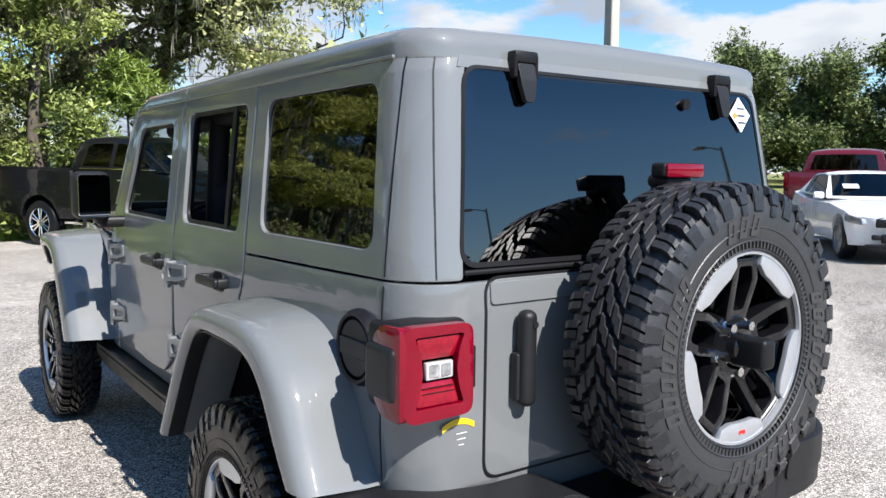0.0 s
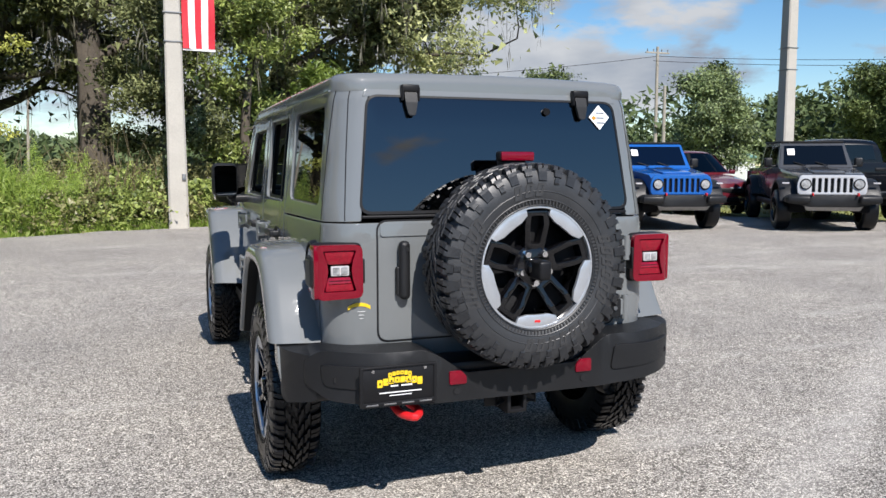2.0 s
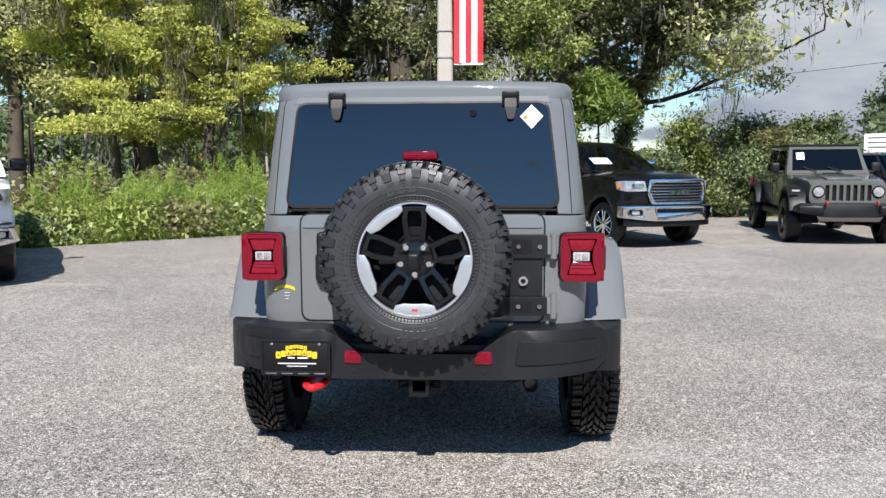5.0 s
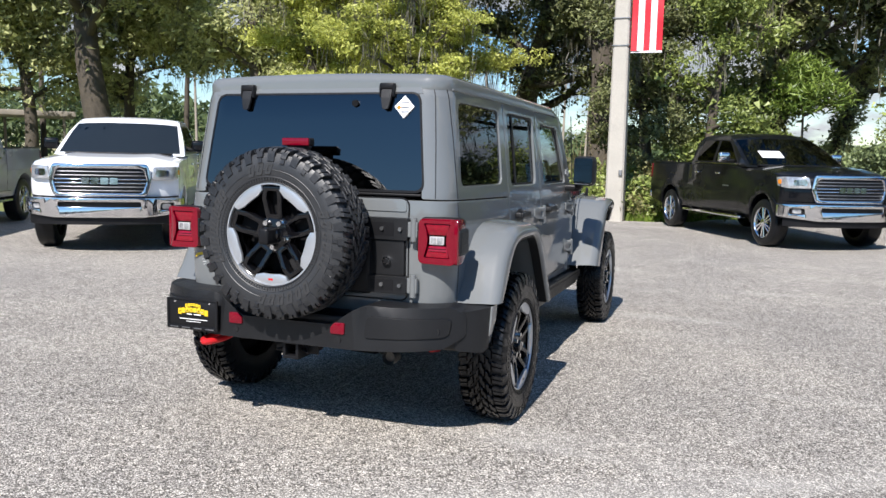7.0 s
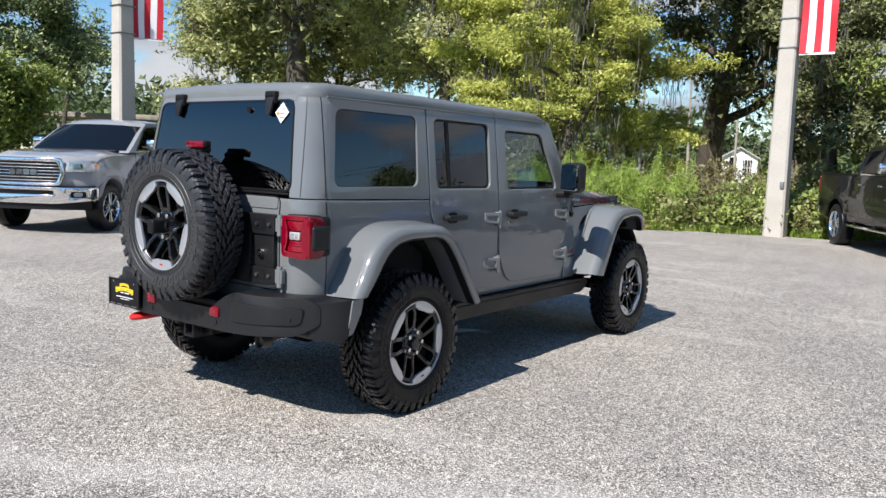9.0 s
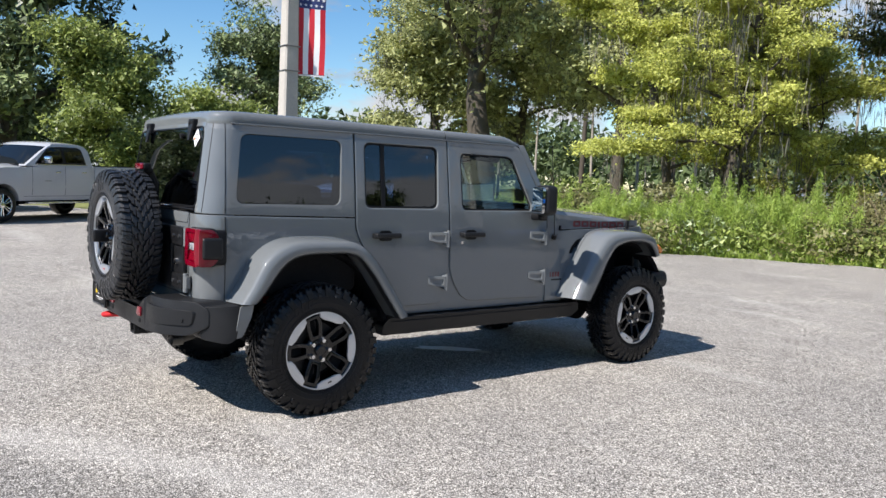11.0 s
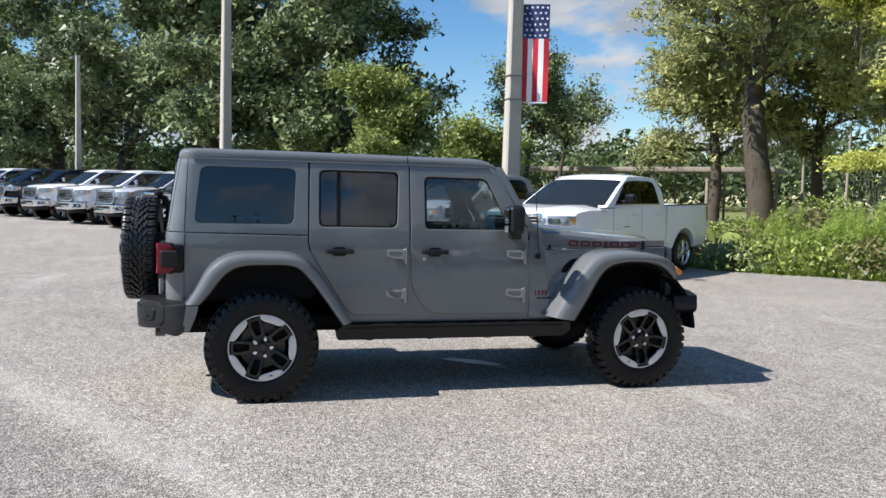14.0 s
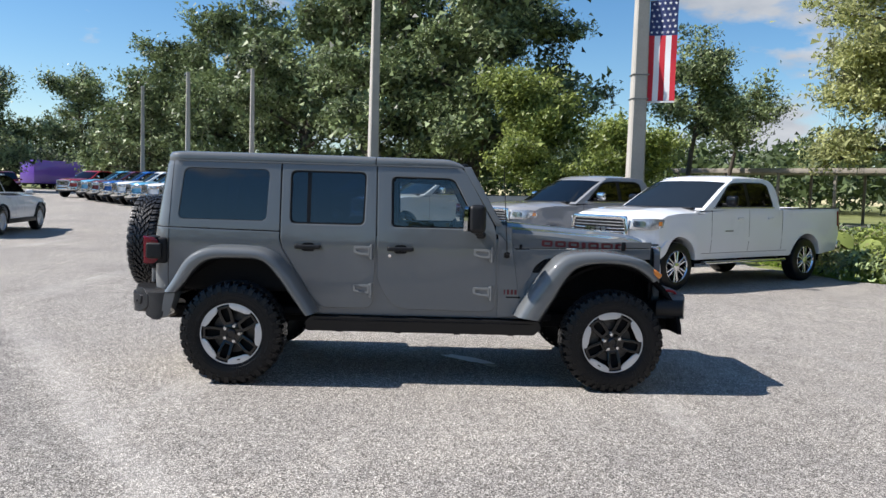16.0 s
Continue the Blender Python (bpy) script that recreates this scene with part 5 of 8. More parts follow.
# the rear fittings moved to their place
FITTINGS = ("lower_window_frame", "wiper_pivot", "tail_lamp", "rear_bumper", "licence_plate", "brake_light", "muffler", "tail_pipe", "pipe_tip", "hitch", "hitch_bar", "hitch_plate", "hitch_loop", "rear_tow_hook",
            "skid_plate", "rear_inner_wall", "tailgate_handle", "hinge_block", "spare_mount", "tailgate_hinge", "gate_lock", "gate_plate", "lock_core")
for o in suv.children_recursive:
    if o.name.split(".")[0] in FITTINGS:
        drop = -0.012 if o.name.split(".")[0] in ("rear_bumper", "licence_plate", "rear_tow_hook", "hitch") else 0.0
        o.location = o.location + Vector((0, INWARD, drop))


def even_shading(root, materials):
    """Flat panels keep flat normals up to their rounded edges."""
    for o in root.children_recursive:
        if o.type == "MESH" and o.data.materials and o.data.materials[0] in materials:
            o.modifiers.new("even", "WEIGHTED_NORMAL").keep_sharp = True


even_shading(suv, (GREY_PAINT, GREY_PLASTIC))

# ---- wheels ----
R_T = 0.409


def tread_mesh():
    """Mud-terrain tread: stepped middle blocks in two rows a side, sipped lugs that run over the shoulder and down the wall; the axis is x."""
    V, F = [], []
    n = 36
    st = 2 * math.pi / n

    def ring(x, a, r):
        return (x, r * math.cos(a), r * math.sin(a))

    def block(poly, r, deep=0.021, k=0.90):
        """A chamfered block over an outline of (x, angle)."""
        b, m = len(V), len(poly)
        mx, ma = sum(p[0] for p in poly) / m, sum(p[1] for p in poly) / m
        for q, d in ((1.02, deep), (1.0, 0.003), (k, 0.0)):
            V.extend(ring(mx + (x - mx) * q, ma + (a - ma) * q, r - d - 0.9 * max(0.0, abs(mx + (x - mx) * q) - 0.06) ** 2) for x, a in poly)
        for i in range(m):
            j = (i + 1) % m
            F.append((b + i, b + j, b + m + j, b + m + i))
            F.append((b + m + i, b + m + j, b + 2 * m + j, b + 2 * m + i))
        F.append(tuple(b + 2 * m + i for i in range(m)))

    def lug(s, prof, a0, a1, slant, deep=0.017):
        """A strip that follows the wall's profile of (x, radius) between two angles."""
        b, m = len(V), len(prof)
        for i, (x, r) in enumerate(prof):
            nx, nr = (0.25, 1.0) if i < 2 else (1.0, 0.5)
            sh = slant * (1 - i / (m - 1))
            w0, w1 = a0 + sh, a1 + sh
            V.append(ring(s * (x - nx * deep), w0, r - nr * deep))
            V.append(ring(s * x, w0 + 0.03 * st, r))
            V.append(ring(s * x, w1 - 0.03 * st, r))
            V.append(ring(s * (x - nx * deep), w1, r - nr * deep))
        for i in range(m - 1):
            p, q = b + 4 * i, b + 4 * i + 4
            F.extend(((p, p + 1, q + 1, q), (p + 1, p + 2, q + 2, q + 1), (p + 2, p + 3, q + 3, q + 2)))
        F.append((b, b + 3, b + 2, b + 1))
        e = b + 4 * (m - 1)
        F.append((e, e + 1, e + 2, e + 3))

    for k in range(n):
        for s, off in ((1, 0.0), (-1, 0.5)):
            o = (k + off) * st
            long = k % 2 == 0
            z = lambda x0, x1, lo, wide, lean: [(s * x0, o + lo * st), (s * (x0 * 0.55 + x1 * 0.45), o + (lo + lean * 0.25) * st), (s * (x0 * 0.45 + x1 * 0.55), o + (lo + lean * 0.75) * st), (s * x1, o + (lo + lean) * st),
                                                (s * x1, o + (lo + lean + wide) * st), (s * (x0 * 0.45 + x1 * 0.55), o + (lo + lean * 0.75 + wide * 0.95) * st), (s * (x0 * 0.55 + x1 * 0.45), o + (lo + lean * 0.25 + wide) * st), (s * x0, o + (lo + wide) * st)]
            block(z(0.003, 0.033, -0.60, 0.60, 0.52), R_T)
            block(z(0.039, 0.071, 0.02, 0.62, 0.50), R_T)
            # the shoulder lug: two bars with a sipe between, the outer end longer on every second one
            top = [(0.077, R_T - 0.002), (0.112, R_T - 0.004), (0.129, R_T - 0.010), (0.137, R_T - 0.024)]
            lug(s, top, o + 0.50 * st, o + 0.81 * st, -0.20 * st)
            lug(s, top, o + 0.85 * st, o + 1.16 * st, -0.20 * st)
            low = 0.068 if long else 0.048
            wall = [(0.136, R_T - 0.020), (0.1400, R_T - 0.034), (0.1455, R_T - low)]
            lug(s, wall, o + 0.52 * st, o + (1.14 if long else 1.04) * st, 0.0, 0.010)
            if not long:
                lug(s, [(0.1420, R_T - 0.052), (0.1470, R_T - 0.072)], o + 0.62 * st, o + 0.98 * st, 0.0, 0.007)
    return V, F


def make_wheel(parent, m, spare=False):
    """A wheel: tyre with tread and raised marks, black five-spoke rim with bright segments. Its outside is +x."""
    w = new("wheel")
    w.parent = parent
    w.matrix_basis = m
    ty = part("tyre", lathe([(-0.10, 0.222), (-0.128, 0.235), (-0.140, 0.275), (-0.143, 0.315), (-0.138, 0.355), (-0.125, 0.378), (-0.10, 0.386), (0, 0.389), (0.10, 0.386), (0.125, 0.378),
                             (0.138, 0.355), (0.143, 0.315), (0.140, 0.275), (0.130, 0.245), (0.112, 0.228), (0.10, 0.222)], 64), RUBBER_DRY_WALL if spare else RUBBER_WALL, w, "dull grey-black mud-terrain tyre" if spare else "glossy black mud-terrain tyre")
    V, F = tread_mesh()
    me = bpy.data.meshes.new("tread")
    me.from_pydata(V, [], F)
    me.materials.append(RUBBER_DRY if spare else RUBBER)
    new("tread", me).parent = ty
    ticks = []
    for k in range(110):
        b = box(0.1385, 0, 0.2585, 0.004, 0.0045, 0.017)
        b.transform(Matrix.Rotation(2 * math.pi * k / 110, 4, "X"))
        ticks.append(b)
    tagged(part("sidewall_ribs", join(ticks), RUBBER_TEXT if spare else RUBBER_WALL, ty), kind="stuff")
    rims = [lathe([(0.1405 + d, r - 0.0025), (0.1425 + d, r), (0.1405 + d, r + 0.0025)], 64) for d, r in ((0.0, 0.268), (0.002, 0.300), (-0.004, 0.246))]
    part("bead_ring", join(rims), RUBBER_DRY_WALL if spare else RUBBER_WALL, ty)
    # raised marks in place of the maker's words
    mk = part("raised_mark", slab(rounded([(-0.018, -0.021), (0.006, -0.021), (0.019, 0.021), (-0.007, 0.021)], 0.004, 2), [[(-0.008, -0.010), (0.000, -0.010), (0.008, 0.012), (0.000, 0.012)]], 0.004,
              lambda u, v, d: Vector((0.1450 - d, u, v))), RUBBER_TEXT if spare else RUBBER_WALL, ty)
    turns = [a for start, count, step in ((205, 8, -8.4), (108, 3, -9.0), (20, 6, -9.0), (-50, 6, -9.5)) for a in [start + step * k for k in range(count)]]
    for i, a in enumerate(turns):
        mm = Matrix.Rotation(radians(a) - math.pi / 2, 4, "X") @ Matrix.Translation((0, 0, 0.306)) @ Matrix.Diagonal((1, 1.28, 1.25, 1))
        if i == 0:
            mk.matrix_basis = mm
        else:
            again(mk, mm)
    rim = part("rim", lathe([(0.114, 0.240), (0.118, 0.236), (0.112, 0.226), (0.10, 0.216), (0.03, 0.205), (-0.06, 0.195), (-0.11, 0.222), (-0.12, 0.232)], 64), WHEEL_BLACK, w, "black five-spoke alloy rim")
    part("rim_lip", lathe([(0.122, 0.243), (0.131, 0.241), (0.131, 0.234), (0.120, 0.232)], 72), MACHINED, rim, "thin bright rim edge")
    part("rim_back", lathe([(-0.02, 0.0), (-0.02, 0.21)], 40), UNDER, rim)
    part("brake_disc", lathe([(-0.005, 0.06), (0.012, 0.06), (0.012, 0.165), (-0.005, 0.165)], 40), PIPE if not spare else UNDER, rim)
    for k in range(5):
        a = 90 + 72 * k
        turn = Matrix.Rotation(radians(a - 90), 4, "X")
        # spoke: two rails joined at the outer end, with a pocket
        sp = slab(rounded([(-0.040, 0.055), (0.040, 0.055), (0.052, 0.165), (0.046, 0.222), (-0.046, 0.222), (-0.052, 0.165)], 0.008, 3),
                  [rounded([(-0.020, 0.092), (0.020, 0.092), (0.030, 0.165), (0.026, 0.203), (-0.026, 0.203), (-0.030, 0.165)], 0.008, 3)], 0.045,
                  lambda u, v, d: Vector((0.118 - 0.25 * max(0, 0.17 - v) - d, u, v)), cv=(0.08, 0.12, 0.15, 0.17), bevel=0.005)
        sp.transform(turn)
        part("spoke", sp, WHEEL_BLACK, rim)
        pk = slab([(-0.034, 0.085), (0.034, 0.085), (0.034, 0.206), (-0.034, 0.206)], depth=0.01, place=lambda u, v, d: Vector((0.048 - 0.25 * max(0, 0.17 - v) - d, u, v)), cv=(0.12, 0.17))
        pk.transform(turn)
        part("spoke_pocket", pk, SOFT_BLACK, rim)
        # bright outer segment between two spokes
        h = radians(72 / 2)
        n = 14
        outer = []
        for j in range(n + 1):
            t = -h + 2 * h * j / n
            tt = max(-h + 0.225, min(h - 0.225, t))
            outer.append((0.240 * math.sin(tt), 0.240 * math.cos(tt)))
        cut = [(math.sin(t) * r, math.cos(t) * r) for t, r in ((h - 0.225, 0.210), (0.245, 0.190), (0.10, 0.187), (-0.10, 0.187), (-0.245, 0.190), (-h + 0.225, 0.210))]
        clean = [outer[0]]
        for p in outer[1:]:
            if (Vector(p) - Vector(clean[-1])).length > 0.003:
                clean.append(p)
        sg = slab(clean + cut, depth=0.016, place=lambda u, v, d: Vector((0.129 - d, u, v)), bevel=0.003)
        sg.transform(Matrix.Rotation(radians(a - 90 + 36), 4, "X"))
        part("rim_segment", sg, MACHINED, rim, "bright machined rim segment")
        lug = join([cyl((0.085, 0, 0.062), (0.118, 0, 0.062), 0.0125, 6), cyl((0.08, 0, 0.062), (0.092, 0, 0.062), 0.017, 14)])
        lug.transform(Matrix.Rotation(radians(a - 90 + 36), 4, "X"))
        part("lug_nut", lug, CHROME, rim)
    part("hub", join([lathe([(0.04, 0.10), (0.086, 0.088), (0.094, 0.07), (0.094, 0.0)], 36), lathe([(0.09, 0.036), (0.118, 0.034), (0.126, 0.026), (0.126, 0.0)], 28)]), WHEEL_BLACK, rim, "", 40)
    red = slab([(-0.012, 0.207), (0.012, 0.207), (0.012, 0.217), (0.004, 0.214), (-0.004, 0.217), (-0.012, 0.217)], depth=0.002, place=lambda u, v, d: Vector((0.1305 - d, u, v)))
    red.transform(Matrix.Rotation(math.pi, 4, "X"))
    part("rim_mark", red, RED_PAINT if spare else BLACK_TRIM, rim)
    if spare:
        part("camera_pod", box(0.150, 0, -0.005, 0.11, 0.052, 0.075, 0.012, 3), BLACK_TRIM, rim)
    return w


def copy_wheel(src, parent, m):
    c = copy_thing(src, m)
    c.parent = parent
    return c


NARROW = Matrix.Diagonal((0.88, 1, 1, 1))
spare = make_wheel(suv, pose(0, -0.905, 1.055, 0, 0, -90) @ NARROW, True)
road = make_wheel(suv, pose(0.838, 0, 0.405, 17, 0, 0) @ NARROW)
copy_wheel(road, suv, pose(0.838, 3.008, 0.405, -28, 0, 0) @ NARROW)
copy_wheel(road, suv, pose(-0.838, 0, 0.405, 40, 0, 180) @ NARROW)
copy_wheel(road, suv, pose(-0.838, 3.008, 0.405, 5, 0, 180) @ NARROW)

# ---- parked vehicles: forward is +y, the rear axle at y = 0 ----
def plain_wheel(parent, x, y, r, w, bright, spokes=6):
    """A road wheel with tyre, rim, spokes and hub; the outside is +x."""
    wh = new("wheel")
    wh.parent = parent
    wh.matrix_basis = pose(x, y, r, 0, 0, 0 if x > 0 else 180)
    ty = part("tyre", lathe([(-w / 2, r * 0.62), (-w / 2 - 0.01, r * 0.8), (-w / 2 + 0.02, r * 0.96), (-w * 0.3, r), (w * 0.3, r), (w / 2 - 0.02, r * 0.96), (w / 2 + 0.01, r * 0.8), (w / 2, r * 0.64)], 36), RUBBER_WALL, wh)
    rim = part("rim", lathe([(w / 2 - 0.005, r * 0.66), (w / 2 + 0.004, r * 0.63), (w / 2 - 0.02, r * 0.6), (0.0, r * 0.56), (-w / 2, r * 0.62)], 36), bright, wh)
    part("rim_back", lathe([(0.0, 0.0), (0.0, r * 0.58)], 24), UNDER, rim)
    sp = []
    for k in range(spokes):
        for lean in (-1, 1):
            b = box(w / 2 - 0.030, lean * r * 0.065, r * 0.37, 0.035, r * 0.075, r * 0.50, 0.008, 1, (-lean * 7, 0, 0))
            b.transform(Matrix.Rotation(2 * math.pi * k / spokes, 4, "X"))
            sp.append(b)
    part("spokes", join(sp), bright, rim)
    part("hub", lathe([(w / 2 - 0.06, r * 0.2), (w / 2 - 0.005, r * 0.16), (w / 2, 0.0)], 20), bright, rim)
    return wh


def arch(yc, zc, r, n=14, lo=0.0):
    """Points over a wheel arch, from front to rear."""
    a = math.asin(max(-1, min(1, (lo - zc) / r)))
    return [(yc + r * math.cos(t), zc + r * math.sin(t)) for t in [a + (math.pi - 2 * a) * k / n for k in range(n + 1)]]


def shell(profile, half, cu=(), cv=(), bevel=0.03, seg=3, strips=(), form=None):
    """A body from its side view, as wide as half(y, z) on either side; cut lengthwise at strips, then bent by form(share of the half width, y, z)."""
    both = []
    for s in (1, -1):
        bm = slab(profile, depth=1.0, cu=cu, cv=cv)
        for c in strips:
            bmesh.ops.bisect_plane(bm, geom=bm.verts[:] + bm.edges[:] + bm.faces[:], plane_co=(0, 0, c), plane_no=(0, 0, 1))
        for v in bm.verts:
            y, z, w = v.co
            x = s * (half(y, z) * (1 - w))
            v.co = (x, *form(1 - w, y, z)) if form else (x, y, z)
        both.append(bm)
    out = join(both)
    bmesh.ops.remove_doubles(out, verts=out.verts, dist=1e-4)
    dead = [f for f in out.faces if all(abs(v.co.x) < 1e-4 for v in f.verts)]
    bmesh.ops.delete(out, geom=dead, context="FACES")
    bmesh.ops.recalc_face_normals(out, faces=out.faces)
    if bevel:
        es = [e for e in out.edges if len(e.link_faces) == 2 and e.calc_face_angle(0) > radians(50) and abs(e.verts[0].co.x) > 0.1 and abs(e.verts[1].co.x) > 0.1
              and abs(e.link_faces[0].normal.x) + abs(e.link_faces[1].normal.x) > 0.5]
        bmesh.ops.bevel(out, geom=es, offset=bevel, segments=seg, affect="EDGES", profile=0.5, clamp_overlap=True)
    return out


def side_pane(poly, half, s, gap=0.004, depth=0.02):
    return slab(poly, depth=depth, place=lambda u, v, w: Vector((s * (half(u, v) + gap - w), u, v)), cv=(1.4, 1.5, 1.6, 1.7, 1.8))


def curved_pane(form, half, y0, z0, y1, z1, w0, w1, off, face=1, inner=-1.0):
    """A bent pane on a body shaped by form, from (y0, z0) up to (y1, z1), from the share inner of its half width to the full one."""
    rows = []
    for k in range(13):
        q = inner + (1.0 - inner) * k / 12
        col = []
        for d, run in ((off, (0.0, 0.34, 0.67, 1.0)), (off - 0.012, (1.0, 0.67, 0.34, 0.0))):
            for f in run:
                y, z, w = y0 + (y1 - y0) * f, z0 + (z1 - z0) * f, w0 + (w1 - w0) * f
                yy, zz = form(min(1.0, abs(q) * w / half(y, z)), y, z)
                col.append((q * w, yy + face * d, zz + d * 0.7))
        rows.append(col)
    return loft(rows)


TRUCK_NOSE = smooth_path([(0.0, 4.56), (0.30, 4.545), (0.58, 4.50), (0.78, 4.41), (0.91, 4.28), (0.965, 4.14), (0.985, 3.95), (0.99, 3.75)], 43)
TRUCK_RUN = [0.0]
for (ax, ay), (bx, by) in zip(TRUCK_NOSE, TRUCK_NOSE[1:]):
    TRUCK_RUN.append(TRUCK_RUN[-1] + math.hypot(bx - ax, by - ay))


def round_nose(s, out=0.0, lean=0.0):
    """Bends (u, z, depth) round the front of a pickup: u runs from the middle outwards and back along the fender."""
    def go(u, v, w):
        side = s if u >= 0 else -s
        a = min(abs(u), TRUCK_RUN[-1] - 1e-4)
        i = max(k for k in range(len(TRUCK_RUN) - 1) if TRUCK_RUN[k] <= a)
        t = (a - TRUCK_RUN[i]) / (TRUCK_RUN[i + 1] - TRUCK_RUN[i])
        p, q = Vector(TRUCK_NOSE[i]), Vector(TRUCK_NOSE[i + 1])
        d = (q - p).normalized()
        at_ = p.lerp(q, t) + Vector((-d.y, d.x)) * (out - w)
        return Vector((side * at_.x, at_.y - lean * max(0.0, v - 0.8), v))
    return go


def pickup(name, label, paint, m, group="", bright=None, chrome=True, paper=False):
    """A full-size crew-cab pickup with rounded body, bright grille, wrapped headlamps, bed and bumpers."""
    bright = bright or CHROME
    trim = CHROME if chrome else P_BLACK
    t = thing(name, label, "pickup truck", m, group)

    def half(y, z):
        w = 0.985 - 0.05 * max(0, (z - 1.08)) ** 1.2 - 0.045 * max(0, (0.85 - z) / 0.35) ** 1.5
        for yc in (0.0, 3.67):
            w += 0.030 * math.exp(-((math.hypot(y - yc, z - 0.42) - 0.56) / 0.11) ** 2)
        return w - 0.03 * max(0, (-0.8 - y) / 0.35) ** 2

    def form(q, y, z):
        front = max(0.0, (y - 3.3) / 1.25)
        hood = max(0.0, min(1.0, (z - 1.12) / 0.12)) * max(0.0, min(1.0, (y - 2.7) / 0.4))
        return y - 0.42 * front ** 2 * q ** 3.2, z - hood * (0.075 * q ** 4 - 0.018 * (0.35 < q < 0.62))

    prof = [(-1.10, 0.56), (-1.16, 0.95), (-1.12, 0.97), (0.76, 0.97), (0.78, 1.345), (2.95, 1.345), (3.15, 1.365), (3.6, 1.36), (4.1, 1.32), (4.40, 1.26), (4.50, 1.16), (4.54, 0.95), (4.52, 0.72), (4.48, 0.62), (4.25, 0.52)]
    prof += arch(3.67, 0.42, 0.49, 18, 0.50) + arch(0, 0.42, 0.49, 18, 0.50)
    cuts = [-0.95, -0.75, -0.6, -0.45, -0.25, 0.0, 0.25, 0.45, 0.6, 0.75, 1.2, 1.8, 2.4, 2.9, 3.05, 3.2, 3.4, 3.67, 3.9, 4.05, 4.15, 4.25, 4.33, 4.4, 4.46]
    part("body", shell(prof, half, cu=cuts, cv=(0.7, 0.85, 0.97, 1.10, 1.25), bevel=0.03, seg=2, strips=(0.05, 0.18, 0.4, 0.7), form=form), paint, t, "", 40)
    part("underside", box(0, 1.7, 0.50, 1.5, 5.2, 0.2, 0.05), UNDER, t)
    cabw = lambda y, z: 0.955 - 0.34 * max(0, (z - 1.33)) ** 1.25

    def cabform(q, y, z):
        up_ = max(0.0, min(1.0, (z - 1.33) / 0.5))
        return y - (0.16 * q ** 3 if y > 2.05 else 0.0) * (0.6 + 0.4 * up_) + (0.03 * q ** 3 if y < 1.0 else 0.0), z - 0.055 * q ** 3 * max(0.0, (z - 1.7) / 0.27)

    cab = [(0.79, 1.33), (0.82, 1.70), (0.86, 1.84), (0.95, 1.925), (1.10, 1.955), (1.5, 1.97), (1.95, 1.955), (2.16, 1.925), (2.30, 1.865), (3.10, 1.335)]
    part("cab", shell(cab, cabw, cu=(1.05, 1.5, 2.0, 2.2, 2.4, 2.6, 2.8, 2.95), cv=(1.40, 1.5, 1.6, 1.7, 1.8, 1.88, 1.93), bevel=0.05, strips=(0.04, 0.1, 0.2, 0.35, 0.5, 0.75), form=cabform), paint, t, "", 40)
    for s in (1, -1):
        band = rounded([(1.02, 1.40), (2.70, 1.39), (2.62, 1.46), (2.24, 1.76), (2.10, 1.815), (1.80, 1.835), (1.22, 1.835), (1.09, 1.79)], 0.04, 3)
        part("window_frame", side_pane(band, cabw, s, 0.002, 0.02), BLACK_TRIM, t)
        for poly in (rounded([(1.06, 1.425), (1.70, 1.42), (1.70, 1.815), (1.24, 1.815), (1.12, 1.775)], 0.03, 3), rounded([(1.80, 1.42), (2.62, 1.415), (2.20, 1.745), (2.08, 1.795), (1.80, 1.815)], 0.03, 3)):
            part("side_window", side_pane(poly, cabw, s, 0.006), GLASS_TRUCK, t).visible_shadow = False
        part("window_line", slab([(1.00, 1.382), (2.74, 1.372), (2.74, 1.386), (1.00, 1.396)], depth=0.02, place=lambda u, v, w, s=s: Vector((s * (cabw(u, v) + 0.008 - w), u, v))), trim, t)
        part("bed_side", slab([(-1.13, 0.95), (0.75, 0.95), (0.75, 1.365), (-1.15, 1.385)], depth=0.07, place=lambda u, v, w, s=s: Vector((s * (half(u, v) + 0.001 - w), u, v)), cu=(-0.95, -0.75, -0.5, -0.25, 0, 0.25, 0.5), cv=(1.0, 1.1, 1.2, 1.3), bevel=0.022, seg=3), paint, t)
        part("bed_rail", box(s * 0.935, -0.19, 1.383, 0.075, 1.88, 0.02, 0.008, 2, (-0.6, 0, 0)), BLACK_TRIM, t)
        part("tail_lamp", slab(rounded([(-1.165, 1.02), (-1.06, 1.04), (-1.05, 1.33), (-1.165, 1.34)], 0.03, 3), depth=0.10, place=lambda u, v, w, s=s: Vector((s * (half(u, v) + 0.008 - w), u, v)), bevel=0.01), RED_LENS, t)
        lamp = part("head_lamp", slab(rounded([(0.66, 1.02), (1.02, 1.015), (1.22, 1.05), (1.25, 1.185), (1.08, 1.20), (0.70, 1.195)], 0.025, 3), depth=0.05, place=round_nose(s, 0.016, 0.06), cu=[0.68 + 0.05 * k for k in range(11)], bevel=0.008), HEADLAMP, t)
        part("lamp_bulb", slab(rounded([(0.72, 1.06), (0.92, 1.06), (0.92, 1.155), (0.72, 1.155)], 0.04, 4), depth=0.006, place=round_nose(s, 0.020, 0.06), cu=(0.77, 0.82, 0.87)), CHROME, lamp)
        part("turn_lamp", slab(rounded([(1.13, 1.08), (1.20, 1.085), (1.20, 1.15), (1.13, 1.155)], 0.012, 2), depth=0.006, place=round_nose(s, 0.020, 0.06), cu=(1.165,)), AMBER, lamp)
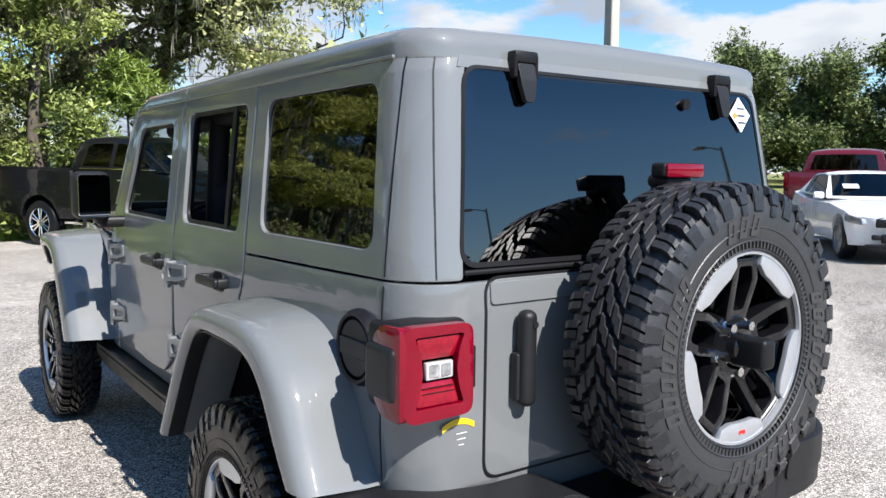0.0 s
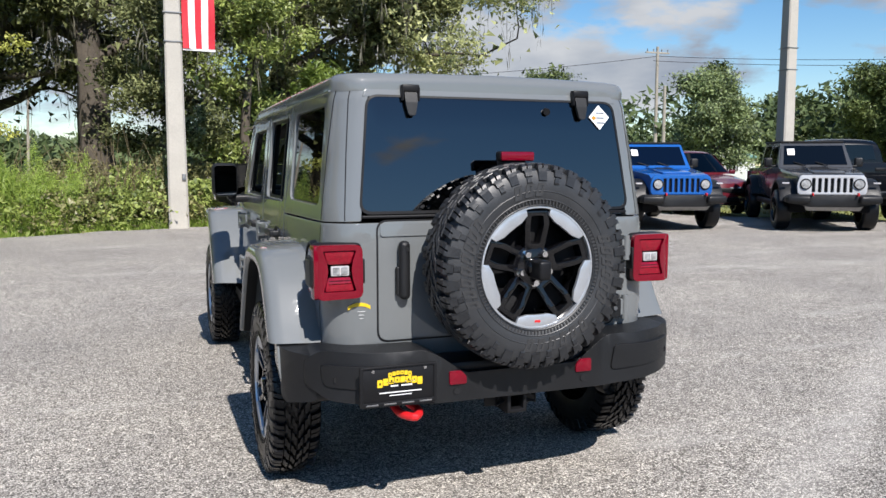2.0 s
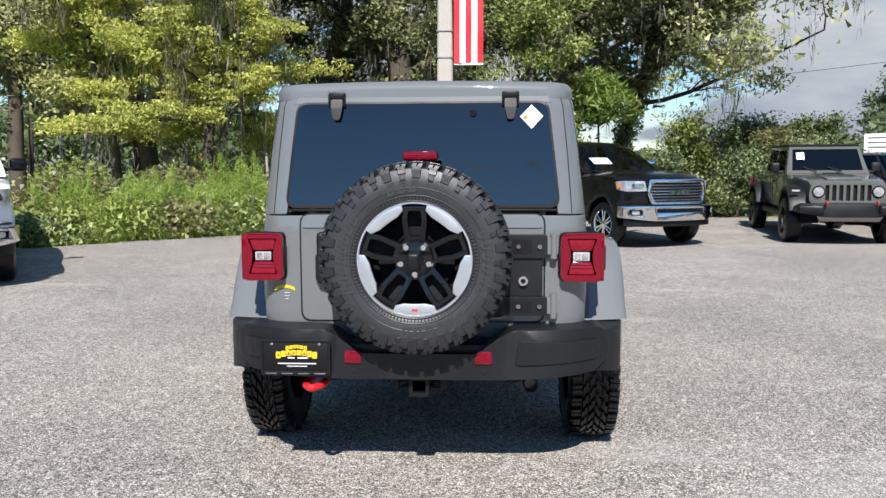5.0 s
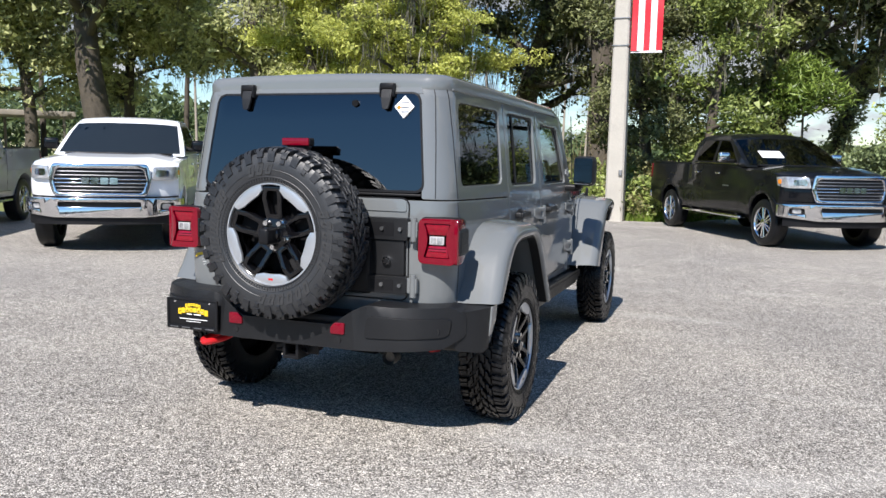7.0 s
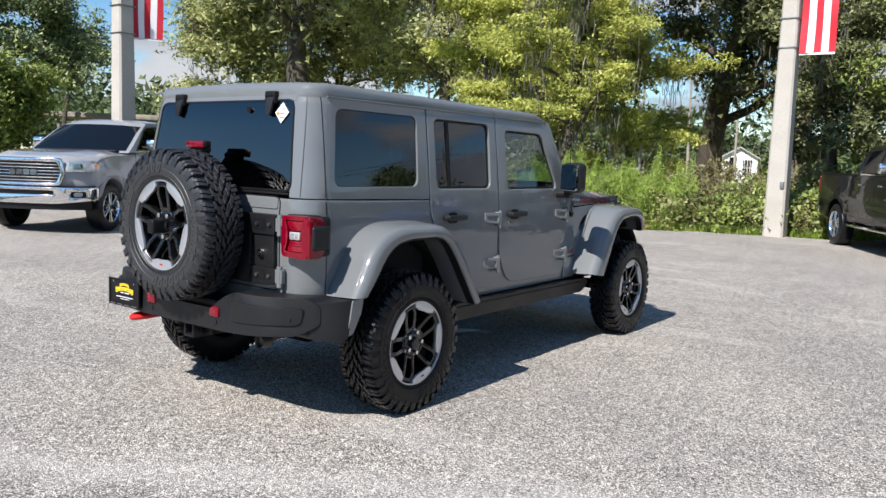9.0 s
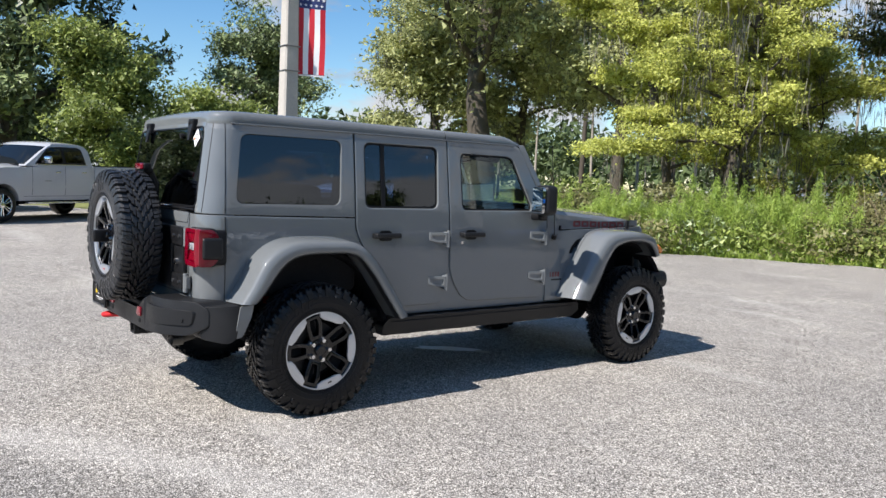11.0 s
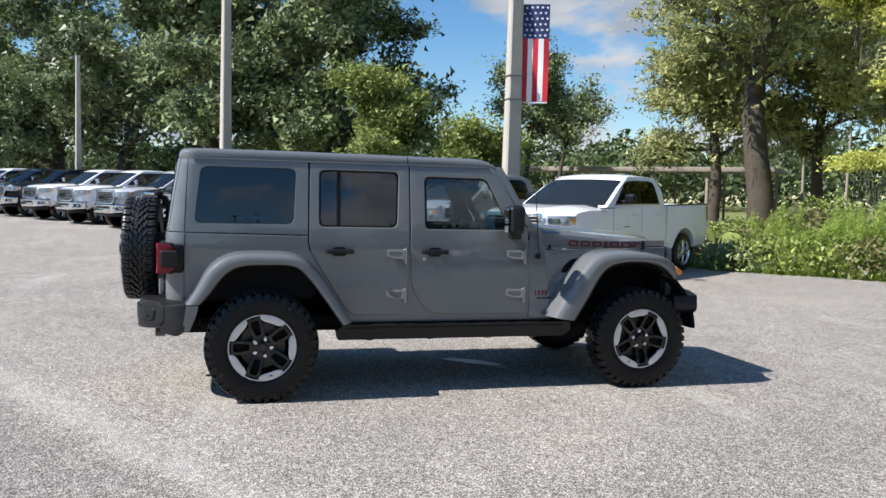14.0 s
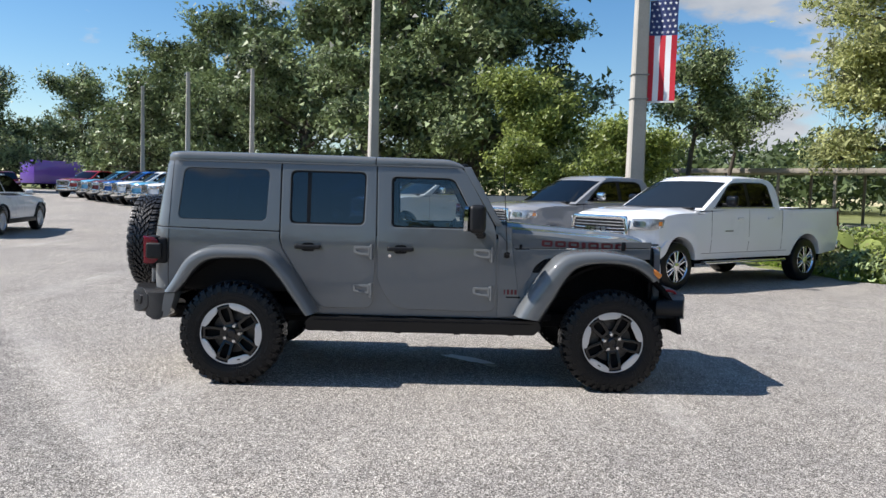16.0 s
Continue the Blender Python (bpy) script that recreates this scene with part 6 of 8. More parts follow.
        part("bumper_shadow_gap", slab([(0.0, 0.765), (1.16, 0.765), (1.16, 0.785), (0.0, 0.785)], depth=0.03, place=round_nose(s, 0.010), cu=[0.1 * k for k in range(1, 12)]), BLACK_TRIM, t)
        mi = part("mirror", box(s * 1.12, 2.46, 1.50, 0.22, 0.11, 0.18, 0.045, 4), P_BLACK if paint == P_WHITE else trim, t)
        part("mirror_arm", box(s * 0.99, 2.48, 1.44, 0.16, 0.06, 0.05, 0.015, 2), BLACK_TRIM, mi)
        for hy in (1.15, 2.02):
            part("door_handle", box(s * 0.992, hy, 1.20, 0.035, 0.17, 0.032, 0.012, 2), trim if chrome and paint != P_WHITE else paint, t)
        part("running_board", box(s * 0.96, 1.82, 0.44, 0.13, 2.3, 0.05, 0.02, 2), trim if chrome else BLACK_TRIM, t)
        for bz in (0.9, 1.8, 2.7):
            part("board_bracket", box(s * 0.88, bz, 0.47, 0.18, 0.05, 0.05, 0.01, 1), UNDER, t)
        for gy in (0.775, 1.765, 2.80):
            part("door_gap", slab([(gy - 0.004, 0.62), (gy + 0.004, 0.62), (gy + 0.004, 1.34), (gy - 0.004, 1.34)], depth=0.01, place=lambda u, v, w, s=s: Vector((s * (half(u, v) + 0.0015 - w), u, v)), cv=(0.75, 0.9, 1.0, 1.1, 1.2)), BLACK_TRIM, t)
        part("sill_line", slab([(0.62, 0.60), (3.05, 0.60), (3.05, 0.607), (0.62, 0.607)], depth=0.01, place=lambda u, v, w, s=s: Vector((s * (half(u, v) + 0.0015 - w), u, v)), cu=cuts), BLACK_TRIM, t)
        part("door_badge", box(s * 0.99, 2.33, 0.98, 0.006, 0.22, 0.025, 0.002, 1), STEEL, t)
        part("hood_badge", box(s * 0.955, 3.10, 1.285, 0.05, 0.16, 0.022, 0.004, 1, (0, s * 35, 0)), STEEL, t)
        for yc in (0.0, 3.67):
            lp = [(s * (half(y, z) - 0.004), y, z) for y, z in arch(yc, 0.42, 0.495, 18, 0.52)]
            part("arch_trim", tube(lp, 0.014, 6), BLACK_TRIM if not chrome else paint, t)
            ln = lathe([(0.95, 0.495), (0.55, 0.49), (0.55, 0.05)], 18, "X", -5, 185)
            ln.transform(pose(0, yc, 0.42) @ Matrix.Diagonal((s, 1, 1, 1)))
            part("wheel_well", ln, UNDER, t)
    part("tailgate", slab(rounded([(-0.86, 0.80), (0.86, 0.80), (0.86, 1.375), (-0.86, 1.375)], 0.03, 3), depth=0.07, place=lambda u, v, w: Vector((u, -1.17 + w, v)), bevel=0.015), paint, t)
    part("gate_handle", box(0, -1.175, 1.22, 0.24, 0.02, 0.08, 0.01, 2), BLACK_TRIM, t)
    part("bed_floor", box(0, -0.18, 0.985, 1.8, 1.85, 0.02), BLACK_TRIM, t)

    part("windscreen", curved_pane(cabform, cabw, 3.045, 1.372, 2.335, 1.842, 0.885, 0.765, 0.010), GLASS_SCREEN, t, "", 50).visible_shadow = False
    part("rear_window", curved_pane(cabform, cabw, 0.800, 1.43, 0.838, 1.80, 0.76, 0.68, 0.012, -1), GLASS_TRUCK, t, "", 50).visible_shadow = False
    part("wiper_cowl", box(0, 3.06, 1.365, 1.55, 0.12, 0.03, 0.01, 2), BLACK_TRIM, t)
    cg = [-0.6 + 0.1 * k for k in range(13)]
    gp = round_nose(1, 0.008, 0.06)
    part("grille_back", slab(rounded([(-0.62, 0.80), (0.62, 0.80), (0.60, 1.20), (-0.60, 1.20)], 0.08, 4), depth=0.03, place=gp, cu=cg), BLACK_TRIM, t)
    part("grille_surround", slab(rounded([(-0.60, 0.785), (0.60, 0.785), (0.665, 0.99), (0.62, 1.235), (-0.62, 1.235), (-0.665, 0.99)], 0.06, 4), [rounded([(-0.54, 0.835), (0.54, 0.835), (0.60, 0.99), (0.555, 1.17), (-0.555, 1.17), (-0.60, 0.99)], 0.05, 4)], 0.05,
         round_nose(1, 0.045, 0.06), cu=cg, bevel=0.014, seg=3), trim, t)
    for k in range(6):
        gw = 0.54 + 0.05 * math.sin(math.pi * (k + 0.5) / 6)
        part("grille_bar", slab([(-gw, 0.858 + 0.052 * k), (gw, 0.858 + 0.052 * k), (gw, 0.872 + 0.052 * k), (-gw, 0.872 + 0.052 * k)], depth=0.02, place=round_nose(1, 0.026, 0.06), cu=cg, bevel=0.003), trim if k in (2, 3) else BLACK_TRIM if not chrome else STEEL, t)
    part("grille_mark", join([slab(rounded([(0.12 * k - 0.05, 0.955), (0.12 * k + 0.05, 0.955), (0.12 * k + 0.05, 1.045), (0.12 * k - 0.05, 1.045)], 0.012, 2), depth=0.012, place=round_nose(1, 0.040, 0.06)) for k in (-1.5, -0.5, 0.5, 1.5)]), trim, t)
    cb = [-1.1 + 0.1 * k for k in range(23)]
    part("front_bumper", slab(rounded([(-1.14, 0.56), (-0.55, 0.50), (0.55, 0.50), (1.14, 0.56), (1.14, 0.755), (0.62, 0.765), (-0.62, 0.765), (-1.14, 0.755)], 0.03, 3),
         [rounded([(-0.52, 0.645), (0.52, 0.645), (0.52, 0.715), (-0.52, 0.715)], 0.02, 3)] + [rounded([(a - 0.10, 0.60), (a + 0.10, 0.60), (a + 0.10, 0.70), (a - 0.10, 0.70)], 0.03, 3) for a in (-0.85, 0.85)], 0.10,
         round_nose(1, 0.095), cu=cb, bevel=0.022, seg=2), trim, t, "bright rounded front bumper" if chrome else "black rounded front bumper", 45)
    part("bumper_opening", slab([(-1.05, 0.56), (1.05, 0.56), (1.05, 0.74), (-1.05, 0.74)], depth=0.03, place=round_nose(1, 0.030), cu=cb), BLACK_TRIM, t)
    part("air_dam", slab([(-1.05, 0.40), (1.05, 0.40), (1.05, 0.55), (-1.05, 0.55)], depth=0.04, place=round_nose(1, 0.045), cu=cb), BLACK_TRIM, t)
    for s in (1, -1):
        part("fog_lamp", slab(rounded([(0.79, 0.615), (0.91, 0.615), (0.91, 0.685), (0.79, 0.685)], 0.03, 4), depth=0.02, place=round_nose(s, 0.055), cu=(0.85,)), HEADLAMP, t)
    part("rear_bumper", box(0, -1.22, 0.66, 1.90, 0.16, 0.18, 0.05, 3), trim, t)
    if paper:
        part("window_paper", curved_pane(cabform, cabw, 2.86, 1.494, 2.68, 1.613, 0.58, 0.58, 0.016, 1, 0.30), WHITE_PRINT, t)
    first = plain_wheel(t, 0.86, 0.0, 0.405, 0.27, bright)
    for x, y in ((-0.86, 0.0), (0.86, 3.67), (-0.86, 3.67)):
        copy_thing(first, pose(x, y, 0.405, 0, 0, 0 if x > 0 else 180)).parent = t
    return t


def off_road_truck(name, label, front, paint, m, group=""):
    """A square-shouldered off-road pickup with seven-slot grille, round lamps and black flares."""
    t = thing(name, label, "pickup truck", m, group)
    hw = 0.78
    half = lambda y, z: hw - 0.16 * max(0, (y - 2.75) / 1.3) if y > 2.75 else hw
    prof = [(-1.05, 0.60), (-1.05, 1.22), (0.35, 1.22), (0.36, 1.26), (2.70, 1.28), (3.95, 1.16), (4.06, 1.08), (4.08, 0.72), (3.6, 0.62)] + arch(3.49, 0.42, 0.50, 10, 0.62) + arch(0, 0.42, 0.50, 10, 0.60)
    part("body", shell(prof, half, cu=(0.3, 2.75, 3.2, 3.6), cv=(0.8, 1.0, 1.1), bevel=0.03), paint, t)
    part("underside", box(0, 1.5, 0.52, 1.2, 4.8, 0.2, 0.05), UNDER, t)
    cabw = lambda y, z: 0.765 - 0.20 * max(0, z - 1.25)
    cab = [(0.40, 1.25), (0.46, 1.80), (0.60, 1.85), (2.15, 1.84), (2.28, 1.80), (2.66, 1.28)]
    part("cab", shell(cab, cabw, cu=(0.6, 1.4, 2.2), cv=(1.4, 1.6, 1.75, 1.82), bevel=0.04), paint, t)
    part("soft_roof", box(0, 1.34, 1.845, 1.32, 1.78, 0.05, 0.02, 3), SOFT_BLACK, t)
    part("soft_back", box(0, 0.43, 1.56, 1.30, 0.05, 0.52, 0.02, 2, (-6, 0, 0)), SOFT_BLACK, t)
    part("hood_vent", box(0, 3.05, 1.288, 0.34, 0.16, 0.014, 0.004, 1, (-5, 0, 0)), BLACK_TRIM, t)
    part("skid_plate", slab(rounded([(-0.50, 0.44), (0.50, 0.44), (0.56, 0.56), (-0.56, 0.56)], 0.02, 2), depth=0.03, place=lambda u, v, w: Vector((u, 4.33 - 0.5 * (0.56 - v) - w, v)), bevel=0.006), STEEL, t)
    for s in (1, -1):
        for poly in (rounded([(0.60, 1.33), (1.36, 1.33), (1.36, 1.76), (0.62, 1.76)], 0.04, 3), rounded([(1.48, 1.33), (2.42, 1.33), (2.16, 1.74), (1.48, 1.75)], 0.04, 3)):
            part("side_window", side_pane(poly, cabw, s), GLASS_TRUCK, t).visible_shadow = False
        for yc in (0.0, 3.49):
            fl = arch(yc, 0.50, 0.55, 14, 0.62)
            rows = [[(s * x, yc + (y - yc) * k, 0.50 + (z - 0.50) * k) for x, k in ((0.60, 1.04), (0.88, 1.04), (0.955, 1.0), (0.955, 0.90), (0.88, 0.90), (0.60, 0.92))] for y, z in fl]
            part("fender_flare", loft(rows), GREY_PLASTIC, t, "", 50)
            ln = lathe([(0.76, 0.50), (0.45, 0.49), (0.45, 0.05)], 16, "X", -5, 185)
            ln.transform(pose(0, yc, 0.43) @ Matrix.Diagonal((s, 1, 1, 1)))
            part("wheel_well", ln, UNDER, t)
        part("head_lamp", lathe([(4.155, 0.0), (4.155, 0.085), (4.14, 0.10), (4.10, 0.105)], 24, "Y"), HEADLAMP, t).location = (s * 0.50, 0, 0.97)
        part("lamp_ring", lathe([(4.150, 0.088), (4.165, 0.098), (4.14, 0.112)], 24, "Y"), BLACK_TRIM, t).location = (s * 0.50, 0, 0.97)
        mi = part("mirror", box(s * 0.93, 2.42, 1.40, 0.17, 0.11, 0.20, 0.035, 3), GREY_PLASTIC, t)
        part("mirror_arm", box(s * 0.82, 2.46, 1.31, 0.14, 0.06, 0.05, 0.015, 2), GREY_PLASTIC, mi)
        part("rock_rail", box(s * 0.80, 1.75, 0.50, 0.10, 2.3, 0.12, 0.03, 2), BLACK_TRIM, t)
        part("door_gap", box(s * 0.781, 1.43, 0.95, 0.004, 0.008, 0.6), BLACK_TRIM, t)
        part("door_gap", box(s * 0.781, 2.55, 0.95, 0.004, 0.008, 0.6), BLACK_TRIM, t)
        part("door_handle", box(s * 0.80, 1.60, 1.12, 0.04, 0.18, 0.035, 0.012, 2), BLACK_TRIM, t)
        part("tow_hook", box(s * 0.42, 4.40, 0.775, 0.03, 0.10, 0.06, 0.012, 2), RED_PAINT, t)
        part("bumper_pod", box(s * 0.66, 4.335, 0.665, 0.44, 0.16, 0.16, 0.05, 3, (0, 0, s * -12)), GREY_PLASTIC, t)
        part("fender_lamp", box(s * 0.86, 4.00, 0.985, 0.14, 0.05, 0.035, 0.01, 2), WHITE_LENS, t)
        part("fog_lamp", lathe([(4.40, 0.0), (4.40, 0.05), (4.36, 0.06)], 16, "Y"), HEADLAMP, t).location = (s * 0.60, 0, 0.66)
        part("tail_lamp", box(s * 0.76, -1.06, 1.05, 0.14, 0.06, 0.20, 0.02, 2), RED_LENS, t)
    part("hood_bulge", box(0, 3.30, 1.235, 0.62, 1.1, 0.06, 0.025, 3, (-5, 0, 0)), paint, t)
    holes = [rounded([(-0.385 + 0.117 * k, 0.80), (-0.318 + 0.117 * k, 0.80), (-0.318 + 0.117 * k, 1.09), (-0.385 + 0.117 * k, 1.09)], 0.02, 3) for k in range(7)]
    part("grille", slab(rounded([(-0.64, 0.76), (0.64, 0.76), (0.66, 0.95), (0.60, 1.15), (-0.60, 1.15), (-0.66, 0.95)], 0.06, 4), holes, 0.06, lambda u, v, w: Vector((u, 4.13 - w, v)), bevel=0.012), front, t)
    part("grille_back", box(0, 4.06, 0.95, 0.95, 0.03, 0.36), BLACK_TRIM, t)
    part("front_bumper", join([slab(rounded([(-0.88, 0.60), (-0.45, 0.52), (0.45, 0.52), (0.88, 0.60), (0.90, 0.70), (0.80, 0.76), (-0.80, 0.76), (-0.90, 0.70)], 0.03, 3), depth=0.22,
         place=lambda u, v, w: Vector((u, 4.40 - 0.14 * (abs(u) / 0.9) ** 2 - w, v)), cu=[-0.6, -0.3, 0, 0.3, 0.6], bevel=0.025)]), GREY_PLASTIC, t)
    part("windscreen_frame", loft([[(x * 0.72, 2.66, 1.29) for x in (-1, 1)] + [(x * 0.72, 2.62, 1.27) for x in (1, -1)], [(x * 0.655, 2.305, 1.80) for x in (-1, 1)] + [(x * 0.655, 2.27, 1.79) for x in (1, -1)]]), paint, t)
    part("windscreen", loft([[(x * 0.65, 2.640, 1.345) for x in (-1, 1)] + [(x * 0.65, 2.61, 1.34) for x in (1, -1)], [(x * 0.60, 2.348, 1.765) for x in (-1, 1)] + [(x * 0.60, 2.31, 1.755) for x in (1, -1)]]), GLASS_SCREEN, t).visible_shadow = False
    for k in (-0.25, 0.2):
        part("wiper", tube([(k, 2.665, 1.33), (k + 0.25, 2.62, 1.41)], 0.010, 6), BLACK_TRIM, t)
    part("bed_floor", box(0, -0.36, 1.225, 1.4, 1.3, 0.01), BLACK_TRIM, t)
    part("window_paper", slab([(0.40, 0), (0.55, 0), (0.55, 0.17), (0.40, 0.17)], depth=0.002, place=lambda u, v, w: Vector((u, 2.512 - v * 0.57, 1.56 + v * 0.80 + w))), WHITE_PRINT, t)
    for y in (0.0, 3.49):
        for s in (1, -1):
            plain_wheel(t, s * 0.83, y, 0.42, 0.29, WHEEL_BLACK, 5)
    return t


def low_car(name, label, category, paint, m, group="", roof=1.45, ground_clear=0.28, suv_like=False, bright=None):
    """A coupe or a small suv."""
    t = thing(name, label, category, m, group)
    wb = 2.95 if not suv_like else 2.67
    belt = 0.98 if not suv_like else 1.08
    r = 0.35
    half = lambda y, z: 0.95 - 0.06 * max(0, (0.55 - z) / 0.3) - 0.07 * max(0, (z - 0.75) / 0.35) - 0.28 * max(0, (y - wb - 0.25) / 0.75) ** 2 - 0.2 * max(0, (-0.55 - y) / 0.6) ** 2
    prof = [(-1.0, 0.42), (-1.08, 0.70), (-1.02, belt + 0.05), (-0.75, belt + 0.10), (0.4, belt), (1.9, belt - 0.02), (2.25, belt - 0.02), (wb + 0.3, belt - 0.12), (wb + 0.82, belt - 0.24), (wb + 0.92, 0.60), (wb + 0.86, 0.32), (wb + 0.6, ground_clear)]
    prof += arch(wb, 0.36, 0.42, 12, ground_clear) + arch(0, 0.36, 0.42, 12, ground_clear)
    def form(q, y, z):
        front, rear = max(0.0, (y - wb - 0.1) / 0.8), max(0.0, (-0.4 - y) / 0.65)
        return y - 0.34 * front ** 2 * q ** 3 + 0.26 * rear ** 2 * q ** 3, z - 0.07 * q ** 4 * max(0.0, min(1.0, (z - belt + 0.3) / 0.25))

    part("body", shell(prof, half, cu=[-0.9 + 0.15 * k for k in range(int((wb + 1.7) / 0.15))], cv=(0.4, 0.5, 0.6, 0.68, 0.75, 0.82, 0.9), bevel=0.03, strips=(0.04, 0.12, 0.25, 0.4, 0.6, 0.8), form=form), paint, t, "", 40)
    cabw = lambda y, z: 0.84 - 0.42 * max(0, z - belt)
    if suv_like:
        cab = [(-0.98, belt + 0.02), (-0.80, roof - 0.14), (-0.55, roof - 0.02), (0.3, roof), (1.1, roof - 0.03), (1.35, roof - 0.09), (2.2, belt - 0.02)]
        wins = [[(-0.55, belt + 0.06), (0.40, belt + 0.04), (0.40, roof - 0.10), (-0.42, roof - 0.12)], [(0.48, belt + 0.04), (1.85, belt + 0.01), (1.28, roof - 0.14), (1.05, roof - 0.10), (0.48, roof - 0.09)]]
        front, back = ((2.17, belt), (1.37, roof - 0.10)), ((-0.97, belt + 0.06), (-0.80, roof - 0.16))
    else:
        cab = [(-0.70, belt + 0.02), (-0.15, roof - 0.10), (0.25, roof - 0.02), (0.75, roof), (1.15, roof - 0.06), (1.95, belt - 0.02)]
        wins = [[(-0.05, belt + 0.05), (0.30, belt + 0.04), (0.35, roof - 0.09), (0.12, roof - 0.11)], [(0.40, belt + 0.04), (1.60, belt + 0.01), (1.08, roof - 0.11), (0.75, roof - 0.07), (0.42, roof - 0.08)]]
        front, back = ((1.92, belt), (1.18, roof - 0.075)), ((-0.66, belt + 0.06), (-0.18, roof - 0.12))
    def cabform(q, y, z):
        return y - (0.22 * q ** 3 if y > 1.0 else 0.0) + (0.20 * q ** 3 if y < 0.0 else 0.0), z - 0.05 * q ** 3 * max(0.0, (z - belt) / (roof - belt))

    part("cabin", shell(cab, cabw, cu=(-0.5, -0.2, 0.0, 0.25, 0.5, 0.75, 1.0, 1.2, 1.4, 1.6, 1.8), cv=(belt + 0.1, belt + 0.2, belt + 0.3, roof - 0.1, roof - 0.05), bevel=0.04, strips=(0.05, 0.15, 0.3, 0.5, 0.75), form=cabform), paint, t, "", 40)
    for (a, b), nm in ((front, "windscreen"), (back, "rear_window")):
        w0, w1 = cabw(*a) - 0.08, cabw(*b) - 0.06
        part(nm, curved_pane(cabform, cabw, a[0], a[1] + 0.02, b[0], b[1] + 0.01, w0, w1, 0.014, 1 if nm == "windscreen" else -1), GLASS_SCREEN, t, "", 50).visible_shadow = False
    for s in (1, -1):
        for poly in wins:
            part("side_window", side_pane(rounded(poly, 0.03, 3), cabw, s), GLASS_TRUCK, t).visible_shadow = False
        part("mirror", box(s * 0.98, 1.72, belt + 0.03, 0.18, 0.10, 0.12, 0.035, 3), paint, t)
        part("door_handle", box(s * 0.90, 0.55, belt - 0.14, 0.05, 0.16, 0.03, 0.01, 2), paint, t)
        part("head_lamp", slab(rounded([(wb + 0.35, 0.66), (wb + 0.80, 0.62), (wb + 0.78, 0.72), (wb + 0.36, 0.78)], 0.03, 3), depth=0.06, place=lambda u, v, w, s=s: Vector((s * (half(u, v) + 0.008 - w), u, v)), cu=(wb + 0.5, wb + 0.65)), HEADLAMP, t)
        for k in (0.34, 0.55):
            part("round_lamp", lathe([(wb + 0.91, 0.0), (wb + 0.91, 0.06), (wb + 0.86, 0.075)], 18, "Y"), HEADLAMP, t).location = (s * k, 0, 0.68)
        part("tail_lamp", box(s * 0.55, -1.05, 0.88, 0.42, 0.06, 0.10, 0.02, 2), RED_LENS, t)
        part("fog_lamp", box(s * 0.62, wb + 0.87, 0.44, 0.14, 0.05, 0.08, 0.02, 2), BLACK_TRIM, t)
        if suv_like:
            part("sill_trim", box(s * 0.93, wb / 2, 0.34, 0.06, wb - 0.7, 0.12, 0.02, 2), GREY_PLASTIC, t)
            for yc in (0.0, wb):
                part("arch_trim", tube([(s * (half(y, z) + 0.005), y, z) for y, z in arch(yc, 0.36, 0.43, 14, 0.30)], 0.03, 6), GREY_PLASTIC, t)
        for yc in (0.0, wb):
            ln = lathe([(0.88, 0.42), (0.5, 0.41), (0.5, 0.05)], 14, "X", -5, 185)
            ln.transform(pose(0, yc, 0.36) @ Matrix.Diagonal((s, 1, 1, 1)))
            part("wheel_well", ln, UNDER, t)
            plain_wheel(t, s * 0.82, yc, r, 0.24, bright or CHROME, 10)
    part("grille", box(0, wb + 0.89, 0.66, 1.3, 0.05, 0.14, 0.03, 2), BLACK_TRIM, t)
    part("lower_grille", box(0, wb + 0.86, 0.42, 1.1, 0.06, 0.14, 0.03, 2), BLACK_TRIM, t)
    part("front_lip", box(0, wb + 0.80, 0.30, 1.5, 0.12, 0.05, 0.02, 2), BLACK_TRIM, t)
    part("underside", box(0, wb / 2, 0.36, 1.3, wb + 1.2, 0.16, 0.04), UNDER, t)
    part("window_paper", slab([(0.30, 0), (0.56, 0), (0.56, 0.14), (0.30, 0.14)], depth=0.002, place=lambda u, v, w: Vector((u, 1.70 - v * 0.85, belt + 0.16 + v * 0.5 + w))), WHITE_PRINT, t)
    return t


def heading(fx, fy, hx, hy, wb):
    """The pose of a vehicle whose front axle's middle is at (fx, fy) and which heads along (hx, hy)."""
    L = math.hypot(hx, hy)
    hx, hy = hx / L, hy / L
    x, y = fx - hx * wb, fy - hy * wb
    up = (gz(fx, fy) - gz(x, y)) / wb
    return pose(x, y, gz(x, y), math.degrees(math.atan(up)), 0, math.degrees(math.atan2(-hx, hy)))


pickup("pickup_truck", "white crew-cab pickup with chrome grille, backed to the verge", P_WHITE, heading(-6.70, 5.12, 0.541, -0.841, 3.67), "trucks backed to the verge")
pickup("pickup_truck", "silver-grey crew-cab pickup with chrome mirrors, backed to the verge", P_GREY, heading(-9.86, 3.54, 0.498, -0.867, 3.67), "trucks backed to the verge")
pickup("pickup_truck", "black crew-cab pickup with chrome wheels, price paper behind the windscreen", P_BLACK, heading(3.23, 10.85, 0.49, -0.872, 3.67), "trucks backed to the verge", paper=True)
silver_truck = pickup("pickup_truck", "silver crew-cab pickup in the long parked row", P_SILVER, heading(-16.45, 0.30, 0.55, -0.83, 3.67), "long row of parked trucks")
rowdir = Vector((-0.815, -0.58))
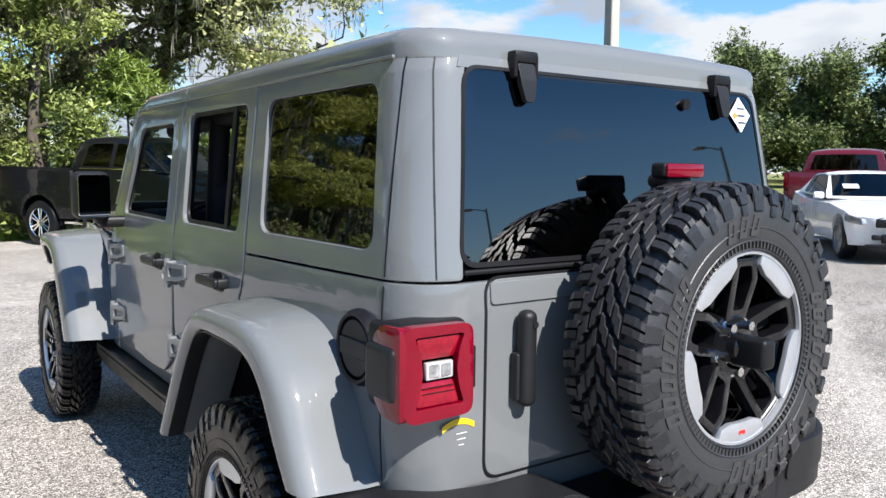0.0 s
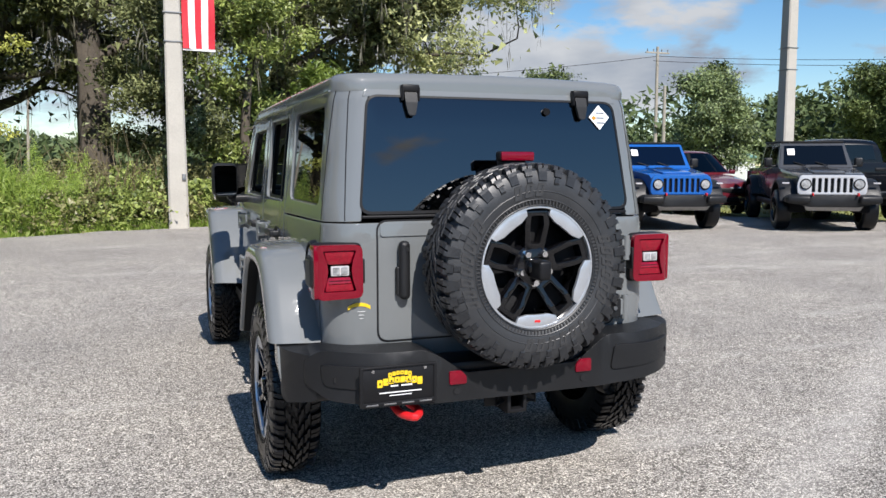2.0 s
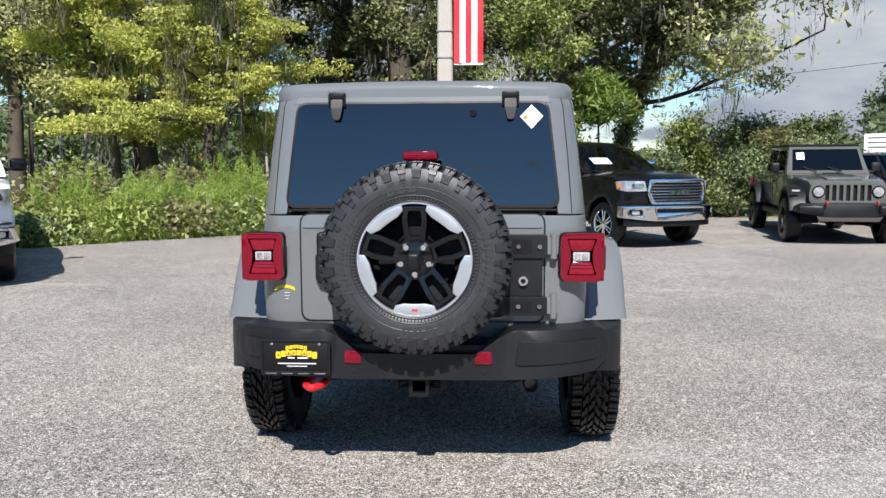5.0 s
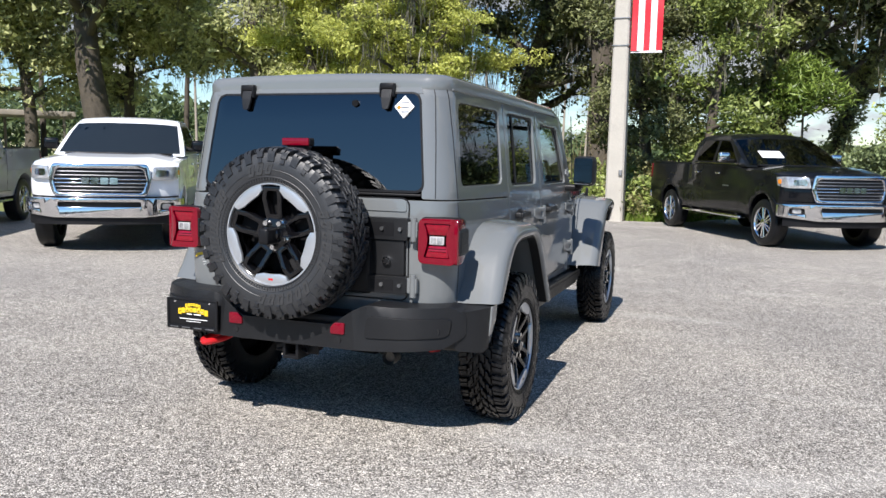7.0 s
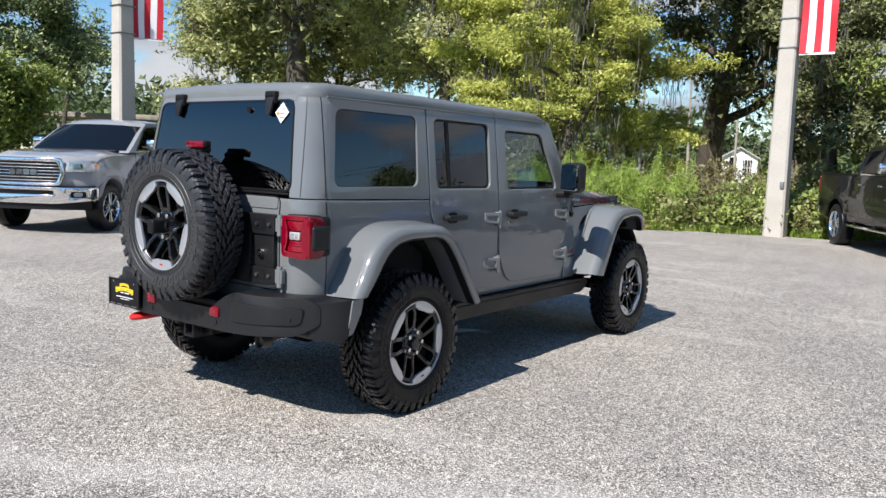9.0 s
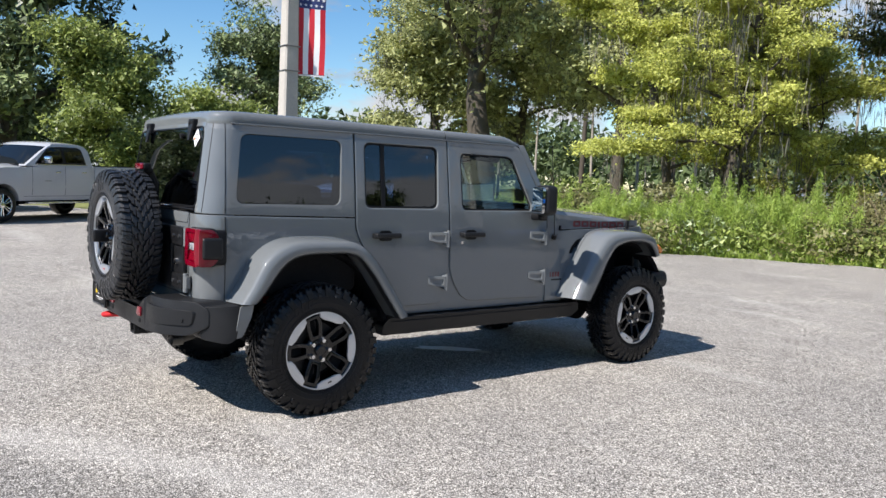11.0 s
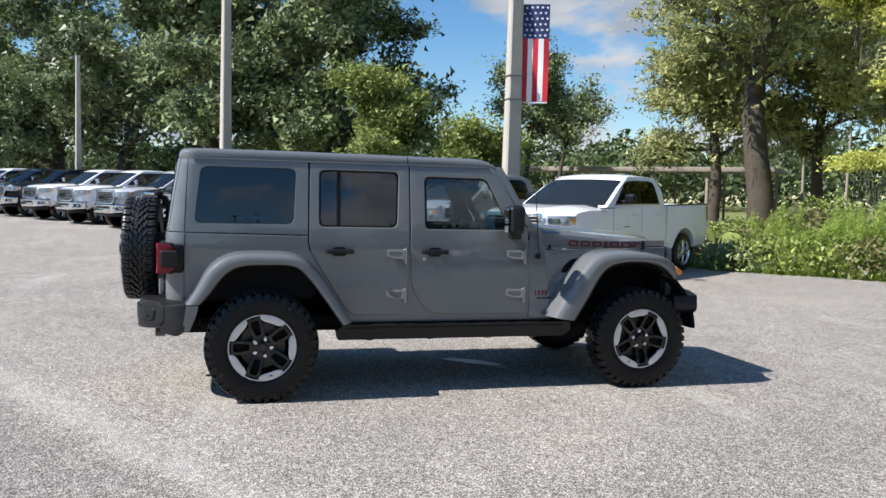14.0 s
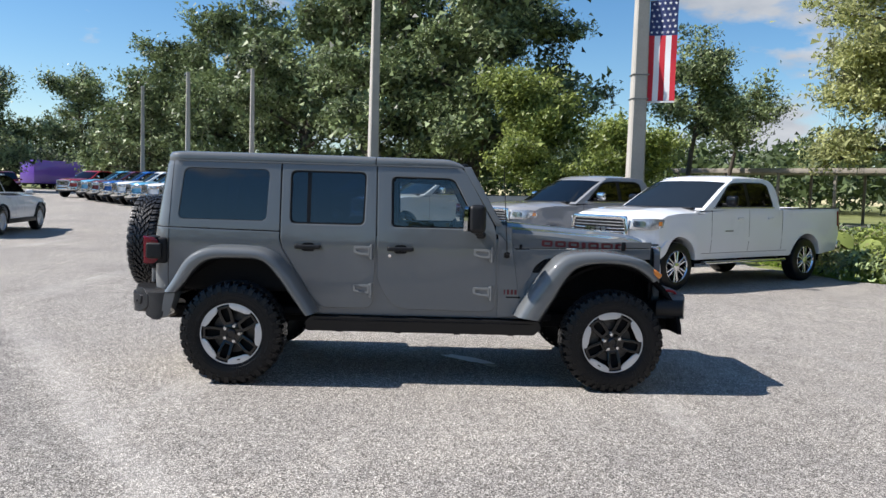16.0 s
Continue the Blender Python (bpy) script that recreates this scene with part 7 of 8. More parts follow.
row_paints = [(P_BLACK, "black"), (P_SILVER, "silver"), (P_WHITE, "white"), (P_WHITE, "white"), (P_BLACK, "black"), (P_NAVY, "dark blue"), (P_WHITE, "white"), (P_TEAL, "light blue"), (P_WHITE, "white"), (P_BLUE, "bright blue"), (P_MAROON, "maroon"), (P_TEAL, "light blue"), (P_RED, "red")]
for k, (pt, word) in enumerate(row_paints):
    d = 3.4 + 2.85 * k + (3.0 if k > 11 else 0)
    fx, fy = -16.55 + rowdir.x * d, -0.05 + rowdir.y * d
    m = heading(fx, fy, 0.55 if k < 12 else 0.9, -0.83 if k < 12 else -0.44, 3.67)
    c = copy_thing(silver_truck, m)
    tagged(c, word + " crew-cab pickup in the long parked row", "pickup truck", "long row of parked trucks")
    for o in c.children_recursive:
        if o.type == "MESH" and o.data.materials and o.data.materials[0] == P_SILVER:
            key = o.data.name + word
            me = bpy.data.meshes.get(key)
            if me is None:
                me = o.data.copy()
                me.name = key
                me.materials[0] = pt
            o.data = me

off_road_truck("off_road_pickup", "green-grey off-road pickup with seven-slot grille and black flares", P_GREEN, P_GREEN, heading(6.85, 11.10, -0.15, -0.99, 3.49), "off-road pickups facing the lot")
off_road_truck("off_road_pickup", "bright blue off-road pickup with seven-slot grille and black flares", P_BLUE, P_BLUE, heading(9.16, 10.52, -0.28, -0.96, 3.49), "off-road pickups facing the lot")
off_road_truck("off_road_pickup", "dark grey off-road pickup with silver grille and black flares", P_SILVER, P_CHARCOAL, heading(11.90, 9.02, -0.54, -0.84, 3.49), "off-road pickups facing the lot")
low_car("coupe", "white two-door muscle coupe with dark windows", "car", P_WHITE, heading(11.80, 4.07, -0.73, -0.68, 2.95), bright=STEEL)
pickup("pickup_truck", "maroon crew-cab pickup seen from its tailgate", P_MAROON, heading(20.25, 9.10, 0.94, 0.337, 3.67), chrome=False)
pickup("pickup_truck", "black crew-cab pickup parked behind the off-road pickups", P_BLACK, heading(16.2, 14.0, 0.42, 0.9, 3.67), chrome=False)
low_car("small_suv", "maroon suv parked behind the off-road pickups", "suv", P_MAROON, heading(12.8, 13.8, -0.35, -0.94, 2.67), roof=1.72, suv_like=True)
low_car("small_suv", "dark suv parked behind the off-road pickups", "suv", P_BLACK, heading(9.6, 15.6, -0.3, -0.95, 2.67), roof=1.75, suv_like=True)
low_car("small_suv", "white small suv standing alone on the asphalt", "suv", P_WHITE, heading(-16.2, -10.75, -0.99, -0.12, 2.67), roof=1.64, suv_like=True, bright=MACHINED)
low_car("small_suv", "dark maroon suv far off on the asphalt", "suv", P_MAROON, heading(-53.0, -30.0, 0.8, 0.45, 2.67), roof=1.72, suv_like=True)
low_car("small_suv", "black suv far off on the asphalt", "suv", P_BLACK, heading(-55.0, -33.5, 0.8, 0.45, 2.67), roof=1.72, suv_like=True)
tr = thing("box_trailer", "purple enclosed box trailer at the far end of the lot", "trailer", pose(-79, -38.7, gz(-79, -38.7), 0, 0, 60))
part("trailer_box", box(0, 0, 1.75, 2.4, 6.0, 2.4, 0.05, 2), P_PURPLE, tr)
part("trailer_base", box(0, 0, 0.5, 2.0, 5.6, 0.16, 0.02), BLACK_TRIM, tr)
for sx in (1, -1):
    for ty_ in (-0.45, 0.45):
        plain_wheel(tr, sx * 1.08, ty_, 0.34, 0.22, STEEL, 6)

# ---- poles, flags, small buildings ----
def square_pole(name, label, x, y, w0, w1, h, material, lamp=False, turn=0):
    t = thing(name, label, "pole", pose(x, y, gz(x, y), 0, 0, turn))
    rows = []
    for k in range(9):
        w = (w0 + (w1 - w0) * k / 8) / 2
        c = w * 0.2
        rows.append([(-w, -w + c, h * k / 8 - 0.1), (-w + c, -w, h * k / 8 - 0.1), (w - c, -w, h * k / 8 - 0.1), (w, -w + c, h * k / 8 - 0.1), (w, w - c, h * k / 8 - 0.1), (w - c, w, h * k / 8 - 0.1), (-w + c, w, h * k / 8 - 0.1), (-w, w - c, h * k / 8 - 0.1)])
    part("shaft", loft(rows), material, t)
    if lamp:
        part("lamp_arm", tube([(0, 0, h - 0.25), (0.5, 0, h - 0.1), (0.8, 0, h - 0.1)], 0.03, 8), STEEL, t)
        part("lamp_head", box(0.95, 0, h - 0.1, 0.45, 0.28, 0.12, 0.03, 2), STEEL, t)
    else:
        for bz in (3.95, 4.55):
            part("strap", box(0, 0, bz, w0 * 0.93, w0 * 0.93, 0.025, 0.004, 1), STEEL, t)
        part("junction_box", box(w0 * 0.3, -w0 * 0.5, 1.1, 0.08, 0.06, 0.14, 0.01, 1), STEEL, t)
    return t


def wave(u, v):
    return 0.035 * math.sin(4.2 * v + 5 * u) + 0.02 * math.sin(9 * u + 2 * v)


def banner(x, y, face, w=0.68, z0=3.72, z1=5.98):
    """A flag hung upright beside its pole: star field above, stripes below."""
    t = thing("flag", "striped flag with a blue starred top, hung upright from a pole", "flag", pose(x, y, gz(x, y), 0, 0, face))
    zc = z1 - 0.86
    for k in range(5):
        u0, u1 = 0.2 + w * k / 5, 0.2 + w * (k + 1) / 5
        rows = []
        for j in range(15):
            z = z0 + (zc - z0) * j / 14
            rows.append([(u0, wave(u0, z), z), (u1, wave(u1, z), z), (u1, wave(u1, z) + 0.004, z), (u0, wave(u0, z) + 0.004, z)])
        part("stripe", loft(rows), FLAG_RED if k % 2 == 0 else FLAG_WHITE, t)
    rows = []
    for j in range(9):
        z = zc + (z1 - zc) * j / 8
        rows.append([(0.2 + w * i / 6, wave(0.2 + w * i / 6, z), z) for i in range(7)] + [(0.2 + w * i / 6, wave(0.2 + w * i / 6, z) + 0.004, z) for i in range(6, -1, -1)])
    part("star_field", loft(rows), FLAG_BLUE, t)
    star = []
    for j in range(10):
        a, r = math.pi / 2 + math.pi * j / 5, 0.045 if j % 2 == 0 else 0.019
        star.append((r * math.cos(a), r * math.sin(a)))
    first = None
    for i in range(6):
        for j in range(5):
            u, z = 0.2 + w * (j + 0.5 + (0.25 if i % 2 else -0.1)) / 5.2, zc + 0.08 + 0.14 * i
            if u > 0.2 + w - 0.05:
                continue
            for dy in (-0.006, 0.010):
                if first is None:
                    first = part("star", slab(star, depth=0.003, place=lambda a, b, c: Vector((a, c, b))), FLAG_WHITE, t)
                    first.matrix_basis = pose(u, wave(u, z) + dy, z)
                else:
                    again(first, pose(u, wave(u, z) + dy, z))
    part("hem", box(0.2 + w / 2, wave(0.5, z0), z0 - 0.02, w, 0.012, 0.04, 0.004, 1), FLAG_WHITE, t)
    for z in (z0, z1):
        part("bracket", tube([(0.0, 0, z), (0.2 + w, 0, z)], 0.012, 8), STEEL, t)


square_pole("flag_pole", "square tapered concrete pole with a flag", -0.73, 14.40, 0.42, 0.24, 10.0, CONCRETE)
banner(-0.73, 14.40, 5, z0=3.84, z1=6.32)
square_pole("flag_pole", "square tapered concrete pole with a flag", -13.05, 6.75, 0.44, 0.26, 10.0, CONCRETE)
banner(-13.05, 6.75, 70, z0=3.90, z1=6.38)
square_pole("light_pole", "tall square concrete light pole", -22.9, -0.6, 0.40, 0.24, 10.0, CONCRETE, True, 200)
square_pole("light_pole", "concrete light pole with a lamp arm", -37.8, -12.0, 0.32, 0.2, 7.6, CONCRETE, True, 200)
square_pole("light_pole", "concrete light pole with a lamp arm", -30.4, -6.8, 0.26, 0.16, 6.9, CONCRETE, True, 200)
square_pole("light_pole", "concrete light pole with a lamp arm", -49.0, -18.5, 0.34, 0.2, 8.0, CONCRETE, True, 200)
square_pole("light_pole", "slender steel light pole with a lamp arm", 25.2, -17.4, 0.15, 0.09, 7.4, STEEL, True, 200)
square_pole("light_pole", "slender steel light pole with a lamp arm", 23.0, -29.8, 0.15, 0.09, 7.4, STEEL, True, 200)
square_pole("utility_pole", "tall pale concrete utility pole", 15.75, 14.2, 0.40, 0.26, 11.0, CONCRETE)

up = thing("utility_pole", "wooden utility pole with a crossarm far off", "pole", pose(39, 53, gz(39, 53)))
part("shaft", cyl((0, 0, -0.2), (0, 0, 10.6), 0.17, 12, 0.11), WOODPOLE, up)
part("crossarm", box(0, 0, 10.1, 2.3, 0.12, 0.12, 0.01), WOODPOLE, up)
for k in (-1.0, -0.4, 0.4, 1.0):
    part("insulator", cyl((k, 0, 10.15), (k, 0, 10.4), 0.05, 8), STEEL, up)
up2 = thing("utility_pole", "short bare wooden pole far off", "pole", pose(34, 45, gz(34, 45)))
part("shaft", cyl((0, 0, -0.2), (0, 0, 6.6), 0.15, 12, 0.11), WOODPOLE, up2)
for i, (a, b) in enumerate((((39, 53, 10.5), (80, 10, 10.8)), ((39, 53, 10.5), (-12, 80, 10.5)), ((38.6, 53, 10.1), (79, 10, 10.2)))):
    A, B = Vector(a), Vector(b)
    cb = tube([A.lerp(B, k / 24) - Vector((0, 0, 1.6 * (1 - (2 * k / 24 - 1) ** 2))) for k in range(25)], 0.02, 5)
    tagged(part("power_cable", cb, SOFT_BLACK), "thin black power cable between poles", "cable")


def shed(x, y, turn, w, d, h, ridge, wall, roof, label, windows=True):
    t = thing("shed", label, "shed", pose(x, y, gz(x, y), 0, 0, turn))
    part("shell", slab([(-w / 2, -0.1), (w / 2, -0.1), (w / 2, h), (0, h + ridge), (-w / 2, h)], depth=d, place=lambda u, v, q: Vector((u, -d / 2 + q, v)), bevel=0.01), wall, t)
    for s in (1, -1):
        rr = [(s * (w / 2 + 0.2), h - 0.2 * ridge / (w / 2)), (0, h + ridge), (0, h + ridge + 0.08), (s * (w / 2 + 0.2), h - 0.2 * ridge / (w / 2) + 0.08)]
        part("roof_slope", slab(rr, depth=d + 0.5, place=lambda u, v, q: Vector((u, -d / 2 - 0.25 + q, v))), roof, t)
    if windows:
        part("door", box(-w * 0.18, -d / 2 - 0.02, 0.95, w * 0.22, 0.05, 1.9, 0.01), GLASS_REAR, t)
        part("door_frame", slab([(-w * 0.31, 0), (-w * 0.05, 0), (-w * 0.05, 2.0), (-w * 0.31, 2.0)], [[(-w * 0.28, 0.05), (-w * 0.08, 0.05), (-w * 0.08, 1.92), (-w * 0.28, 1.92)]], 0.05, lambda u, v, q: Vector((u, -d / 2 - 0.05 + q, v))), wall, t)
        wnd = part("window", box(w * 0.22, -d / 2 - 0.02, 1.2, w * 0.24, 0.05, 1.1, 0.01), GLASS_REAR, t)
        for k in (-1, 0, 1):
            part("glazing_bar", box(w * 0.22 + k * w * 0.08, -d / 2 - 0.05, 1.2, 0.03, 0.02, 1.1), wall, wnd)
        part("glazing_bar", box(w * 0.22, -d / 2 - 0.05, 1.2, w * 0.24, 0.02, 0.03), wall, wnd)
    return t


shed(33.1, 37.0, -50, 2.7, 3.8, 1.5, 0.65, WALL_WHITE, ROOF_GREEN, "small white gabled shed with a green roof")
shed(40.5, 29.0, 38, 1.5, 1.7, 1.05, 0.2, WALL_WHITE, ROOF_GREY, "small white shed with a grey metal roof", False)
shed(-14, 56, 20, 2.4, 4.0, 1.9, 0.7, WALL_WHITE, ROOF_GREY, "white gabled building behind the trees")
cp = thing("carport", "long open carport with a pale flat roof", "carport", pose(-38, 24, gz(-38, 24), 0, 0, 46))
part("roof", box(0, 0, 2.95, 16, 6, 0.18, 0.02), WOODPOLE, cp)
part("fascia", box(0, -3.02, 2.9, 16.1, 0.05, 0.24, 0.01), WOODPOLE, cp)
for k in range(6):
    for s in (1, -1):
        part("post", box(-7.5 + 3 * k, s * 2.7, 1.4, 0.14, 0.14, 2.9, 0.01), WOODPOLE, cp)
sg = thing("sign_board", "white sign board on posts behind the parked pickups", "sign", pose(20.2, 37.4, gz(20, 37), 0, 0, -26))
part("board", box(0, 0, 2.45, 1.85, 0.08, 0.95, 0.01), WHITE_PRINT, sg)
for k in range(3):
    part("print_line", box(-0.2, -0.045, 2.72 - 0.24 * k, 1.1, 0.01, 0.07), STEEL, sg)
for s in (1, -1):
    part("post", box(s * 0.7, 0, 1.0, 0.1, 0.1, 2.2), WOODPOLE, sg)

# made-up plain long building, added out of view to close the lot behind the camera's walk
hall = thing("sales_building", "plain long low sales building closing the lot", "building", pose(-6, -46, gz(-6, -46)))
part("wall", box(0, 0, 1.7, 26, 9, 3.4, 0.02), WALL_WHITE, hall)
part("roof", loft([[(-14, -5.6, 3.3), (14, -5.6, 3.3), (14, -5.6, 3.5), (-14, -5.6, 3.5)], [(-10, 0, 3.3), (10, 0, 3.3), (10, 0, 4.6), (-10, 0, 4.6)], [(-14, 5.6, 3.3), (14, 5.6, 3.3), (14, 5.6, 3.5), (-14, 5.6, 3.5)]]), ROOF_DARK, hall)
for k in range(6):
    part("window", box(-10 + 4 * k, 4.5, 1.7, 2.6, 0.08, 2.2, 0.01), GLASS_REAR, hall)

# ---- plants ----
def leaf_quads(rng, pos, size, aspect=0.55, up=0.2, droop=0.0, tri=False):
    """Diamond leaves at the points pos, turned at random, more or less facing up."""
    n = len(pos)
    nrm = rng.normal(size=(n, 3))
    nrm[:, 2] = np.abs(nrm[:, 2]) + up
    nrm[:, 1] -= 0.25
    nrm /= np.linalg.norm(nrm, axis=1)[:, None]
    d = rng.normal(size=(n, 3))
    d[:, 2] -= droop
    d -= nrm * (d * nrm).sum(1)[:, None]
    d /= np.linalg.norm(d, axis=1)[:, None]
    s = np.cross(nrm, d)
    L = size * rng.uniform(0.6, 1.35, n)[:, None]
    if tri:
        v = np.stack([pos - d * L * 0.5 + s * L * aspect * 0.45, pos - d * L * 0.5 - s * L * aspect * 0.45, pos + d * L * 0.6], 1)
        return v.reshape(-1, 3), np.arange(3 * n).reshape(n, 3)
    v = np.empty((n, 4, 3))
    v[:, 0], v[:, 2] = pos - d * L * 0.5, pos + d * L * 0.5
    v[:, 1], v[:, 3] = pos + s * L * aspect * 0.5 - nrm * L * 0.08, pos - s * L * aspect * 0.5 - nrm * L * 0.08
    return v.reshape(-1, 3), np.arange(4 * n).reshape(n, 4)


def strands(rng, pos, length, width):
    """Hanging strands that taper, below the points pos."""
    n = len(pos)
    L = length * rng.uniform(0.3, 1.3, n)
    a = rng.uniform(0, math.pi, n)
    w = width * rng.uniform(0.5, 1.3, n)
    side = np.stack([np.cos(a) * w, np.sin(a) * w, np.zeros(n)], 1)
    sway = rng.normal(size=(n, 3)) * 0.035
    sway[:, 2] = 0
    v = np.empty((n, 6, 3))
    mid, low = pos - np.stack([np.zeros(n), np.zeros(n), L * 0.5], 1) + sway, pos - np.stack([np.zeros(n), np.zeros(n), L], 1) + sway * 1.6
    v[:, 0], v[:, 1] = pos - side * 0.6, pos + side * 0.6
    v[:, 2], v[:, 3] = mid + side, mid - side
    v[:, 4], v[:, 5] = low + side * 0.25, low - side * 0.25
    base = np.arange(n)[:, None] * 6
    f = np.concatenate([base + np.array([[0, 1, 2, 3]]), base + np.array([[3, 2, 4, 5]])])
    return v.reshape(-1, 3), f


def tube_arrays(paths, seg=6):
    """Bent tapered bars as arrays; each path is (points, r0, r1)."""
    V, F, o = [], [], 0
    ang = np.arange(seg) * 2 * math.pi / seg
    for pts, r0, r1 in paths:
        P = np.asarray(pts, float)
        n = len(P)
        d = np.gradient(P, axis=0)
        d /= np.linalg.norm(d, axis=1)[:, None] + 1e-9
        ref = np.array([0.31, 0.9, 0.2]) if abs(d[0][2]) > 0.6 else np.array([0.1, 0.2, 0.97])
        s = np.cross(d, ref)
        s /= np.linalg.norm(s, axis=1)[:, None]
        u = np.cross(s, d)
        r = np.linspace(r0, r1, n)[:, None, None]
        ring = P[:, None, :] + r * (s[:, None, :] * np.cos(ang)[None, :, None] + u[:, None, :] * np.sin(ang)[None, :, None])
        V.append(ring.reshape(-1, 3))
        i, j = np.meshgrid(np.arange(n - 1), np.arange(seg), indexing="ij")
        a, b = i * seg + j, i * seg + (j + 1) % seg
        F.append(np.stack([a, b, b + seg, a + seg], -1).reshape(-1, 4) + o)
        o += n * seg
    return np.concatenate(V), np.concatenate(F)


def grow(rng, start, direction, length, bend, n=7):
    """A wandering path from start."""
    p, d = np.array(start, float), np.array(direction, float)
    d /= np.linalg.norm(d)
    out = [p.copy()]
    for _ in range(n - 1):
        d = d + rng.normal(size=3) * bend
        d /= np.linalg.norm(d)
        p = p + d * length / (n - 1)
        out.append(p.copy())
    return np.array(out)


def make_tree(name, label, m, h, spread, low, r0, leafmat, n_leaves, leaf, seed, moss=0, limbs=9, clump=0.62, lean=(0, 0), kind="tree", rise=0.5, mosslen=1.1, ivy=0, flat=0.66, core=14, core_leaf=1.7):
    """A broad-leaved tree: wandering trunk, limbs and twigs, leaf clumps round the twigs, hanging moss."""
    rng = np.random.default_rng(seed)
    t = thing(name, label, kind, m)
    trunk = grow(rng, (0, 0, -0.15), (lean[0], lean[1], 1), h * 0.78, 0.07, 10)
    paths = [(trunk, r0, r0 * 0.35)]
    ends = []
    for k in range(limbs):
        f = low / h / 0.78 + (1 - low / h / 0.78) * (k + rng.uniform(0, 0.8)) / limbs
        f = min(max(f, 0.12), 0.98)
        i = f * 9
        p = trunk[int(i)] * (1 - i % 1) + trunk[min(int(i) + 1, 9)] * (i % 1)
        a = k * 2.4 + rng.uniform(-0.5, 0.5)
        reach = spread * (0.95 - 0.45 * f) * rng.uniform(0.75, 1.15)
        limb = grow(rng, p, (math.cos(a), math.sin(a), rise * rng.uniform(0.4, 1.3)), reach, 0.17, 8)
        rr = r0 * (0.42 - 0.2 * f)
        paths.append((limb, rr, rr * 0.3))
        for q in range(5):
            j = 2 + int(rng.integers(0, 6))
            d = rng.normal(size=3)
            d[2] = abs(d[2]) * 0.5 - 0.1
            d += (limb[-1] - limb[0]) / (np.linalg.norm(limb[-1] - limb[0]) + 1e-6) * 0.8
            tw = grow(rng, limb[j], d, reach * rng.uniform(0.25, 0.5), 0.22, 5)
            paths.append((tw, rr * 0.32, rr * 0.08))
            ends += [tw[-1], tw[-2], tw[2]]
        ends += [limb[-1], limb[-2], limb[-3]]
    for q in range(8):
        tw = grow(rng, trunk[-1 - (q % 3)], (rng.normal(), rng.normal(), 1.2), h * rng.uniform(0.12, 0.24), 0.2, 5)
        paths.append((tw, r0 * 0.15, r0 * 0.04))
        ends += [tw[-1], tw[-2], tw[2]]
    V, F = tube_arrays(paths, 5)
    raw("trunk", V, F, BARK, t, smooth=True)
    ends = np.array(ends)
    wgt = rng.uniform(0.15, 1.4, len(ends)) ** 1.5
    sprays = max(len(ends) * 3, n_leaves // 75)
    pick = rng.choice(len(ends), sprays, p=wgt / wgt.sum())
    sig = clump * rng.uniform(0.4, 1.0, len(ends))
    mid = ends[pick] + 1.5 * np.tanh(rng.normal(size=(sprays, 3)) / 1.5) * sig[pick][:, None] * np.array([1, 1, flat])
    pk = rng.integers(0, sprays, n_leaves)
    tight = leaf * rng.uniform(1.2, 3.2, sprays)
    pos = mid[pk] + 1.5 * np.tanh(rng.normal(size=(n_leaves, 3)) / 1.5) * tight[pk][:, None] * np.array([1.1, 1.1, flat])
    if ivy:
        f = rng.uniform(0.0, 7.5, ivy)
        i = f.astype(int)
        stem = trunk[i] * (1 - f + i)[:, None] + trunk[i + 1] * (f - i)[:, None]
        fat = r0 * (1.15 - 0.08 * f) + 0.25 * np.abs(np.sin(f * 3.1 + seed)) * rng.uniform(0, 1, ivy)
        ang = rng.uniform(0, 2 * math.pi, ivy)
        pos = np.concatenate([pos, stem + np.stack([np.cos(ang) * fat, np.sin(ang) * fat, rng.normal(size=ivy) * 0.15], 1)])
    spine = np.concatenate([p[0] for p in paths[1:]])
    spine = spine[spine[:, 2] > low * 0.8]
    n_in = n_leaves // core
    inside = spine[rng.integers(0, len(spine), n_in)] + rng.normal(size=(n_in, 3)) * spread * 0.075
    V, F = leaf_quads(rng, pos, leaf, 0.6, tri=True)
    V2, F2 = leaf_quads(rng, inside, leaf * core_leaf, 0.7, tri=True)
    raw("crown", np.concatenate([V, V2]), np.concatenate([F, F2 + len(V)]), leafmat, t)
    if moss:
        nb = moss // 18
        pk = rng.integers(0, len(ends), nb)
        tuft = ends[pk] - np.array([0, 0, 0.05]) + rng.normal(size=(nb, 3)) * 0.22
        beard = mosslen * rng.uniform(0.25, 1.0, nb)
        each = 14
        f = rng.uniform(0, 1, (nb, each)) ** 1.2
        wide = (0.13 * (1 - f) + 0.02)[..., None] * rng.normal(size=(nb, each, 3)) * np.array([1, 1, 0.4])
        mp = tuft[:, None, :] + wide
        mp[..., 2] -= f * beard[:, None]
        V, F = strands(rng, mp.reshape(-1, 3), 0.46, 0.0115)
        tagged(raw("moss", V, F, MOSS, t), kind="stuff")
    return t


def at(x, y, turn=0.0):
    return pose(x, y, gz(x, y), 0, 0, turn)


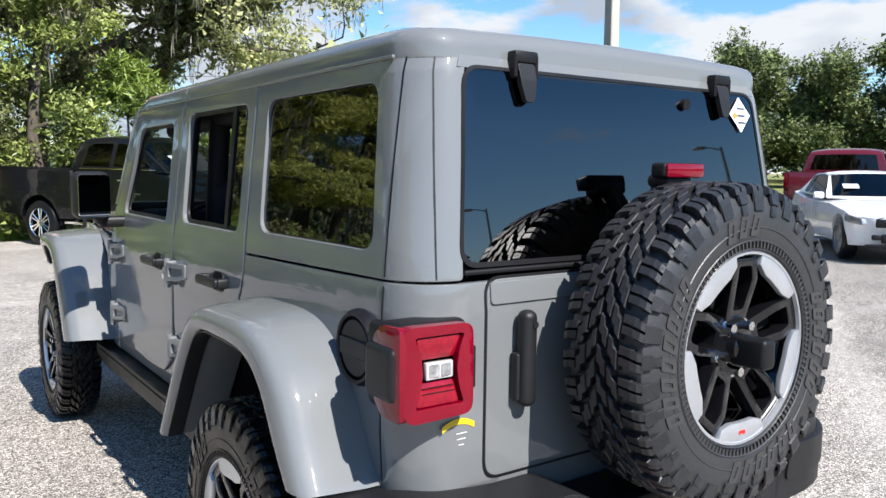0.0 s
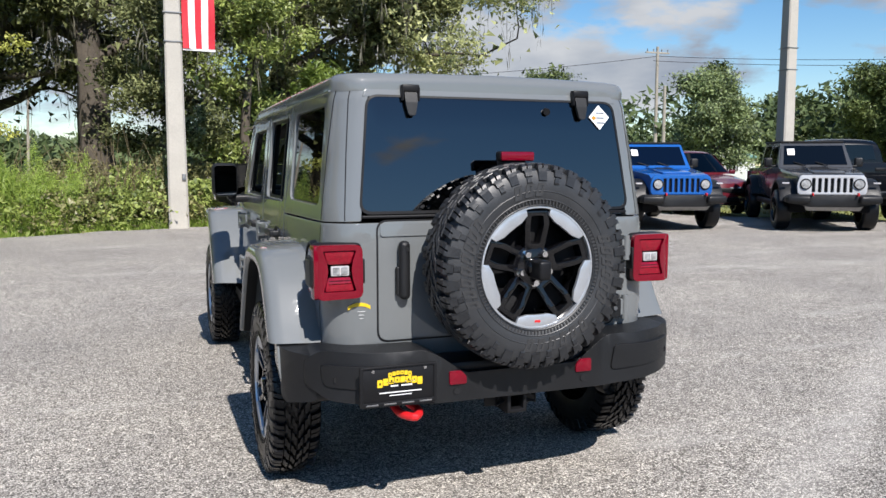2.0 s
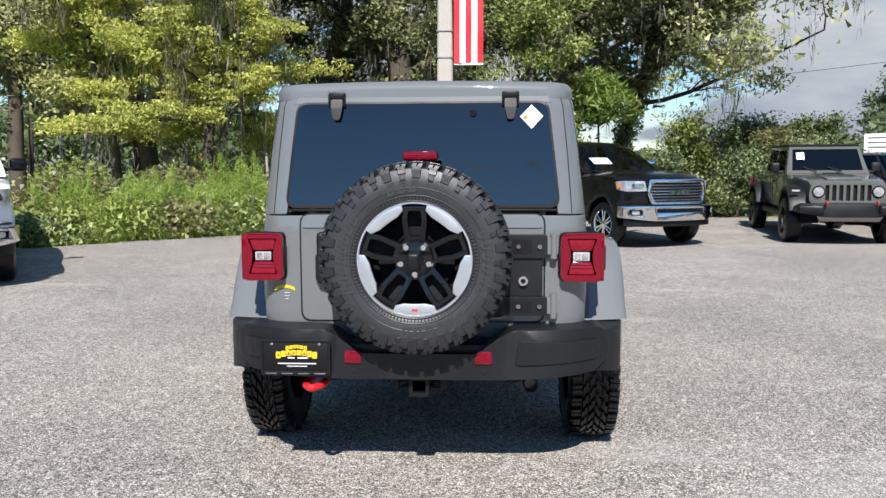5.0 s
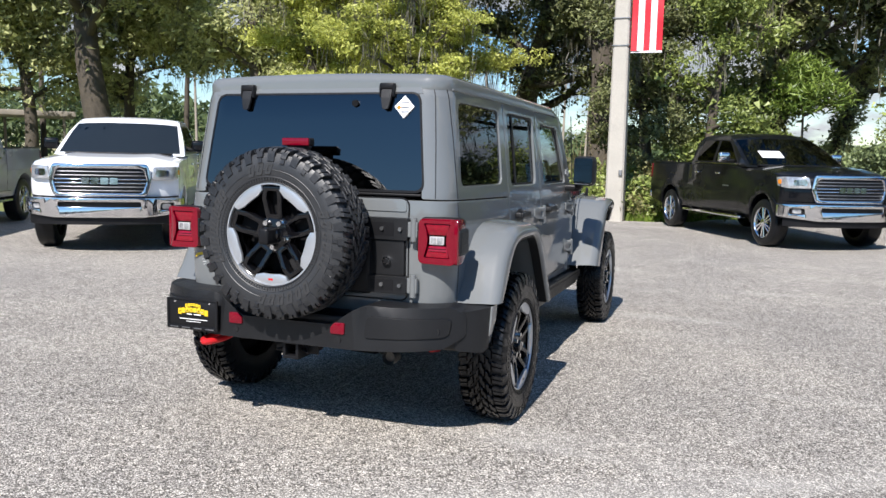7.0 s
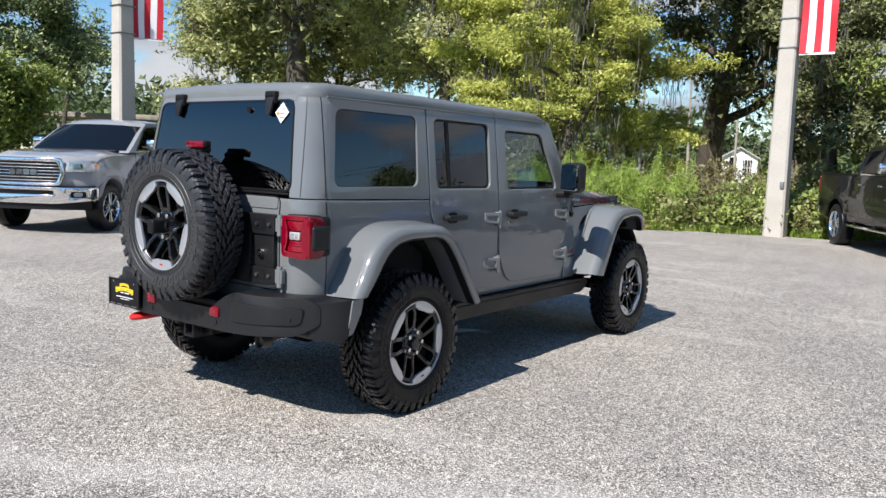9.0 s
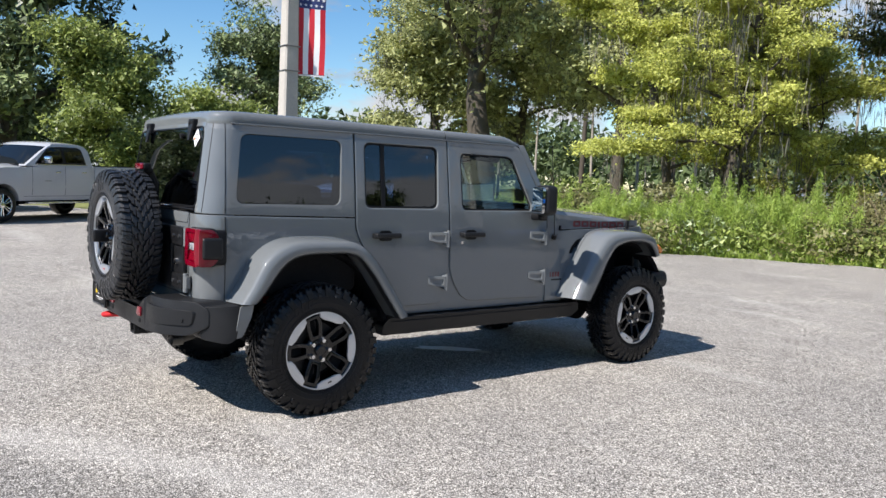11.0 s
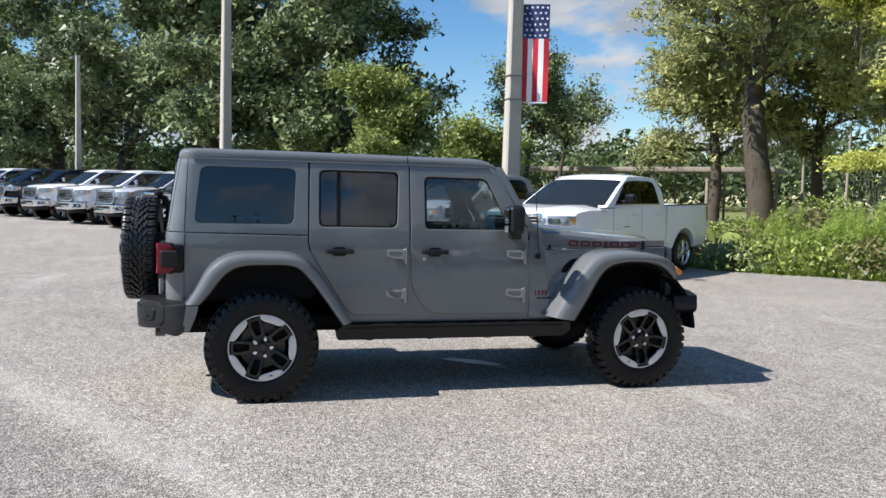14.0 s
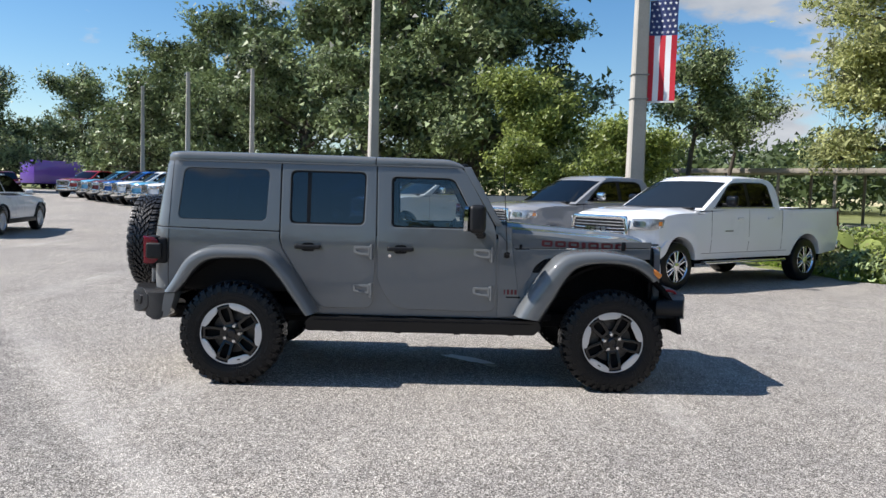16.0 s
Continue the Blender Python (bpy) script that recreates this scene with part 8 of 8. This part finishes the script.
OAK = "tall live oak with grey hanging moss"
make_tree("oak_tree", OAK + " beyond the yellow-green tree", at(-7.0, 28.5), 16.0, 5.6, 3.0, 0.58, LEAF_OAK, 52000, 0.15, 55, 6000, 14, 0.5, mosslen=2.6)
make_tree("oak_tree", OAK + " beyond the flag pole", at(-2.8, 24.2), 16.5, 6.6, 4.4, 0.62, LEAF_OAK, 64000, 0.145, 11, 7000, 15, 0.52, mosslen=2.4)
make_tree("oak_tree", OAK + " behind the black pickup", at(2.6, 20.8), 14.0, 6.4, 2.6, 0.36, LEAF_OAK, 64000, 0.151, 12, 3200, 14, 0.50, mosslen=1.8, ivy=5000)
make_tree("oak_tree", OAK + ", crown over the lot", at(4.2, 22.2), 14.5, 7.4, 3.6, 0.24, LEAF_PALE, 46000, 0.132, 13, 3600, 15, 0.42, (0.05, 0.0), mosslen=2.0, ivy=6000, rise=0.25)
make_tree("broadleaf_tree", "low yellow-green tree behind the leaning one", at(-7.6, 22.6), 8.0, 3.4, 0.9, 0.16, LEAF_YELLOW, 40000, 0.105, 58, 900, 13, 0.46, rise=0.35, mosslen=1.4, flat=0.45, core=40, core_leaf=1.2)
make_tree("oak_tree", OAK + " across the verge", at(-22.0, 21.0), 19.0, 10.5, 5.5, 0.62, LEAF_PALE, 75000, 0.163, 14, 5000, 18, 0.62, mosslen=2.2)
make_tree("oak_tree", OAK + " deep in the verge", at(-12.0, 24.5), 15.0, 6.0, 3.0, 0.38, LEAF_PALE, 35000, 0.163, 15, 1500, 11, 0.55, mosslen=1.6)
make_tree("broadleaf_tree", "bright yellow-green tree leaning over the verge", at(-7.5, 17.4), 11.0, 3.3, 1.8, 0.18, LEAF_YELLOW, 72000, 0.098, 16, 3600, 17, 0.46, (-0.01, -0.06), rise=0.34, mosslen=1.8, flat=0.36, core=40, core_leaf=1.2)
make_tree("broadleaf_tree", "bright yellow-green tree deeper in the verge", at(-11.2, 19.6), 11.5, 2.9, 2.0, 0.18, LEAF_YELLOW, 43000, 0.115, 17, 900, 14, 0.42, rise=0.4, mosslen=1.6, flat=0.36, core=40, core_leaf=1.2)
make_tree("broadleaf_tree", "vine-covered tree with mid green leaves", at(1.3, 17.8), 8.5, 2.4, 1.0, 0.18, LEAF_LIME, 17000, 0.107, 18, 300, 10, 0.38)
make_tree("broadleaf_tree", "vine-covered tree with dull green leaves", at(-0.4, 18.8), 7.5, 2.4, 1.0, 0.18, LEAF_OAK, 21000, 0.101, 28, 600, 10, 0.38)
make_tree("broadleaf_tree", "dark bushy tree behind the pickups", at(9.4, 23.5), 3.2, 2.0, 0.8, 0.12, LEAF_DEEP, 17000, 0.113, 19, 0, 10, 0.45)
make_tree("broadleaf_tree", "bushy green tree at the edge of the lot", at(-26.4, 5.9), 7.4, 2.2, 1.2, 0.22, LEAF_LIME, 35000, 0.151, 20, 0, 14, 0.5)
make_tree("broadleaf_tree", "small bushy green tree at the edge of the lot", at(-25.5, 9.2), 4.8, 2.6, 0.8, 0.16, LEAF_LIME, 17000, 0.151, 21, 0, 11, 0.48)
make_tree("broadleaf_tree", "slender dark tree standing apart", at(-32.6, 14.6), 11.0, 3.0, 4.4, 0.17, LEAF_DEEP, 14000, 0.176, 22, 0, 10, 0.5)
make_tree("broadleaf_tree", "slender dark tree standing apart", at(-38, 18.5), 9.0, 2.8, 4.0, 0.17, LEAF_DEEP, 9000, 0.189, 23, 0, 8, 0.55)
for k, (x, y, h) in enumerate(((-33.5, 3.6, 15.5), (-36, -1.5, 16.5), (-41, -6.5, 16.0), (-40, 1.5, 17.0), (-47, -11, 15.0), (-54, -17, 13.5))):
    make_tree("oak_tree", "large dark oak behind the row of trucks", at(x, y, 57 * k), h, 6.2, 2.0, 0.48, LEAF_DEEP, 60000, 0.15, 30 + k, 1500, 16, 0.56, mosslen=1.8, core=5, core_leaf=2.2)
for k, (x, y, h, s) in enumerate(((-17, 24, 13, 5.0), (-27, 22, 11, 4.5), (-26, 27, 12, 4.5), (-16, 32, 14, 5.5), (3, 29, 15, 6))):
    make_tree("oak_tree", "mossy oak in the wood beyond the verge", at(x, y, 71 * k), h, s, 3.4, 0.34, LEAF_PALE, 24000, 0.201, 50 + k, 1800, 11, 0.66, mosslen=1.8)
for k, (x, y, h, s) in enumerate(((50, 92, 15.5, 7), (43.5, 50.5, 9.8, 3.2), (61, 61, 8.6, 5.0), (58, 47, 8.6, 5.0), (45.5, 36.8, 8.6, 3.6), (47.8, 32.4, 10.9, 5.4), (51.5, 27.6, 9.8, 5.0), (55, 21.5, 10.4, 5.5), (58, 13, 11, 6), (62, 4, 11, 6), (34, 82, 6, 4.5))):
    make_tree("broadleaf_tree", "far broad-crowned green tree", at(x, y, 49 * k), h, s, 1.2, 0.34, LEAF_GROVE, 28000 if k in (1, 4, 5, 6, 7) else 11000, 0.21 if k in (1, 4, 5, 6, 7) else 0.32, 70 + k, 0, 15, 0.66, core=5, core_leaf=1.9)


def make_pine(name, label, m, h, spread, low, seed, n=9000, size=0.4):
    rng = np.random.default_rng(seed)
    t = thing(name, label, "tree", m)
    trunk = grow(rng, (0, 0, -0.1), (0, 0, 1), h, 0.025, 10)
    paths, ends = [(trunk, h * 0.013, h * 0.004)], []
    for k in range(26):
        z = low + (h - low) * k / 26
        a = k * 2.4
        L = spread * (1 - 0.75 * k / 26) * rng.uniform(0.6, 1.1)
        lb = grow(rng, (trunk[int(z / h * 9)][0], trunk[int(z / h * 9)][1], z), (math.cos(a), math.sin(a), 0.25), L, 0.12, 5)
        paths.append((lb, 0.05, 0.012))
        ends += [lb[-1], lb[-2], lb[2]]
    V, F = tube_arrays(paths, 5)
    raw("trunk", V, F, BARK, t, smooth=True)
    ends = np.array(ends)
    pk = rng.integers(0, len(ends), n)
    pos = ends[pk] + rng.normal(size=(n, 3)) * 0.16 * spread * np.array([1, 1, 0.6])
    V, F = leaf_quads(rng, pos, size, 0.14, 0.3)
    raw("crown", V, F, NEEDLE, t)


make_pine("pine_tree", "young bright pine in front of the dark oaks", at(3.4, 18.4), 4.0, 1.1, 2.6, 91, 3500, 0.30)
make_tree("conifer_tree", "broad dense dark conifer far off", at(29.3, 33.1), 7.2, 2.6, 0.7, 0.2, LEAF_DEEP, 23000, 0.151, 92, 0, 16, 0.42, rise=0.2)
make_pine("pine_tree", "slender pine beyond the verge", at(-30, 36), 15, 3.0, 8, 93, 6000, 0.6)
make_pine("pine_tree", "slender pine beyond the verge", at(-26, 40), 14, 3.0, 8, 94, 6000, 0.6)
make_pine("pine_tree", "slender pine beyond the verge", at(-36, 31), 15, 3.0, 9, 95, 6000, 0.6)

# bare thin trunks of the wood beyond the road
for k in range(14):
    rs = random.Random(200 + k)
    x, y = -34 + 2.1 * k + rs.uniform(-0.8, 0.8), 34 + 0.9 * k + rs.uniform(-1.5, 1.5)
    V, F = tube_arrays([(grow(np.random.default_rng(k), (0, 0, -0.1), (0, 0, 1), rs.uniform(8, 12), 0.02, 6), 0.10, 0.04)])
    o = raw("tree_trunk", V, F, WOODPOLE, smooth=True)
    o.matrix_basis = at(x, y)
    tagged(o, "thin bare trunk in the wood beyond the road", "tree")

for k, (x, y, h, s) in enumerate(((-58.7, -22.4, 10.5, 5.0), (-88, -39.5, 15.0, 7.0), (-84, -48, 15.0, 7.0), (-62, -39.1, 11.5, 5.5))):
    make_tree("broadleaf_tree", "far dark broad-crowned tree beyond the parked cars", at(x, y, 63 * k), h, s, 0.8, 0.34, LEAF_DEEP, 15000, 0.30, 190 + k, 0, 14, 0.80, core=5, core_leaf=1.7)

# far woods round the horizon
rng = np.random.default_rng(7)
P = []
for a in np.linspace(0, 360, 420):
    R = rng.uniform(72, 105) if not 196 < a < 216 else rng.uniform(102, 122)
    x, y = R * math.cos(radians(a)), R * math.sin(radians(a))
    H = 7.0 + 3.5 * noise.noise((x * 0.03, y * 0.03, 1.0)) + rng.uniform(-1.5, 1.5)
    H *= 0.45 if 64 < a < 104 else 1.0
    n = 430
    q = rng.normal(size=(n, 3)) * np.array([3.2, 3.2, 0])
    q[:, 2] = H * np.sqrt(rng.uniform(0, 1, n)) * (1 - 0.06 * np.hypot(q[:, 0], q[:, 1]))
    P.append(q + np.array([x, y, 0.9]))
P = np.concatenate(P)
V, F = leaf_quads(rng, P, 0.72, 0.7, tri=True)
tagged(raw("far_woods", V, F, LEAF_FAR), "far green woods round the lot", "woods", kind="stuff")

# the overgrown verge: bushes, tall feathery weeds, dry stalks, grass
LINE = [(-12.6, 9.6), (-8.5, 10.0), (-6.7, 11.7), (-5.1, 13.1), (-2.3, 14.5), (0.2, 15.2), (2.0, 17.0), (5.5, 18.9)]


def along(u, off):
    """A point along the verge's front line, off metres behind it."""
    n = len(LINE) - 1
    i = min(int(u * n), n - 1)
    a, b = Vector(LINE[i]), Vector(LINE[i + 1])
    p = a.lerp(b, u * n - i)
    d = (b - a).normalized()
    return p.x - d.y * off, p.y + d.x * off


rng = np.random.default_rng(21)
BUSH_LABELS = ("leafy green bush in the overgrown verge", "tangled green bush with creepers at the lot's edge")
for k in range(46):
    u, off = (k + 0.5) / 46, 0.35 + 1.0 * (k % 3) + rng.uniform(0, 0.5)
    x, y = along(u, off)
    hb = (1.0 + 0.32 * (k % 3)) * rng.uniform(0.75, 1.2) * (0.62 if u < 0.2 else 0.9)
    n = 3200
    q = rng.normal(size=(n, 3)) * np.array([0.55, 0.55, 0.0])
    q[:, 2] = hb * rng.uniform(0, 1, n) ** 0.75 * (1 - 0.25 * np.minimum(np.hypot(q[:, 0], q[:, 1]), 1.5)) + 0.02
    lump = np.array([noise.noise((a * 2.2 + k, b * 2.2, c * 2.2)) for a, b, c in q])
    q = q[lump > -0.22]
    V, F = leaf_quads(rng, q, 0.10, 0.7, tri=True)
    b = thing("bush", BUSH_LABELS[k % 2], "bush", at(x, y), "bushes along the verge")
    raw("foliage", V, F, ((LEAF_TAN, LEAF_BUSH, LEAF_TAN, LEAF_LIME) if 0.47 < u < 0.86 else (LEAF_BUSH, LEAF_LIME, LEAF_DEEP, LEAF_TAN))[(k * 7 // 3) % 4], b)
    stems = [(grow(rng, (rng.normal() * 0.2, rng.normal() * 0.2, -0.05), (rng.normal() * 0.5, rng.normal() * 0.5, 1), hb * rng.uniform(0.7, 1.25), 0.12, 5), 0.014, 0.004) for _ in range(8)]
    V, F = tube_arrays(stems, 4)
    tagged(raw("stalk_growth", V, F, DRY, b), kind="stuff")
for k in range(9):
    make_tree("bush", "tall tangled bush behind the parked pickups", at(5.2 + 0.75 * k, 19.2 + 0.5 * (k % 3), 40 * k), 2.0 + 0.5 * ((k * 3) % 4) - 0.12 * k, 1.1, 0.3, 0.05, (LEAF_DEEP, LEAF_BUSH, LEAF_TAN)[k % 3], 5000, 0.101, 300 + k, 0, 9, 0.34, kind="bush")
for k in range(20):
    u = rng.uniform(0.20, 0.55)
    x, y = along(u, rng.uniform(0.0, 0.7))
    paths, pos = [], []
    hw = rng.uniform(1.0, 1.75) * (0.85 if u < 0.32 else 1.0)
    for s in range(6):
        st = grow(rng, (rng.normal() * 0.13, rng.normal() * 0.13, -0.03), (rng.normal() * 0.16, rng.normal() * 0.16, 1), hw * rng.uniform(0.65, 1.1), 0.06, 12)
        paths.append((st, 0.008, 0.003))
        for j, p in enumerate(st[2:]):
            wide = 0.13 * (1 - (j / 9) ** 2) + 0.03
            pos.append(p + rng.normal(size=(95, 3)) * np.array([wide, wide, 0.10]))
    w = thing("tall_weed", "tall feathery bright green weeds at the lot's edge", "weeds", at(x, y), "tall weeds along the verge")
    V, F = tube_arrays(paths, 4)
    tagged(raw("stalk_growth", V, F, FERN, w), kind="stuff")
    V, F = leaf_quads(rng, np.concatenate(pos), 0.11, 0.11, 0.0, -1.4, tri=True)
    tagged(raw("foliage", V, F, FERN, w), kind="stuff")


def big_leaf_plant(x, y, h, n, seed):
    """A plant with large heart-shaped leaves on long stalks."""
    rs = random.Random(seed)
    t = thing("broad_leaf_plant", "plant with large heart-shaped green leaves at the lot's edge", "plant", at(x, y, rs.uniform(0, 360)), "broad-leaved plants along the verge")
    outline = [(0.0, -0.10), (0.12, -0.20), (0.22, -0.16), (0.25, 0.0), (0.21, 0.18), (0.11, 0.36), (0.0, 0.50)]
    rows = [[(-px, py, -0.9 * px * px - 0.25 * max(0, py) ** 2), (-px * 0.5, py, -0.2 * px * px - 0.25 * max(0, py) ** 2), (0, py, -0.02 - 0.25 * max(0, py) ** 2), (px * 0.5, py, -0.2 * px * px - 0.25 * max(0, py) ** 2), (px, py, -0.9 * px * px - 0.25 * max(0, py) ** 2)] for px, py in outline]
    first = None
    for k in range(n):
        a = 360 * k / n + rs.uniform(-25, 25)
        top = h * rs.uniform(0.5, 1.0)
        out = 0.18 + 0.3 * rs.random()
        c, s = math.cos(radians(a)), math.sin(radians(a))
        part("stalk", tube([(0.03 * c, 0.03 * s, -0.03), (0.4 * out * c, 0.4 * out * s, 0.6 * top), (out * c, out * s, top)], 0.011, 6), LEAF_LIME, t)
        m = pose(out * c, out * s, top, -28 - 30 * rs.random(), rs.uniform(-12, 12), a - 90) @ Matrix.Scale(rs.uniform(0.6, 1.1), 4)
        if first is None:
            first = part("leaf", loft(rows, caps=False, closed=False), LEAF_LIME, t, smooth=60)
            first.matrix_basis = m
        else:
            again(first, m)


for k, (x, y, h, n) in enumerate(((-8.75, 11.45, 1.05, 8), (-9.35, 11.0, 0.75, 7), (-8.2, 11.1, 0.55, 7), (-10.2, 10.5, 0.8, 6))):
    big_leaf_plant(x, y, h, n, 60 + k)
for k in range(12):
    u = rng.uniform(0.45, 0.98)
    x, y = along(u, rng.uniform(0.6, 2.2))
    paths = [(grow(rng, (rng.normal() * 0.3, rng.normal() * 0.3, 0), (rng.normal() * 0.6, rng.normal() * 0.6, 1), rng.uniform(1.0, 2.4), 0.22, 7), 0.012, 0.003) for _ in range(22)]
    V, F = tube_arrays(paths, 4)
    o = raw("dry_brush", V, F, DRY)
    o.matrix_basis = at(x, y)
    tagged(o, "dry tangled brush stalks in the verge", "dry brush", kind="stuff")
# grass: blades along the lot's edge and tufts beyond
n = 52000
uu, oo = rng.uniform(0, 1, n), rng.exponential(1.5, n) - 0.15
pos = np.array([(*along(a, b), 0) for a, b in zip(uu, oo)])
pos[:, 2] = [gz(a, b) - 0.05 for a, b, _ in pos]
far_n = 30000
fx, fy = rng.uniform(12, 40, far_n), rng.uniform(8, 40, far_n)
keep = (fx * 0.72 + fy * 0.69 > 19.6)
fp = np.stack([fx[keep], fy[keep], np.array([gz(a, b) - 0.05 for a, b in zip(fx[keep], fy[keep])])], 1)


def blades(rng, pos, height, width):
    n = len(pos)
    a = rng.uniform(0, 2 * math.pi, n)
    H = height * rng.uniform(0.4, 1.4, n)
    side = np.stack([np.cos(a), np.sin(a), np.zeros(n)], 1) * width
    tip = pos + np.stack([rng.normal(size=n) * 0.3 * H, rng.normal(size=n) * 0.3 * H, H], 1)
    v = np.stack([pos - side, pos + side, tip], 1)
    return v.reshape(-1, 3), np.arange(3 * n).reshape(n, 3)


V, F = blades(rng, pos, 0.20, 0.010)
tagged(raw("verge_grass", V, F, FERN), "ragged grass along the lot's edge", "grass", kind="stuff")
V, F = blades(rng, fp, 0.07, 0.025)
tagged(raw("lawn_grass", V, F, LAWN), "mown grass between the kerbs", "grass", kind="stuff")
